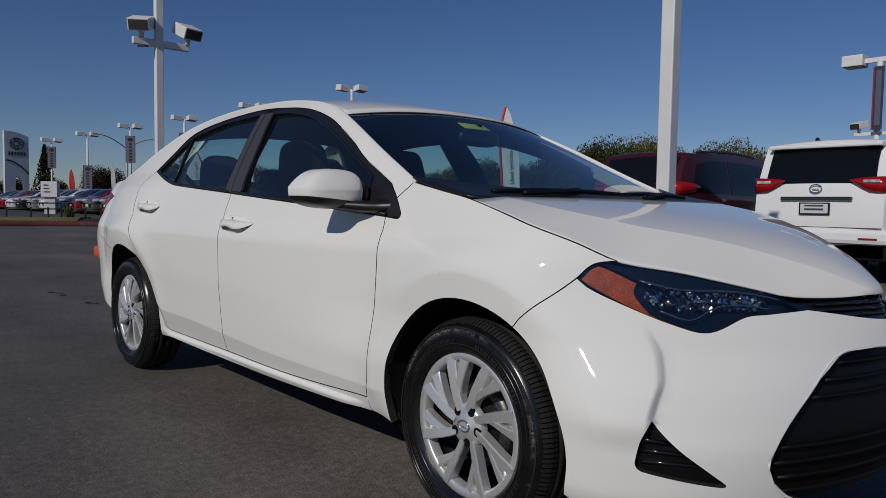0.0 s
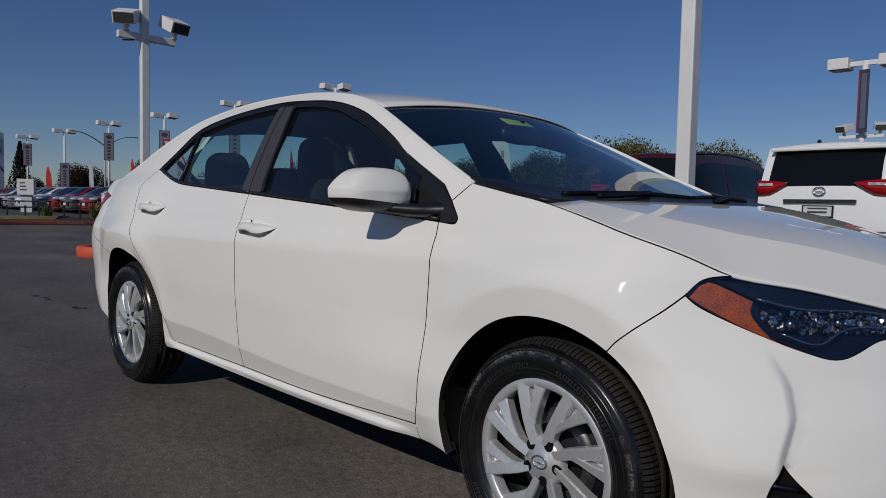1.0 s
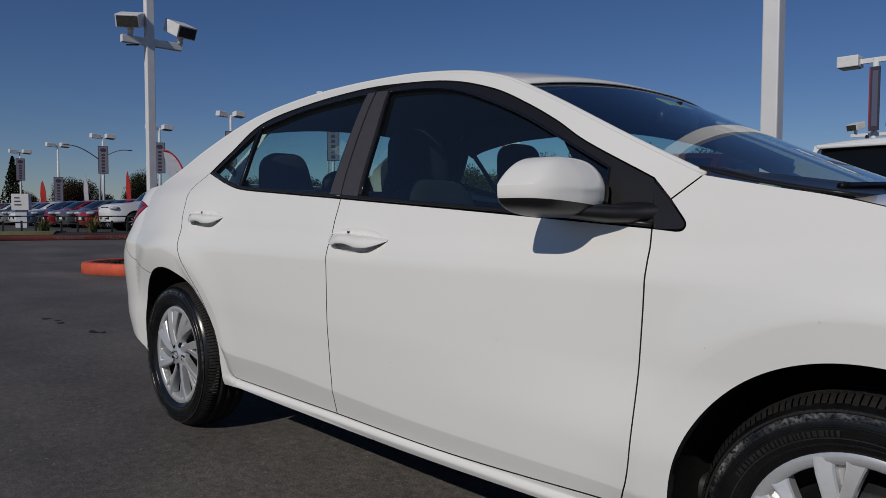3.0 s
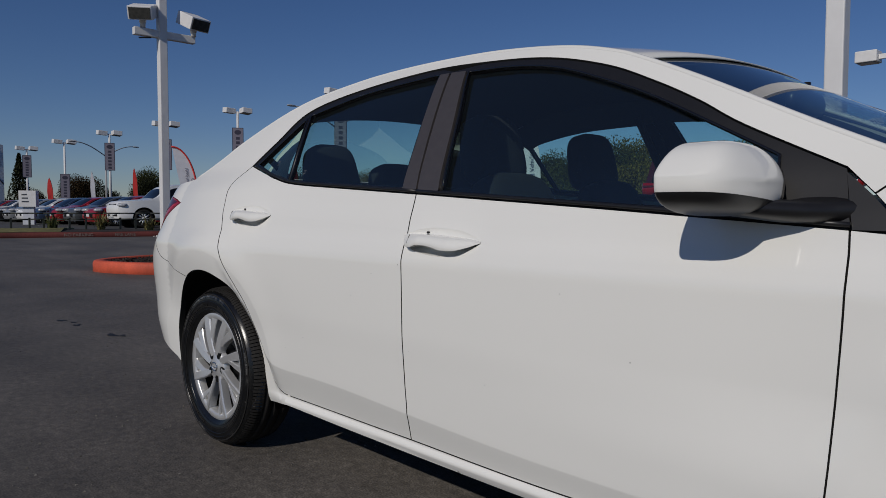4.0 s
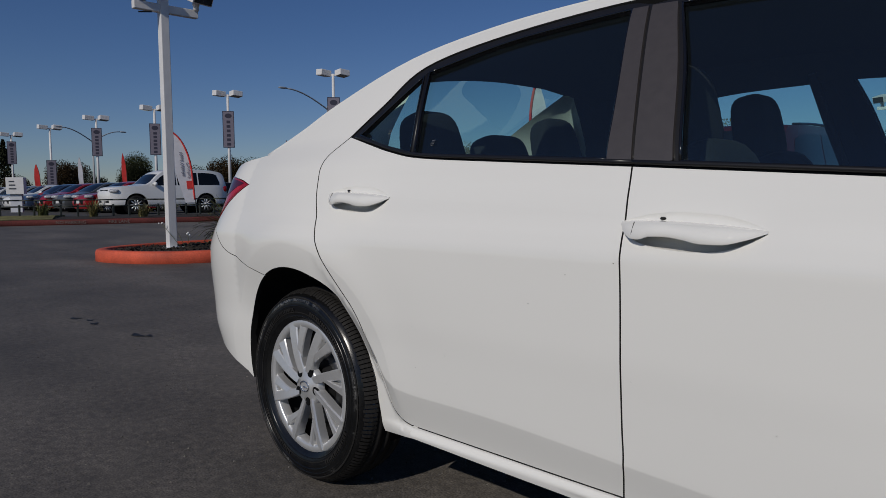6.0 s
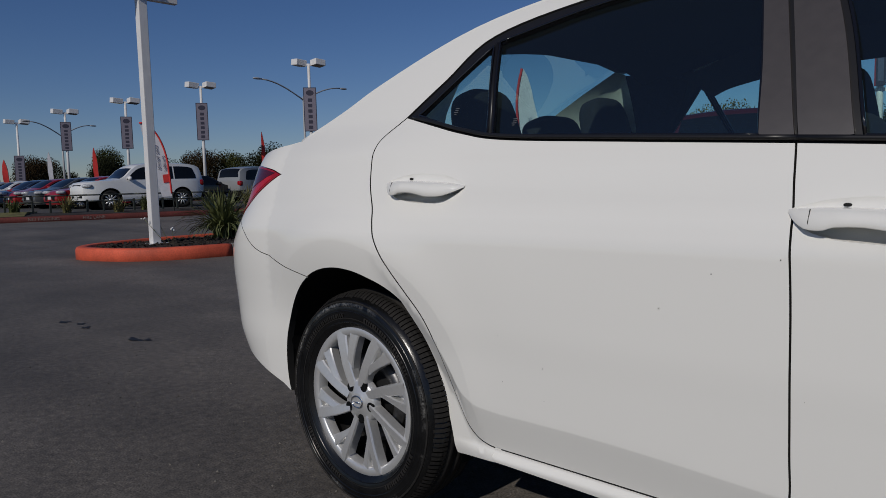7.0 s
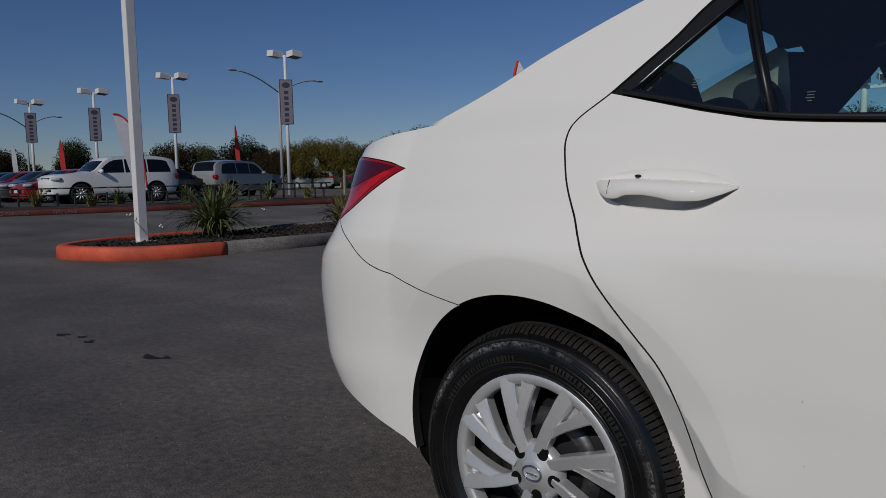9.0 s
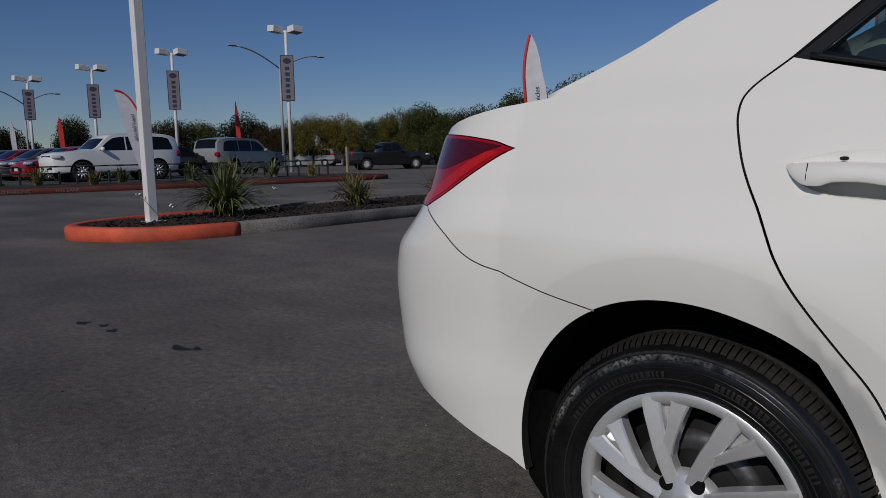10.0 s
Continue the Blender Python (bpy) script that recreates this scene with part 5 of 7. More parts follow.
GRIT = material("grit", (0.13, 0.12, 0.105), 0.9, spread=0.6)
STAIN = material("oil_stain", (0.012, 0.011, 0.010), 0.6)


def body_paint(name, colour):
    return material(name, colour, 0.6, coat=1.0, grain=(0.8, 0.03), spec=0.1)


CAR_WHITE = body_paint("white_car_paint", (0.80, 0.80, 0.79))
CAR_MAROON = body_paint("maroon_car_paint", (0.050, 0.006, 0.009))
CAR_RED = body_paint("red_car_paint", (0.30, 0.012, 0.015))
CAR_BLACK = body_paint("black_car_paint", (0.012, 0.012, 0.014))
CAR_SILVER = body_paint("silver_car_paint", (0.26, 0.27, 0.28))
CAR_GREY = body_paint("grey_car_paint", (0.08, 0.085, 0.09))
CAR_BLUE = body_paint("blue_car_paint", (0.03, 0.05, 0.10))


def solid(name, lo, hi, mat, parent=None, bevel=0.0, m=None, label=""):
    bm = bmesh.new()
    box(bm, lo, hi, bevel, m)
    return part(name, bm, mat, parent, label, smooth=False)


# ---- ground, kerbs, planting beds ----
bm = bmesh.new()
box(bm, (-900, -400, -0.5), (400, 900, 0.0))
tagged(part("ground", bm, ASPHALT, smooth=False), "dark grey worn asphalt of a car park", "asphalt", kind="structure")


def sweep(line, profile, closed=False):
    """A profile of (outward, up) points carried along a plan line."""
    line = [Vector((p[0], p[1], 0)) for p in line]
    bm = bmesh.new()
    rows = []
    n = len(line)
    for i, p in enumerate(line):
        a, b = line[i - 1] if i or closed else p, line[(i + 1) % n] if i < n - 1 or closed else p
        d = (b - a).normalized()
        o = Vector((d.y, -d.x, 0))
        rows.append([bm.verts.new(p + o * u + Vector((0, 0, v))) for u, v in profile])
    k = len(profile)
    for i in range(n if closed else n - 1):
        r0, r1 = rows[i], rows[(i + 1) % n]
        for j in range(k):
            bm.faces.new((r0[j], r0[(j + 1) % k], r1[(j + 1) % k], r1[j]))
    if not closed:
        bm.faces.new(rows[0]), bm.faces.new(rows[-1][::-1])
    bmesh.ops.recalc_face_normals(bm, faces=bm.faces)
    return bm


KERB = [(0, -.05), (0, .13), (-.015, .160), (-.04, .170), (-.14, .170), (-.155, .155), (-.155, -.05)]
nose_red = flow([(-12.55, 4.2), (-12.52, 2.9), (-12.22, 1.98), (-11.70, 1.53), (-11.05, 1.60), (-10.48, 1.92), (-10.17, 2.42), (-10.05, 3.00)], 7)
tagged(part("kerb_red", sweep(nose_red, KERB), REDKERB), "red painted concrete kerb round a planting island", "kerb", kind="structure")
tagged(part("kerb_grey", sweep([(-10.05, 3.01), (-9.98, 4.5), (-9.94, 6.1), (-9.92, 12), (-9.9, 30)], KERB), DARK_CONCRETE), "bare grey concrete kerb of the planting island", "kerb", kind="structure")
tagged(part("kerb_back", sweep([(-12.25, 30), (-12.42, 8), (-12.55, 4.21)], KERB), DARK_CONCRETE), "bare grey concrete kerb behind the planting bed", "kerb", kind="structure")
bm = bmesh.new()
inner = [(-12.25, 30), (-12.42, 8)] + [(p[0], p[1]) for p in nose_red] + [(-9.98, 4.5), (-9.94, 6.1), (-9.92, 12), (-9.9, 30)]
bm.faces.new([bm.verts.new((x * .995 - .055, y + (.08 if y < 3 else 0), .125)) for x, y in inner])
bmesh.ops.triangulate(bm, faces=bm.faces)
if sum(f.normal.z for f in bm.faces) < 0:
    bmesh.ops.reverse_faces(bm, faces=bm.faces)
tagged(part("planting_bed", bm, MULCH, smooth=False), "dark bark mulch in the planting island", "mulch", kind="structure")
rng = random.Random(4)
verts, faces = [], []
for k in range(2600):
    x, y = rng.uniform(-12.3, -10.35), rng.uniform(1.75, 10)
    if (x + 11.35) ** 2 / .95 ** 2 + (max(3 - y, 0)) ** 2 / 1.35 ** 2 > 1:
        continue
    c = Vector((x, y, .128 + rng.random() * .02))
    e = Euler((rng.uniform(-.5, .5), rng.uniform(-.5, .5), rng.uniform(0, 6.3))).to_matrix()
    l, w, h = rng.uniform(.02, .06), rng.uniform(.008, .02), rng.uniform(.004, .012)
    b = len(verts)
    verts += [c + e @ Vector((l * i, w * j, h * q)) for i in (-1, 1) for j in (-1, 1) for q in (-1, 1)]
    faces += [(b, b + 1, b + 3, b + 2), (b + 4, b + 6, b + 7, b + 5), (b, b + 4, b + 5, b + 1), (b + 2, b + 3, b + 7, b + 6), (b + 1, b + 5, b + 7, b + 3), (b, b + 2, b + 6, b + 4)]
tagged(part("mulch_chips", raw(verts, faces, smooth=False), MULCH), "scattered dark bark chips", "mulch", kind="stuff")

FAR_KERB = flow([(-34, -60), (-29.6, -20), (-27.6, 1), (-26.2, 6.5), (-25.0, 10.5), (-24.1, 14.5), (-23.6, 18), (-24.6, 19.6), (-30, 20.6), (-70, 22.5)], 8)
tagged(part("kerb_far", sweep([(p[0], p[1]) for p in FAR_KERB], [(0, -.05), (0, .15), (-.03, .18), (-.16, .18), (-.16, -.05)]), DULLRED), "faded red kerb along the far side of the road", "kerb", kind="structure")
bm = bmesh.new()
bm.faces.new([bm.verts.new((p[0] - .08, p[1] - (.1 if p[1] > 18.5 else 0), .16)) for p in FAR_KERB] + [bm.verts.new((-120, 22, .16)), bm.verts.new((-120, -60, .16))])
bmesh.ops.triangulate(bm, faces=bm.faces)
if sum(f.normal.z for f in bm.faces) < 0:
    bmesh.ops.reverse_faces(bm, faces=bm.faces)
tagged(part("lot_surface", bm, LOT, smooth=False), "grey asphalt of the raised vehicle lot", "asphalt", kind="structure")
bm = sweep([(p[0], p[1]) for p in FAR_KERB if -25 < p[1] < 19 and p[0] > -31], [(-.18, .0), (-.18, .19), (-2.0, .24), (-2.6, .17), (-2.6, .0)])
tagged(part("verge", bm, MULCH, smooth=False), "dark soil verge behind the far kerb", "soil", kind="structure")
bm = sweep([(p[0], p[1]) for p in FAR_KERB if -25 < p[1] < 5.5 and p[0] > -31], [(-.20, .0), (-.20, .20), (-1.2, .30), (-4.6, .24), (-4.9, .0)])
tagged(part("lawn", bm, GRASS, smooth=False), "dry yellow-green grass strip behind the far kerb", "grass", kind="structure")
for k, (x, y, l, w) in enumerate(((-5.60, -.27, .10, .030), (-5.52, -.22, .05, .02), (-6.28, -.31, .06, .02), (-6.45, -.28, .05, .015), (-6.62, -.33, .07, .02))):
    bm = bmesh.new()
    bm.faces.new([bm.verts.new((x + l * (.5 + .5 * math.sin(3 * a + k)) * math.cos(a) * .7 + .3 * l * math.cos(a), y + (w + .3 * l) * math.sin(a) * (.7 + .3 * math.cos(2 * a + k)), .003)) for a in np.linspace(0, 2 * math.pi, 18, endpoint=False)])
    tagged(part("oil_stain", bm, STAIN, smooth=False), "small dark oil stain on the asphalt", "stain", kind="structure")


def lettering(text, size, mat, m, owner, name="lettering", extrude=.002, space=1.0):
    cu = bpy.data.curves.new(name, "FONT")
    cu.body, cu.size, cu.extrude, cu.align_x, cu.align_y, cu.space_character = text, size, extrude, "CENTER", "CENTER", space
    tmp = bpy.data.objects.new(name, cu)
    me = bpy.data.meshes.new_from_object(tmp)
    bpy.data.objects.remove(tmp)
    me.transform(m)
    if m.determinant() < 0:
        me.flip_normals()
    me.materials.clear()
    return part(name, me, mat, owner)


# loose grit on the asphalt beside the car
rng = random.Random(21)
verts, faces = [], []
for k in range(2600):
    x, y = rng.uniform(-9.5, .6), rng.uniform(-1.7, 5.0)
    if rng.random() < .45:
        x, y = rng.uniform(-5.5, -1.0), rng.uniform(-1.6, .3)
    q = rng.choice((.0018, .0025, .003, .0045)) * rng.uniform(.7, 1.4)
    b = len(verts)
    a0 = rng.uniform(0, 6)
    verts += [(x + q * math.cos(a0 + 2.1 * i) * rng.uniform(.7, 1.4), y + q * math.sin(a0 + 2.1 * i) * rng.uniform(.7, 1.4), 0.0) for i in range(3)] + [(x, y, q * rng.uniform(.6, 1.2))]
    faces += [(b, b + 1, b + 3), (b + 1, b + 2, b + 3), (b + 2, b, b + 3)]
tagged(part("loose_grit", raw(verts, faces, smooth=False), GRIT), "scattered pale grit on the asphalt", "grit", kind="stuff")

kerb_words = thing("kerb_lettering", "faded white words painted on the red kerb", "lettering", kind="structure")
for words, y, size in (("NO PARKING", 5.75, .15), ("FIRE LANE", 7.15, .15)):
    k = min(range(1, len(FAR_KERB) - 1), key=lambda q: abs(FAR_KERB[q][1] - y))
    d = Vector((FAR_KERB[k + 1][0] - FAR_KERB[k - 1][0], FAR_KERB[k + 1][1] - FAR_KERB[k - 1][1], 0)).normalized()
    o = Vector((d.y, -d.x, 0))
    at = Vector((FAR_KERB[k][0], FAR_KERB[k][1], 0)) + d * ((y - FAR_KERB[k][1]) / d.y)
    lettering(words, size, FADED, Matrix(((d.x, 0, o.x, at.x), (d.y, 0, o.y, at.y), (0, 1, 0, .08), (0, 0, 0, 1))) @ Matrix.Translation((0, 0, .006)), kerb_words, extrude=.004)


# ---- plants ----
def strap_plant(at, n, length, width, mat, label, seed, spread=1.0):
    r = random.Random(seed)
    verts, faces = [], []
    for k in range(n):
        a, lean = r.uniform(0, 2 * math.pi), r.uniform(.12, 1.15) * spread
        L, w = length * r.uniform(.65, 1.1), width * r.uniform(.7, 1.2)
        root = Vector((r.gauss(0, .06), r.gauss(0, .06), 0))
        out, side = Vector((math.cos(a), math.sin(a), 0)), Vector((-math.sin(a), math.cos(a), 0))
        base = len(verts)
        p, ang = root, lean * .35
        for i in range(6):
            t = i / 5
            ww = w * (1 - t) ** .6 * .5 + .001
            verts += [p - side * ww, p + side * ww + Vector((0, 0, .004))]
            ang += lean * .28 * (.5 + t)
            p = p + (out * math.sin(ang) + Vector((0, 0, 1)) * math.cos(ang)) * L / 5
        faces += [(base + 2 * i, base + 2 * i + 1, base + 2 * i + 3, base + 2 * i + 2) for i in range(5)]
    t = thing("strap_leaf_plant", label, "plant", Matrix.Translation(at), "bed plants")
    tagged(part("leaves", raw(verts, faces, smooth=False), mat, t), kind="stuff")
    return t


def flowers(at, n, label, seed):
    r = random.Random(seed)
    t = thing("flowering_weed", label, "plant", Matrix.Translation(at), "bed plants")
    bm, pet = bmesh.new(), bmesh.new()
    for k in range(n):
        top = Vector((r.gauss(0, .14), r.gauss(0, .16), r.uniform(.18, .42)))
        tube(bm, (top.x * .3, top.y * .3, 0), top, .004, .003, 5)
        for j in range(4):
            bmesh.ops.create_icosphere(pet, subdivisions=1, radius=r.uniform(.010, .018), matrix=Matrix.Translation(top + Vector((r.gauss(0, .02), r.gauss(0, .02), r.gauss(0, .015)))))
    tagged(part("stems", bm, BLADE, t), kind="stuff")
    tagged(part("petals", pet, PETAL, t), kind="stuff")


strap_plant((-11.55, 3.74, .12), 420, .86, .036, BLADE, "dense clump of long green strap leaves in mulch", 1, 1.35)
strap_plant((-11.35, 6.12, .12), 210, .66, .032, BLADE_DRY, "yellowing clump of strap leaves in mulch", 2, 1.3)
strap_plant((-11.35, 8.3, .12), 110, .6, .032, BLADE_DRY, "yellowing clump of strap leaves in mulch", 3)
strap_plant((-11.45, 10.4, .12), 130, .7, .036, BLADE, "dense clump of long green strap leaves in mulch", 9)
flowers((-11.45, 2.86, .12), 3, "small weed with white flowers beside the lamp post", 5)
flowers((-11.9, 4.6, .12), 2, "small weed with white flowers beside the lamp post", 6)
for k, (x, y, n, l) in enumerate(((-27.2, 9.4, 70, .7), (-26.6, 8.2, 70, .5), (-25.9, 11.3, 70, .75), (-26.0, 13.0, 90, .9), (-25.6, 14.6, 80, .8), (-25.2, 16.2, 70, .6), (-28.2, 5.4, 80, .6), (-27.7, 6.9, 80, .7))):
    strap_plant((x, y, .20), n, l, .05, BLADE_DRY if k % 2 else BLADE, "straggly green strap-leaf plant on the verge", 20 + k)

# ---- low rail along the verge ----
fence = thing("low_rail", "low dark metal rail on posts along the verge", "railing", Matrix.Translation((-27, 9, .16)))
pts = [Vector((p[0] - 1.9, p[1], .2)) for p in FAR_KERB if 3 < p[1] < 18]
for a, b in zip(pts, pts[1:]):
    for h in (.24, .46):
        bm = bmesh.new()
        tube(bm, a + Vector((27, -9, h)), b + Vector((27, -9, h)), .026, sides=6)
        part("rail", bm, RAIL, fence)
    solid("post", (a.x + 27 - .03, a.y - 9 - .03, -.1), (a.x + 27 + .03, a.y - 9 + .03, .50), RAIL, fence)


# ---- lamp posts, street lights, banners, flags ----
def flood(owner, x, y, z, turn, tilt, s=1.0, name="floodlight"):
    """A box-shaped lamp head with a dark glass face on a knuckle."""
    m = Matrix.Translation((x, y, z)) @ Euler((0, 0, radians(turn))).to_matrix().to_4x4() @ Euler((0, radians(tilt), 0)).to_matrix().to_4x4()
    bm = bmesh.new()
    box(bm, (-.24 * s, -.21 * s, -.11 * s), (.24 * s, .21 * s, .13 * s), .012 * s)
    bmesh.ops.transform(bm, matrix=m, verts=bm.verts)
    h = part(name, bm, POLE, owner, "", smooth=False)
    bm = bmesh.new()
    box(bm, (.236 * s, -.185 * s, -.09 * s), (.252 * s, .185 * s, .105 * s), .004 * s)
    bmesh.ops.transform(bm, matrix=m, verts=bm.verts)
    part("glass_face", bm, LAMPGLASS, h, "dark glass face", smooth=False)
    bm = bmesh.new()
    tube(bm, (x, y, z - .10 * s), (x, y, z - .27 * s), .045 * s, .05 * s, 10)
    blob(bm, (x, y, z - .16 * s), (.13 * s, .12 * s, .12 * s), None, 2)
    part("knuckle", bm, POLE, h)
    return h


post = thing("lamp_post", "tall square white lamp post with two floodlights in a mulch bed", "lamp post", Matrix.Translation((-11.615, 2.635, .12)))
solid("shaft", (-.065, -.065, 0), (.065, .065, 8.2), POLE, post, .010)
solid("base_plate", (-.16, -.16, 0), (.16, .16, .025), POLE, post, .004)
solid("cross_arm", (-.05, -.45, 3.57), (.05, .54, 3.69), POLE, post, .008)
flood(post, .02, -.31, 3.93, -34, 20, .86)
flood(post, .06, .50, 3.91, 12, 24, .86)
bm = bmesh.new()
tube(bm, (-.03, -.36, 3.54), (.02, -.18, 3.56), .012, sides=6)
part("cable", bm, RAIL, post)
col = thing("white_column", "plain square white steel lamp column", "column", Matrix.Translation((-1.72, 3.083, 0)))
solid("shaft", (-.059, -.059, 0), (.059, .059, 4.2), POLE, col, .010)
solid("cap", (-.068, -.068, 4.2), (.068, .068, 4.23), POLE, col, .006)
solid("base_plate", (-.17, -.17, 0), (.17, .17, .03), CONCRETE, col, .006)


def banner(owner, z0, z1, w, turn, border=NAVY, cloth=BANNER):
    """A hanging banner on the post: cloth, border, an oval and bars in place of its lettering."""
    m = Euler((0, 0, radians(turn))).to_matrix().to_4x4()
    b = solid("banner", (-w / 2, -.15, z0), (w / 2, -.12, z1), border, owner, 0, m, "grey banner with a dark border")
    solid("cloth", (-w / 2 + .05, -.16, z0 + .05), (w / 2 - .05, -.11, z1 - .05), cloth, b, 0, m)
    h = (z1 - z0 - .75) / 6
    for k in range(6):
        z = z0 + .16 + h * k
        for y in (-.164, -.106):
            solid("bar", (-w * .16, y - .002, z), (w * .16, y + .002, z + h * .62), border, b, 0, m)
    bm = bmesh.new()
    for y in (-.166, -.104):
        tube(bm, (0, y - .002, z1 - .36), (0, y + .002, z1 - .36), w * .30, sides=20)
    bmesh.ops.scale(bm, vec=(1, 1, .7), verts=bm.verts, space=Matrix.Translation((0, 0, -(z1 - .36))))
    bmesh.ops.transform(bm, matrix=m, verts=bm.verts)
    part("oval", bm, border, b, smooth=False)


def twin_lamp(x, y, height, banner_at, turn, label="grey lot lamp post with twin heads and a hanging banner"):
    t = thing("twin_lamp_post", label, "lamp post", Matrix.Translation((x, y, .15 if x < -65 else 0)), "twin lamp posts")
    bm = bmesh.new()
    tube(bm, (0, 0, 0), (0, 0, height), .13, .09, 12)
    part("shaft", bm, POLE, t)
    m = Euler((0, 0, radians(turn))).to_matrix().to_4x4()
    solid("arm", (-.7, -.05, height - .12), (.7, .05, height - .02), POLE, t, 0, m)
    for s in (-1, 1):
        at = m @ Vector((s * .62, 0, height + .06))
        tilt = Matrix.Translation(at) @ Euler((radians(-4), radians(5 * s), 0)).to_matrix().to_4x4()
        h = solid("lamp_head", (-.33, -.40, -.20), (.33, .40, .20), POLE, t, .03, tilt)
        solid("diffuser", (-.27, -.34, -.216), (.27, .34, -.198), LAMPGLASS, h, 0, tilt)
        bm = bmesh.new()
        tube(bm, m @ Vector((s * .30, 0, height - .07)), at - Vector((0, 0, .16)), .05, sides=8)
        part("knuckle", bm, GREYPOLE, h)
    if banner_at:
        banner(t, banner_at[0], banner_at[1], .85, turn + 180)
    return t


for x, y, h, b in ((-41.0, 27.1, 9.07, (4.6, 7.5)), (-51.7, 25.0, 8.61, (4.58, 7.35)), (-59.5, 22.6, 8.05, (4.30, 6.85)), (-68.6, 21.15, 7.74, (4.4, 6.9)), (-77.4, 19.85, 7.47, (1.92, 4.35)), (-86.0, 18.6, 7.27, (4.25, 6.6))):
    twin_lamp(x, y, h, b, math.degrees(math.atan2(y + 2.1, x)) + 90)


def street_light(x, y, h, reach, turn):
    t = thing("street_light", "slim grey street light with two curved arms", "street light", Matrix.Translation((x, y, 0)), "street lights")
    bm = bmesh.new()
    tube(bm, (0, 0, 0), (0, 0, h), .12, .07, 10)
    part("shaft", bm, GREYPOLE, t)
    m = Euler((0, 0, radians(turn))).to_matrix()
    for s in (-1, 1):
        line = [m @ Vector((s * reach * u, 0, h - .25 + 1.15 * math.sin(u * math.pi / 2))) for u in np.linspace(0, 1, 9)]
        a = ribbon(t, "arm", line, .05, GREYPOLE)
        bm = bmesh.new()
        blob(bm, line[-1] + m @ Vector((s * .3, 0, 0)), (.75, .3, .14), m.to_4x4(), 2)
        part("luminaire", bm, GREYPOLE, a)


street_light(-44.5, 29.1, 7.4, 3.7, math.degrees(math.atan2(31, -42)) + 132)
street_light(-72.5, 22.1, 6.35, 3.1, 108)
right_post = thing("banner_lamp_post", "white lamp post with twin heads, low floodlights and a maroon banner", "lamp post", Matrix.Translation((-7.6, 27.2, 0)))
bm = bmesh.new()
tube(bm, (0, 0, 0), (0, 0, 6.58), .13, .10, 12)
part("shaft", bm, POLE, right_post)
solid("arm", (-.62, -.06, 6.43), (.62, .06, 6.60), POLE, right_post)
for s in (-1, 1):
    h = solid("lamp_head", (s * .85 - .36, -.34, 6.33), (s * .85 + .36, .34, 6.74), POLE, right_post, .03)
    solid("diffuser", (s * .85 - .29, -.28, 6.31), (s * .85 + .29, .28, 6.332), LAMPGLASS, h)
bmn = solid("banner", (-.06, -.35, 3.95), (.24, -.30, 6.22), NAVY, right_post, 0, None, "navy banner with a maroon edge")
solid("banner_edge", (-.105, -.36, 3.95), (-.06, -.29, 6.22), MAROON, bmn)
solid("cloth", (.0, -.36, 4.10), (.18, -.29, 6.08), INK, bmn)
solid("low_arm", (-.75, -.05, 3.78), (.75, .05, 3.90), POLE, right_post)
for s in (-1, 1):
    flood(right_post, s * .60, 0, 4.17, -90 + 20 * s, 15)


def feather(x, y, height, width, turn, mat, label, words="", edge=None, lean=0.0, base=0.0, floor=.16, mirrored=True):
    """A feather flag: a whip pole with a tall curved cloth."""
    t = thing("feather_flag", label, "flag", Matrix.Translation((x, y, floor)) @ Euler((0, radians(lean), radians(turn))).to_matrix().to_4x4(), "feather flags")
    n = 16
    full = edge is not None and width > 0
    bow = (lambda f: .06 * width - .95 * width * (1 - math.sqrt(max(0, 1 - max(0, (f - .50) / .50) ** 2)))) if full else (lambda f: .06 * width - width * .85 * max(0, f - .72) ** 1.7 * 8 * .55)
    pole = [Vector((bow(u), 0, height * min(u, .985 + .015 * u))) for u in (np.sin(np.linspace(0, 1, 24) * math.pi / 2) if full else np.linspace(0, 1, n))]
    ribbon(t, "whip_pole", pole, .016, RAIL)
    z0 = base
    taper = knots([(0, .72), (.25, .95), (.55, 1.0), (.80, .72), (.93, .36), (1, .03)])
    verts, faces = [], []
    m = 6
    for i in range(n + 1):
        u = math.sin(math.pi / 2 * i / n) if full else i / n
        z = z0 + (height - z0) * u
        f = z / height
        x1 = bow(f)
        x0 = (bow(0) - .42 * width) * (1 - u) + bow(1) * u - .06 * width * math.sin(math.pi * u) - .004 if full else x1 - width * taper(u)
        for j in range(m + 1):
            q = j / m
            xx = x0 + (x1 - x0) * q
            verts.append((xx, (.010 if words else .05) * math.sin(4 * xx + 1.3 * z), z))
    k = m + 1
    faces = [(i * k + j, i * k + j + 1, (i + 1) * k + j + 1, (i + 1) * k + j) for i in range(n) for j in range(m)]
    cloth = part("cloth", raw(verts, faces), mat, t)
    cloth.data.update()
    if edge is not None:
        ribbon(cloth, "edge_band", [p + Vector((-.02, -.004, 0)) for p in pole if p.z > z0], .032, edge)
    for k, w in enumerate(words):
        # read from behind, so the letters run mirrored
        mm = Matrix.Translation((-width * ((.10 if width > 0 else .50) + .25 * k), -.016, height * .54 + .22 * k)) @ Matrix(((0, -1, 0, 0), (0, 0, -1, 0), (-1, 0, 0, 0), (0, 0, 0, 1))) @ (Matrix() if mirrored else Matrix.Diagonal((-1, 1, 1, 1)))
        lettering(w, .155, INK, mm, cloth)
    if words and width > 0:
        solid("red_badge", (-width * .24, -.020, height * .33), (width * .02, -.008, height * .42), FLAGRED, cloth)
    return t


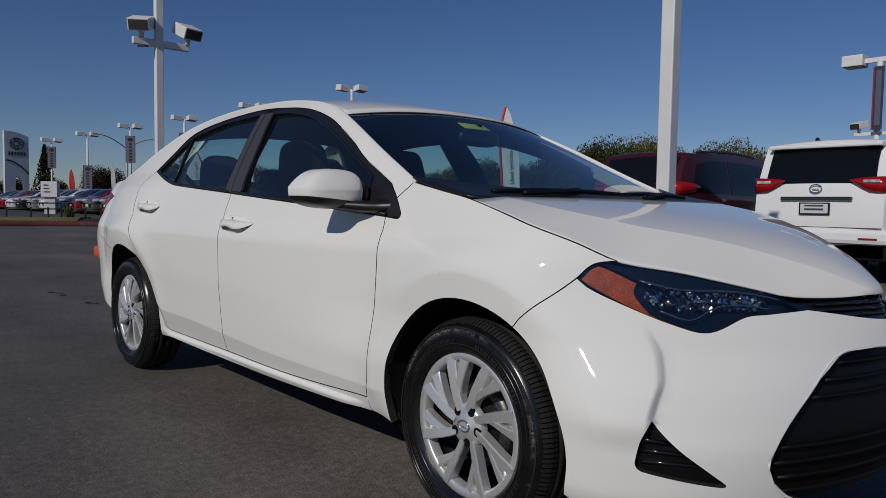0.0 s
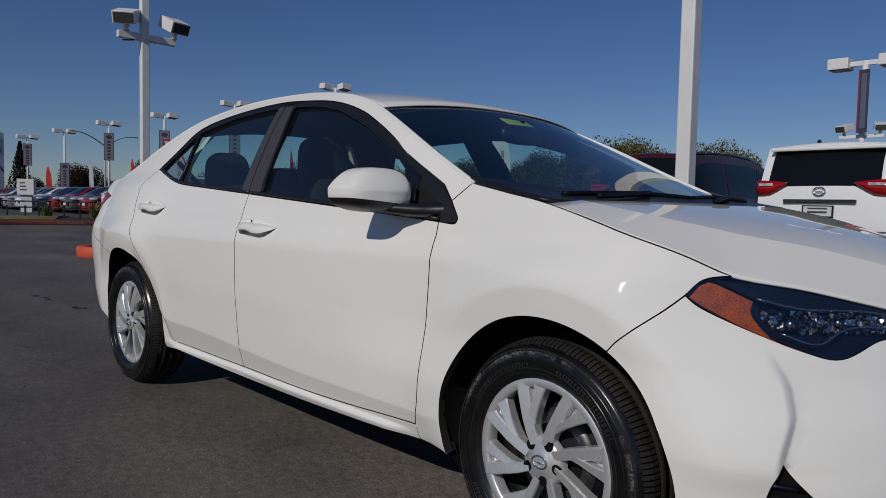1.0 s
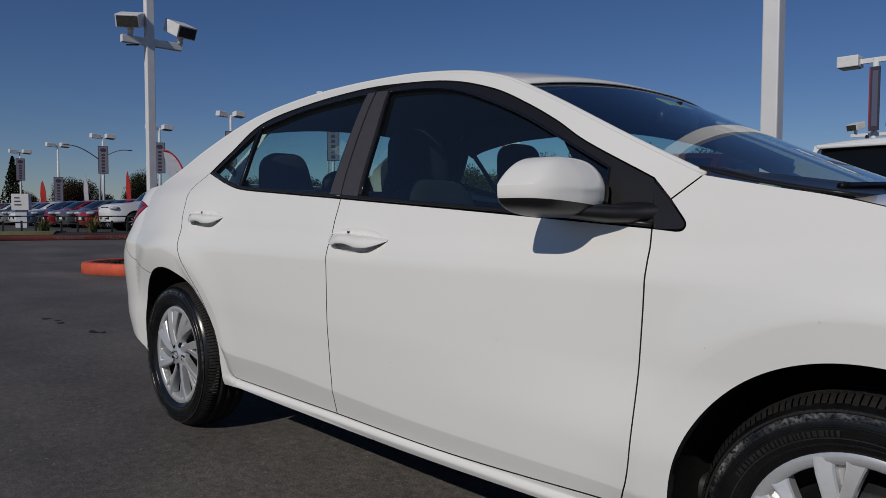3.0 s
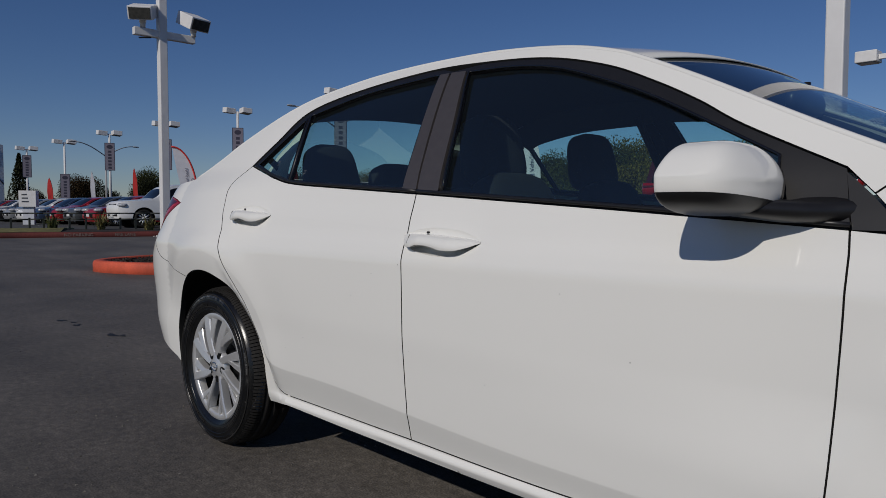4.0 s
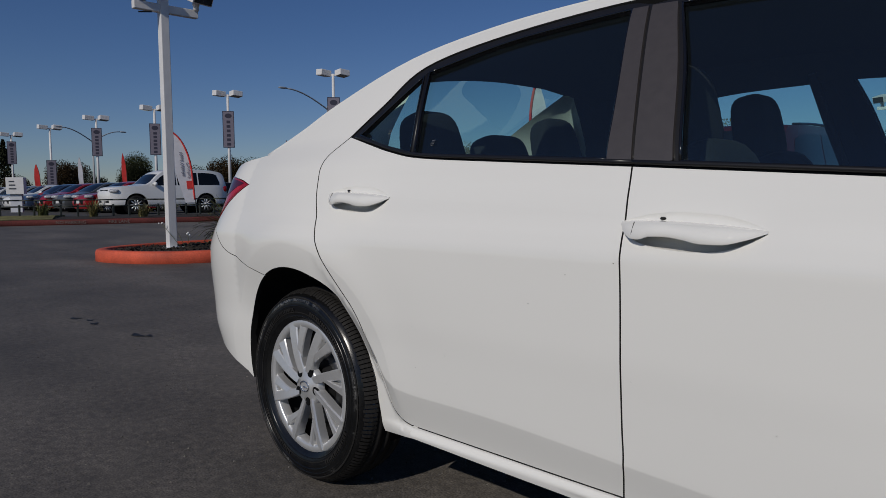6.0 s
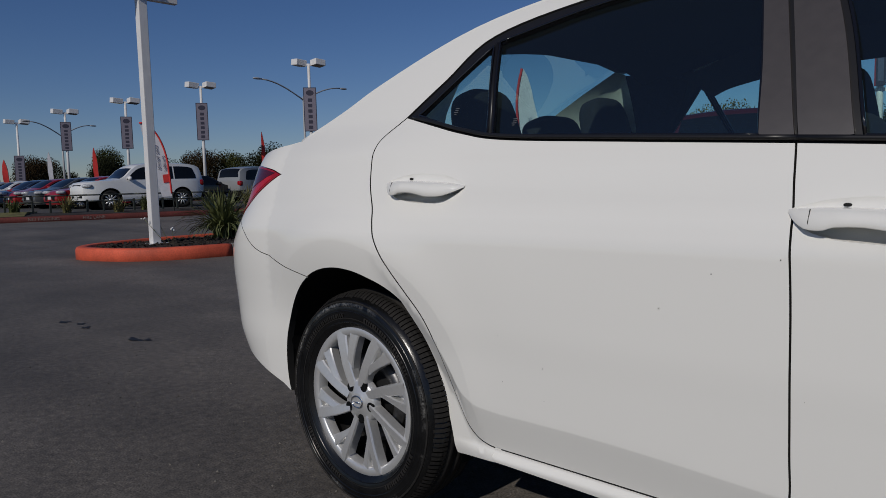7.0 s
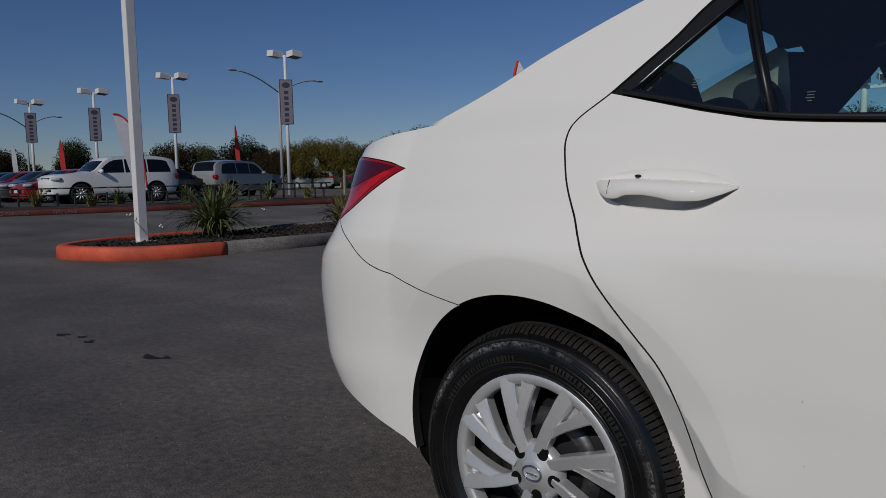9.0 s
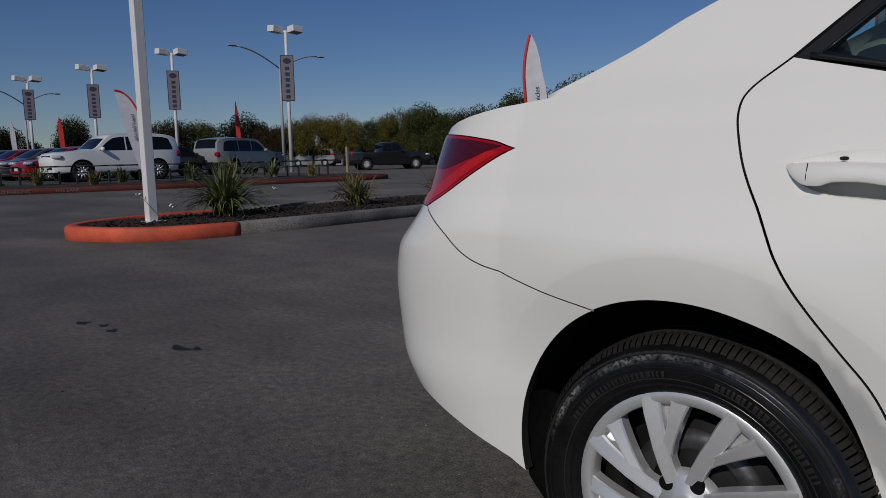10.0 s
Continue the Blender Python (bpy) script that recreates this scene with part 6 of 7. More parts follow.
feather(-25.66, 9.73, 3.16, .80, 72, FLAGWHITE, "white feather flag with a red edge and mirrored words", ("Certified", "Used Vehicles"), FLAGRED, -4, .55)
feather(-11.44, 11.62, 3.42, -.46, 42, FLAGWHITE, "white feather flag with a red edge", ("Used Vehicles",), FLAGRED, -4, .5, .125, False)
for x, y, h, mat in ((-53.6, 31.75, 5.6, FLAGRED), (-58.6, 19.95, 4.15, FLAGRED), (-61.3, 17.6, 3.9, FLAGWHITE), (-54.2, 12.55, 3.0, FLAGRED)):
    feather(x, y, h, .34, 75, mat, "red feather flag on a thin pole" if mat is FLAGRED else "white feather flag on a thin pole", (), None, -3, .9, 0.0 if x > -58 and y > 30 else .16)

# ---- entrance sign tower and box sign ----
tower = thing("sign_tower", "tall grey entrance sign tower with an arched opening", "sign", Matrix.Translation((-72, 12.38, .15)) @ Euler((0, 0, radians(100))).to_matrix().to_4x4() @ Matrix.Diagonal((.74, .74, .95, 1)))
o = loop([(-1.35, 0), (-1.35, 7.2)], [(-1.35, 7.2), (0, 7.1), (1.35, 6.75)], [(1.35, 6.75), (1.35, 0)], [(1.35, 0), (.78, 0)], [(.78, 0), (.75, 1.8), (.45, 2.7), (-.15, 3.05)], [(-.15, 3.05), (-.25, 0)])
bm = bmesh.new()
f = bm.faces.new([bm.verts.new((p[0], -.25, p[1])) for p in o])
r = bmesh.ops.extrude_face_region(bm, geom=[f])
bmesh.ops.translate(bm, vec=(0, .5, 0), verts=[v for v in r["geom"] if isinstance(v, bmesh.types.BMVert)])
bmesh.ops.recalc_face_normals(bm, faces=bm.faces)
part("panel", bm, SIGNGREY, tower, smooth=False)
for k in range(6):
    solid("bar", (-.95 + .34 * k, -.28, 4.95), (-.72 + .34 * k, -.25, 5.28), SIGNDARK, tower)
bm = bmesh.new()
for rx, rz in ((.80, .52), (.30, .45), (.62, .22)):
    for q in range(28):
        a, b = 2 * math.pi * q / 28, 2 * math.pi * (q + 1) / 28
        tube(bm, (rx * math.cos(a), -.27, 6.05 + rz * math.sin(a)), (rx * math.cos(b), -.27, 6.05 + rz * math.sin(b)), .06, sides=6)
part("emblem", bm, SIGNDARK, tower)
ribbon(tower, "swoosh", [Vector((-1.3 + 2.6 * u, -.27, 4.5 - 1.3 * u ** 2)) for u in np.linspace(0, 1, 10)], .07, SIGNDARK)
boxsign = thing("box_sign", "white box sign on a grey pedestal in the grass", "sign", Matrix.Translation((-42.75, 8.2, .15)) @ Euler((0, 0, radians(62))).to_matrix().to_4x4() @ Matrix.Diagonal((.66, .66, .84, 1)))
solid("pedestal", (-.42, -.22, 0), (.42, .22, 1.15), SIGNGREY, boxsign, .02)
head = solid("cabinet", (-.62, -.42, 1.13), (.62, .42, 2.15), POLE, boxsign, .02)
for k in range(3):
    solid("bar", (-.40, -.43, 1.42 + .22 * k), (.10 - .06 * k, -.42, 1.50 + .22 * k), SIGNDARK, head)


# ---- other vehicles ----
KINDS = {
    "sedan": dict(L=4.65, W=1.80, H=1.46, belt=.95, r=.32, axles=(-1.38, 1.36), top=[(-2.25, .30), (-2.33, .72), (-2.25, 1.00), (-1.75, 1.07), (-1.05, 1.38), (-.35, 1.46), (.35, 1.38), (1.10, 1.00), (1.95, .86), (2.25, .70), (2.33, .45), (2.24, .22)], rear=(3, 4), front=(6, 7), win=[(-1.55, 1.00), (-.95, 1.32), (-.30, 1.40), (.28, 1.34), (.88, .98)]),
    "suv": dict(L=5.2, W=2.0, H=1.92, belt=1.20, r=.41, axles=(-1.50, 1.58), top=[(-2.50, .42), (-2.58, .95), (-2.50, 1.40), (-2.28, 1.82), (-1.2, 1.93), (.15, 1.88), (.60, 1.70), (1.15, 1.27), (2.22, 1.18), (2.50, 1.10), (2.60, .86), (2.56, .36)], rear=(2, 3), front=(6, 7), win=[(-2.20, 1.26), (-2.02, 1.74), (-.8, 1.80), (.12, 1.77), (.50, 1.62), (.92, 1.24)]),
    "van": dict(L=5.1, W=1.99, H=1.80, belt=1.08, r=.345, axles=(-1.52, 1.50), top=[(-2.46, .34), (-2.55, .70), (-2.48, 1.22), (-2.24, 1.70), (-1.9, 1.78), (-.3, 1.80), (.65, 1.68), (1.55, 1.10), (2.25, .96), (2.50, .75), (2.55, .40), (2.44, .22)], rear=(2, 3), front=(6, 7), win=[(-2.20, 1.14), (-2.02, 1.60), (-.8, 1.68), (.55, 1.60), (1.28, 1.12)]),
    "pickup": dict(L=5.7, W=1.98, H=1.85, belt=1.20, r=.39, axles=(-1.75, 1.78), top=[(-2.78, .52), (-2.84, .80), (-2.82, 1.20), (-.85, 1.22), (-.62, 1.78), (-.1, 1.86), (.55, 1.82), (1.10, 1.26), (2.45, 1.14), (2.76, .98), (2.84, .60), (2.74, .36)], rear=(3, 4), front=(6, 7), win=[(-.62, 1.28), (-.48, 1.70), (.45, 1.73), (.85, 1.28)]),
}
PLAIN_WHEELS = {}


def plain_wheel(owner, x, y, r, side):
    w = new("wheel")
    w.parent = owner
    w.matrix_local = Matrix.Translation((x, y, r)) @ Euler((0, 0, 0 if side > 0 else math.pi)).to_matrix().to_4x4()
    if r not in PLAIN_WHEELS:
        a = lathe([(r * .66, -.01), (r * .72, -.03), (r * .90, -.03), (r * .97, -.012), (r, .02), (r, .18), (r * .95, .21), (r * .6, .21)], 32)
        b = bmesh.new()
        for k in range(10):
            t = 2 * math.pi * k / 10
            u, v = Vector((math.cos(t), 0, math.sin(t))), Vector((-math.sin(t), 0, math.cos(t)))
            q = [u * .05 - v * .022, u * r * .66 - v * .03, u * r * .66 + v * .03, u * .05 + v * .022]
            lo, hi = [b.verts.new(p + Vector((0, .02, 0))) for p in q], [b.verts.new(p + Vector((0, -.012, 0))) for p in q]
            b.faces.new(hi)
            for i in range(4):
                b.faces.new((lo[i], lo[(i + 1) % 4], hi[(i + 1) % 4], hi[i]))
        bmesh.ops.create_cone(b, cap_ends=True, segments=16, radius1=.07, radius2=.07, depth=.04, matrix=Euler((radians(90), 0, 0)).to_matrix().to_4x4())
        bmesh.ops.recalc_face_normals(b, faces=b.faces)
        back = lathe([(r * .68, .01), (r * .64, .05), (.0005, .05)], 24)
        store = []
        for n, bm_, mat in (("tyre", a, RUBBER), ("rim", b, SILVER), ("hub", back, STEEL)):
            o = part(n, bm_, mat, w)
            store.append((n, o.data))
        PLAIN_WHEELS[r] = store
    else:
        for n, me in PLAIN_WHEELS[r]:
            o = new(n, me)
            o.parent = w
    return w


def vehicle(kind, x, y, z, turn, paint, label, group="parked vehicles"):
    """A parked vehicle: moulded body, panes, lamps, grille, bumpers, wheels. Its nose points along its own +X."""
    k = KINDS[kind]
    t = thing({"suv": "suv", "van": "minivan", "pickup": "pickup_truck", "sedan": "parked_sedan"}[kind], label, "car", Matrix.Translation((x, y, z)) @ Euler((0, 0, radians(turn))).to_matrix().to_4x4(), group)
    L, W, H, belt = k["L"], k["W"], k["H"], k["belt"]

    def half(px, pz):
        tumble = .16 * smoothstep(belt - .05, H + .15, pz) * (1 if kind != "van" else .8)
        ends = .20 * abs(2 * px / L) ** 7
        lowtuck = .06 * (1 - smoothstep(.22, .50, pz))
        return W / 2 * (1 - tumble - ends - lowtuck + .015 * math.sin(4 * (pz - .3)))

    def skin(px, pz):
        return (px, -half(px, pz), pz)

    top = [np.array(p) for p in flow(k["top"], 5)]
    lowz = k["top"][-1][1]
    r = k["r"]
    a0, a1 = k["axles"]
    ring = lambda cx: arc(cx, r + .02, r * 1.16, 12 if lowz > .3 else -14, 168 if lowz > .3 else 194, 14)
    outline = loop([tuple(p) for p in top])
    bottom = [(a1 + r * 1.2, lowz), *ring(a1), (a1 - r * 1.2, lowz - .02), (a0 + r * 1.2, lowz - .02), *ring(a0), (a0 - r * 1.2, lowz + .04)]
    o = [np.array(p, float) for p in top] + [np.array(p, float) for p in bottom]
    bm = bmesh.new()
    for side in (1, -1):
        bm.from_mesh(sheet(o, skin, side, .11, 0, 0, .02))

    def band(i0, i1, y0, y1, lift, n=8):
        pts = top[i0:i1]
        rows = []
        b = bmesh.new()
        for i, p in enumerate(pts):
            d = pts[min(i + 1, len(pts) - 1)] - pts[max(i - 1, 0)]
            d = d / max(np.hypot(*d), 1e-9)
            nx, nz = -d[1], d[0]
            h = half(p[0], p[1])
            row = []
            for j in range(n + 1):
                q = y0 + (y1 - y0) * j / n
                c = (.05 if p[1] > belt else .03) * (1 - q * q)
                row.append(b.verts.new((p[0] + nx * (lift + c), q * h, p[1] + nz * (lift + c))))
            rows.append(row)
        for r0, r1 in zip(rows, rows[1:]):
            for j in range(n):
                b.faces.new((r0[j], r1[j], r1[j + 1], r0[j + 1]))
        bmesh.ops.recalc_face_normals(b, faces=b.faces)
        return b

    roof = band(0, len(top), -1, 1, 0)
    me = bpy.data.meshes.new("skin")
    roof.to_mesh(me)
    roof.free()
    bm.from_mesh(me)
    part("body", bm, paint, t)
    for nm, (i0, i1) in (("windscreen", k["front"]), ("rear_window", k["rear"])):
        part(nm, band(i0 * 5, i1 * 5 + 1, -.86, .86, .006), DARKGLASS, t, "dark " + nm.replace("_", " "))
    win = k["win"]
    base_l, base_r = win[0], win[-1]
    w2 = flow(win, 4)
    cuts = {"sedan": (-.38,), "suv": (-1.15, -.18), "van": (-1.05, .25), "pickup": (.05,)}[kind]
    bounds = [win[0][0] - .01, *cuts, win[-1][0] + .01]
    for side in (1, -1):
        for lo, hi in zip(bounds, bounds[1:]):
            topc = [p for p in w2 if lo + .03 < p[0] < hi - .03]
            if len(topc) < 2:
                continue
            bl = lambda v: base_l[1] + (base_r[1] - base_l[1]) * (v - base_l[0]) / (base_r[0] - base_l[0])
            ztop = lambda v: float(np.interp(v, [p[0] for p in w2], [p[1] for p in w2]))
            xs = np.linspace(lo + .03, hi - .03, 9)
            poly = [(v, max(ztop(v), bl(v) + .02)) for v in xs] + [(v, bl(v)) for v in xs[::-1]]
            part("side_window", sheet(poly, skin, side, .15, 0, .006, 0), DARKGLASS, t, "dark side window")
        for ax in (a0, a1):
            plain_wheel(t, ax, (-W / 2 + .045) * side, r, side)
            b = lathe([(r * 1.14, 0), (r * 1.14, .35), (.01, .35)], 24)
            bmesh.ops.transform(b, matrix=Matrix.Translation((ax, -(W / 2 - .05) * side, r + .02)) @ Matrix.Diagonal((1, side, 1, 1)), verts=b.verts)
            part("wheel_liner", b, UNDER, t)
        m = bmesh.new()
        mx = win[-1][0] - .12
        blob(m, (mx, -(W / 2 + .08) * side, belt + .10), (.16, .26, .17), None, 2)
        part("wing_mirror", m, paint, t)
        zl = belt - .20 if kind in ("suv", "pickup") else belt - .17
        hl = bmesh.new()
        hx = L / 2 - .20
        blob(hl, (hx, -(half(hx, zl) - .13) * side, zl), (.42, .42, .17), Euler((0, 0, radians(28) * side)).to_matrix().to_4x4(), 3, 3)
        part("headlamp", hl, CLEARLAMP, t, "clear headlamp")
        tl = bmesh.new()
        tx = -L / 2 + .09
        if kind == "van":
            rear_x = lambda y: -2.515 - .035 * (1 - (y / .85) ** 2)
            plan = [(v, -half(v, 1.0) - .012) for v in (-2.08, -2.2, -2.3, -2.4, -2.47)] + [(rear_x(v) - .022, -v) for v in (.80, .72, .64, .56, .48, .40)]
            z1 = [1.24, 1.28, 1.295, 1.305, 1.31, 1.31, 1.31, 1.305, 1.298, 1.288, 1.278]
            z0 = [1.22, 1.155, 1.13, 1.115, 1.11, 1.11, 1.112, 1.12, 1.165, 1.22, 1.270]
            up = [tl.verts.new((px, py * side, pz)) for (px, py), pz in zip(plan, z1)]
            mids = [tl.verts.new((px - .012, py * side * 1.008, .5 * (a + b))) for (px, py), a, b in zip(plan, z0, z1)]
            dn = [tl.verts.new((px, py * side, pz)) for (px, py), pz in zip(plan, z0)]
            for a, b in ((up, mids), (mids, dn)):
                for q in range(len(a) - 1):
                    tl.faces.new((a[q], a[q + 1], b[q + 1], b[q]))
            bmesh.ops.recalc_face_normals(tl, faces=tl.faces)
            bmesh.ops.solidify(tl, geom=tl.faces[:], thickness=.015)
        else:
            blob(tl, (tx + .05, -(half(tx, belt - .12) - .08) * side, belt - .12), (.26, .26, .28 if kind != "sedan" else .2), None, 3, 4)
        part("tail_lamp", tl, REDLENS, t, "red tail lamp")
    g = bmesh.new()
    box(g, (L / 2 - .06, -.52, .50 if kind != "sedan" else .40), (L / 2 + .03, .52, belt - .16 if kind in ("suv", "pickup") else .62), .03)
    if kind in ("suv", "pickup"):
        bmesh.ops.delete(g, geom=g.verts[:], context="VERTS")
        box(g, (L / 2 - .12, -.50, .84), (L / 2 - .005, .50, 1.06), .03)
        low_g = bmesh.new()
        box(low_g, (L / 2 - .10, -.62, .50), (L / 2 + .01, .62, .62), .03)
        part("lower_grille", low_g, MATBLACK, t, "black lower grille")
    gr = part("grille", g, MATBLACK, t, "black grille")
    solid("plate", (L / 2 + .03, -.16, .46), (L / 2 + .045, .16, .60), PLATE, gr)
    b = bmesh.new()
    box(b, (-L / 2 + .03, -W / 2 + .12, lowz + .04), (L / 2 - .2, W / 2 - .12, lowz + .3), .03)
    part("underbody", b, UNDER, t)
    return t


# the row of stock behind the far kerb, noses to the road
vehicle("suv", -32.6, 11.6, .16, -92, CAR_WHITE, "large white suv parked behind the verge")
row = ((CAR_RED, "sedan", "bright red sedan"), (CAR_GREY, "sedan", "dark grey sedan"), (CAR_RED, "sedan", "deep red sedan"), (CAR_BLUE, "sedan", "dark blue sedan"), (CAR_WHITE, "sedan", "white sedan"), (CAR_SILVER, "sedan", "silver sedan"), (CAR_BLACK, "sedan", "black sedan"), (CAR_WHITE, "sedan", "white sedan"), (CAR_RED, "sedan", "red sedan"), (CAR_SILVER, "sedan", "silver sedan"), (CAR_GREY, "sedan", "dark grey sedan"))
for n, (paint, kind, words) in enumerate(row):
    vehicle(kind, -36.9 - 2.95 * n, 11.6 - .05 * n, .16, -86 + 2 * math.sin(n), paint, words + " in a tight row of parked cars")
for n, (paint, kind, words) in enumerate(((CAR_BLACK, "sedan", "black sedan"), (CAR_SILVER, "sedan", "silver sedan"), (CAR_BLUE, "sedan", "blue sedan"), (CAR_GREY, "sedan", "grey sedan"), (CAR_RED, "sedan", "red sedan"), (CAR_SILVER, "suv", "silver suv"))):
    vehicle(kind, -62.0 - 3.2 * n, 5.2 + .5 * n, .16, -80, paint, words + " in a far row of parked cars")
vehicle("suv", -36.0, 20.0, .10, 104, CAR_SILVER, "silver suv parked with its tail to the road")
vehicle("sedan", -36.0, 16.0, .16, 100, CAR_BLACK, "black car parked beside the white suv")
vehicle("pickup", -38.6, 33.6, .0, 62, CAR_BLACK, "black pickup truck standing on the far road")
vehicle("van", -61.2, 45.3, .0, 205, CAR_SILVER, "pale silver minivan far off on the road")

# the two minivans beyond the bonnet
van = vehicle("van", -2.42, 10.62, .035, 90, CAR_WHITE, "white minivan seen from behind with red tail lamps")
solid("roof_spoiler", (-2.40, -.72, 1.70), (-2.08, .72, 1.755), CAR_WHITE, van, .02)
solid("tailgate_handle", (-2.595, -.45, 1.010), (-2.535, .45, 1.062), GLOSSBLACK, van, .012, None, "black tailgate strip")
pl = solid("number_plate", (-2.61, -.175, .845), (-2.585, .175, .970), PLATE, van, .006, None, "white plate in a dark frame")
solid("plate_frame", (-2.605, -.192, .830), (-2.58, .192, .985), MATBLACK, pl)
for a, b in ((.935, .955), (.885, .910)):
    solid("bar", (-2.613, -.12, a), (-2.609, .12, b), SIGNDARK, pl)
badge(van, Matrix.Translation((-2.575, 0, 1.165)) @ Euler((0, radians(-80), 0)).to_matrix().to_4x4(), .075)
solid("tailgate_seam", (-2.578, -.80, .668), (-2.55, .80, .675), GAP, van)
solid("rear_bumper", (-2.60, -.90, .46), (-2.30, .90, .660), CAR_WHITE, van, .06)
for s in (-1, 1):
    solid("bumper_reflector", (-2.607, s * .66 - .11, .525), (-2.595, s * .66 + .11, .550), REDLENS, van)
    solid("lamp_lens", (-2.574, s * .68 - .08, 1.235), (-2.54, s * .68 + .11, 1.272), CLEARLAMP, van, .006, Matrix.Translation((0, 0, 0)), "clear lamp section")
bm = bmesh.new()
blob(bm, (-1.9, .25, 1.84), (.16, .03, .09), None, 2)
part("roof_fin", bm, TRIM, van)
solid("exhaust_skirt", (-2.52, -.84, .28), (-2.20, .84, .47), MATBLACK, van, .02)
red = vehicle("van", -5.60, 11.1, .035, 90, CAR_MAROON, "dark maroon minivan parked beside a white column")
for s in (-1, 1):
    ribbon(red, "roof_rail", [Vector((-1.9 + 2.4 * u, s * .78, 1.80 + .05 * math.sin(math.pi * u))) for u in np.linspace(0, 1, 9)], .022, CAR_BLACK)
    solid("lamp_lens", (-2.574, s * .68 - .08, 1.240), (-2.54, s * .68 + .11, 1.268), REDDARK, red, .006, None, "dark lamp section")


for v in (van, red):
    v.matrix_world = v.matrix_world @ Matrix.Diagonal((1, 1.02, 1.05, 1))


# ---- trees and the far wall ----
def tree(seed, mat, height, spread, trunk, leaves, leaf):
    """A tapered trunk with limbs and a crown of many small leaf sprays with gaps."""
    r = random.Random(seed)
    t = thing("tree", "", "tree", None, "trees")
    bm = bmesh.new()
    tube(bm, (0, 0, 0), (0, 0, height * .5), trunk, trunk * .6, 8)
    lobes = []
    for k in range(9):
        a = 2 * math.pi * k / 9 + r.uniform(-.3, .3)
        c = Vector((math.cos(a) * spread * r.uniform(.25, .68), math.sin(a) * spread * r.uniform(.25, .68), height * r.uniform(.30, .84)))
        lobes.append((c, spread * r.uniform(.30, .50)))
        tube(bm, (0, 0, height * r.uniform(.22, .42)), c, trunk * .4, trunk * .12, 5)
    lobes.append((Vector((0, 0, height * .82)), spread * .42))
    part("trunk", bm, BARK, t)
    verts, faces = [], []
    for k in range(leaves):
        c, q = r.choice(lobes)
        d = Vector((r.gauss(0, 1), r.gauss(0, 1), r.gauss(0, .8))).normalized()
        p = c + d * q * r.uniform(.45, 1.12)
        p.z = max(p.z, height * r.uniform(.08, .24))
        e = Euler((r.uniform(0, 6.3), r.uniform(0, 6.3), r.uniform(0, 6.3))).to_matrix()
        s = leaf * r.uniform(.5, 1.3)
        b = len(verts)
        verts += [p + e @ Vector((-s, 0, 0)), p + e @ Vector((0, -s * .45, s * .12)), p + e @ Vector((s, 0, 0)), p + e @ Vector((0, s * .45, s * .12))]
        faces.append((b, b + 1, b + 2, b + 3))
    tagged(part("crown", raw(verts, faces, smooth=False), mat, t), kind="stuff")
    return t


FOREST = [tree(11, LEAF[0], 5.2, 3.0, .16, 15000, .095), tree(12, LEAF[1], 5.6, 3.0, .16, 15000, .090), tree(13, LEAF[2], 5.6, 3.0, .16, 15000, .090), tree(14, LEAF[3], 5.0, 3.1, .16, 15000, .095)]
WORDS = ("dark green broad tree", "mid-green bushy tree", "yellow-green autumn tree", "rusty brown autumn tree")
spots = [(-86, 15, 0, .62), (-80, 21.8, 3, .80), (-83, 25.0, 0, .74), (-78, 28.5, 0, .84), (-92, 20.5, 3, .62), (-76, 34.0, 0, .84), (-75.5, 37.5, 3, .92), (-76, 41, 1, .95), (-71, 43.5, 0, 1.12), (-90, 33, 1, 1.0), (-64, 42.5, 3, .86), (-60.5, 44.5, 2, .90), (-57, 45.5, 2, .84), (-54, 47.5, 1, .9), (-51.5, 48, 2, .88), (-48.5, 48, 1, 1.0), (-46, 49, 1, .95), (-43, 49.5, 3, .9), (-40, 50, 2, .95), (-36, 50, 1, 1.1), (-31, 49, 2, 1.1), (-27, 47, 1, 1.0), (-67, 47, 0, .90), (-62, 48.5, 3, .80), (-55.5, 50.5, 0, .78), (-49.5, 51, 3, .82), (-44, 51.5, 0, .80), (-38, 52, 3, .86)]
near_spots = [(-25.5, 31, 1, .70), (-21.5, 27.0, 1, .66), (-19.0, 25.5, 1, .64), (-17.5, 24.5, 1, .66), (-15.3, 23.6, 2, .60), (-13.6, 27.6, 1, .60), (-12.2, 25.8, 2, .64), (-11.0, 29.5, 1, .58), (-8.5, 31.5, 1, .58), (-5, 33, 2, .74), (-1, 34, 1, .75), (4, 35, 1, .75), (9, 36, 2, .75)]
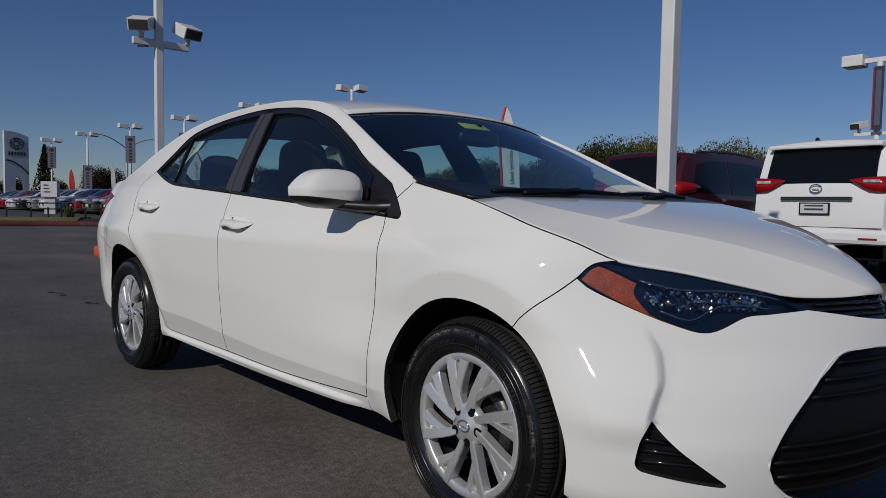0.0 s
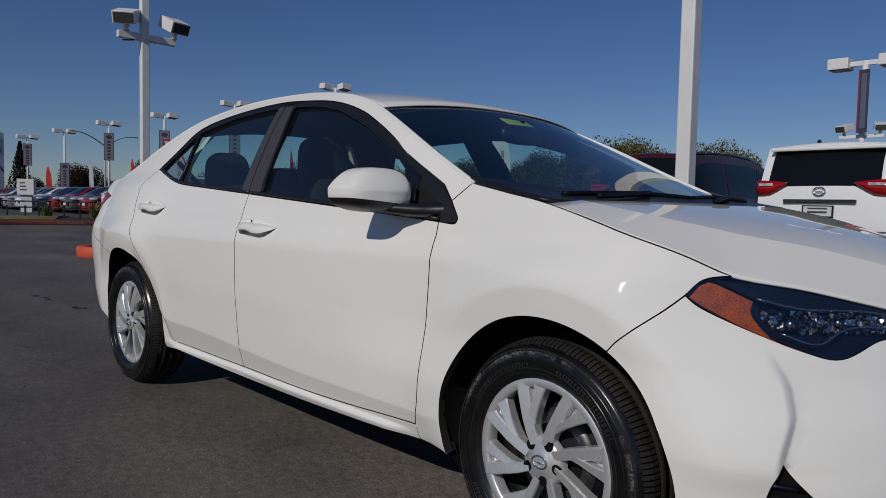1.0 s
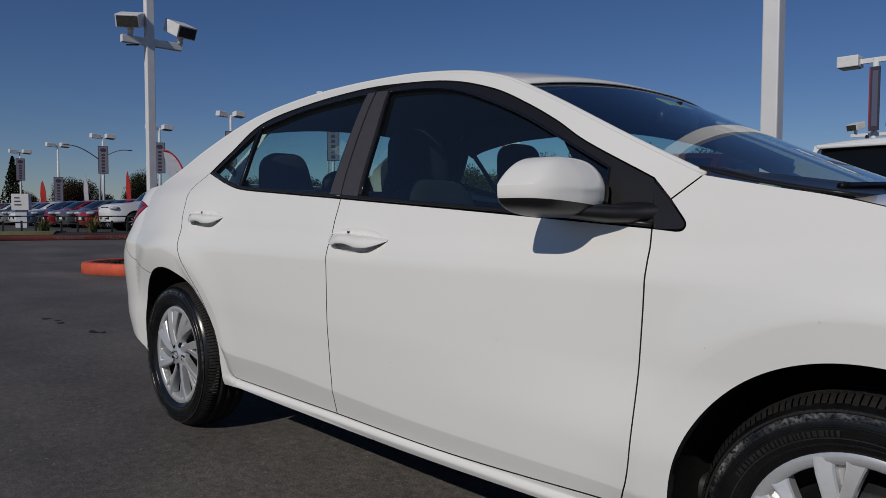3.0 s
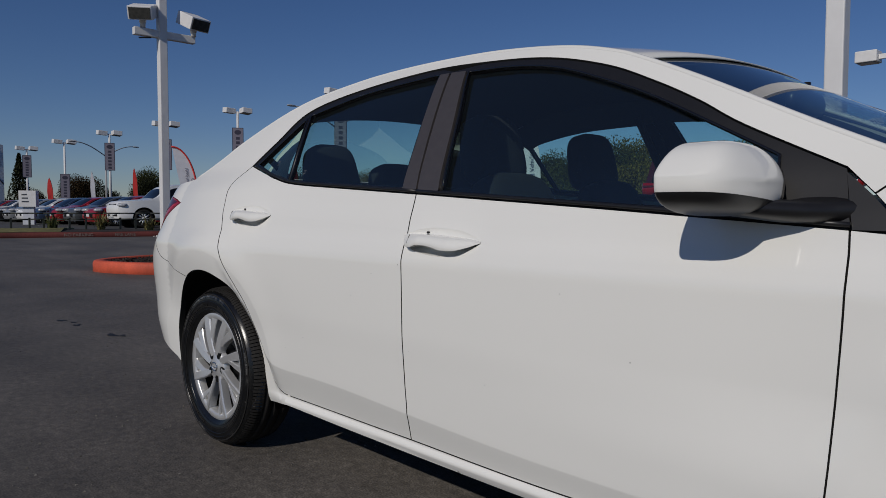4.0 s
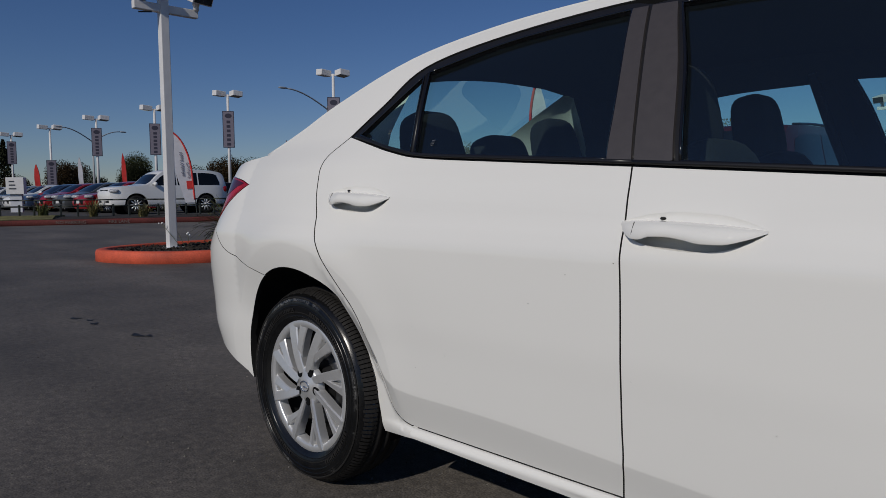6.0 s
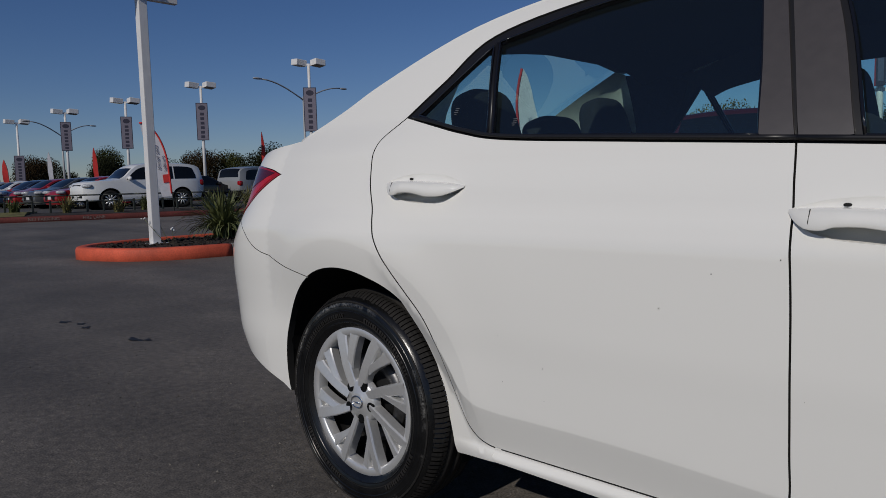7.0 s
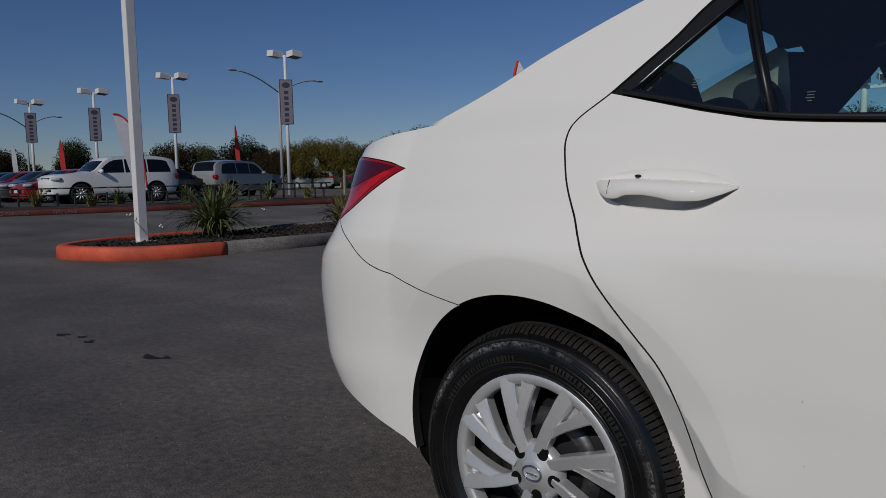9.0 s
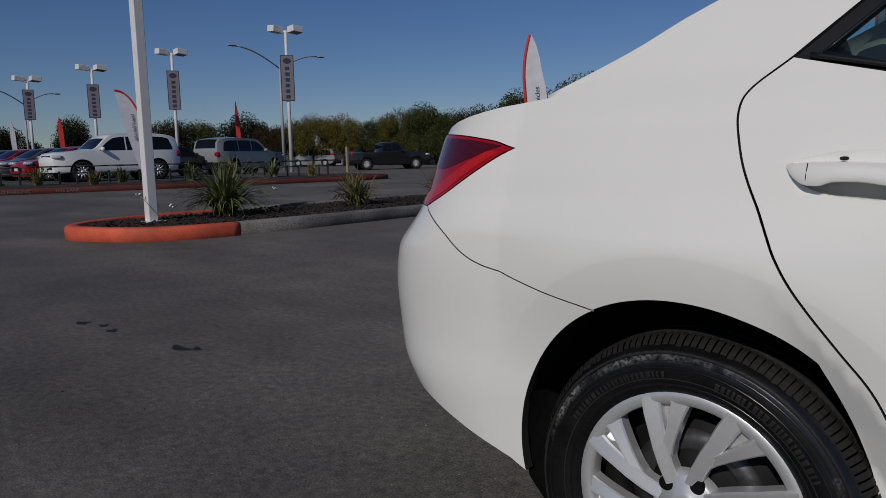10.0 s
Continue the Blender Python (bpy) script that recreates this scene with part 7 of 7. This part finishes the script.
for n, (x, y, kind, s) in enumerate(spots + near_spots):
    src = FOREST[kind]
    m = Matrix.Translation((x, y, 0)) @ Euler((0, 0, 1.7 * n)).to_matrix().to_4x4() @ Matrix.Diagonal((s * (1.0 + .12 * math.sin(n)), s * (1.0 + .12 * math.cos(n)), s * (1 + .10 * math.sin(2.3 * n)), 1))
    t = copy_thing(src, Matrix())
    t.matrix_world = m
    t["label"] = WORDS[kind] + (" standing behind the parked vehicles" if n >= len(spots) else " in the row beyond the road")
for t in FOREST:
    for o in t.children:
        bpy.data.objects.remove(o)
    bpy.data.objects.remove(t)
con = thing("conifer", "tall narrow dark conifer far beyond the lot", "tree", Matrix.Translation((-106, 22.5, 0)))
bm = bmesh.new()
tube(bm, (0, 0, 0), (0, 0, 7.5), .2, .04, 8)
part("trunk", bm, BARK, con)
verts, faces = [], []
rr = random.Random(3)
for k in range(1500):
    h = rr.uniform(.8, 8.2)
    a, q = rr.uniform(0, 6.3), (1 - h / 8.6) * 2.0 * rr.uniform(.3, 1.1)
    p = Vector((q * math.cos(a), q * math.sin(a), h))
    e = Euler((rr.uniform(0, 6.3), rr.uniform(0, 6.3), rr.uniform(0, 6.3))).to_matrix()
    b = len(verts)
    verts += [p + e @ Vector((-.25, 0, 0)), p + e @ Vector((0, -.10, 0)), p + e @ Vector((.25, 0, 0)), p + e @ Vector((0, .10, 0))]
    faces.append((b, b + 1, b + 2, b + 3))
tagged(part("crown", raw(verts, faces, smooth=False), LEAF[0], con), kind="stuff")
bm = sweep([(-72, 51.5), (-53, 53.5), (-20, 54)], [(.1, 0), (.1, 2.05), (-.1, 2.05), (-.1, 0)])
tagged(part("wall_far", bm, CONCRETE, smooth=False), "long pale concrete boundary wall behind the trees", "wall", kind="structure")
marker = thing("marker_post", "slim weathered tan post beside the road", "post", Matrix.Translation((-35.7, 27.3, 0)))
solid("shaft", (-.07, -.07, 0), (.07, .07, 1.55), material("weathered_wood", (0.30, 0.24, 0.18), 0.85, grain=(0.04, 0.25)), marker, .012)
solid("cap", (-.085, -.085, 1.55), (.085, .085, 1.59), RAIL, marker, .008)
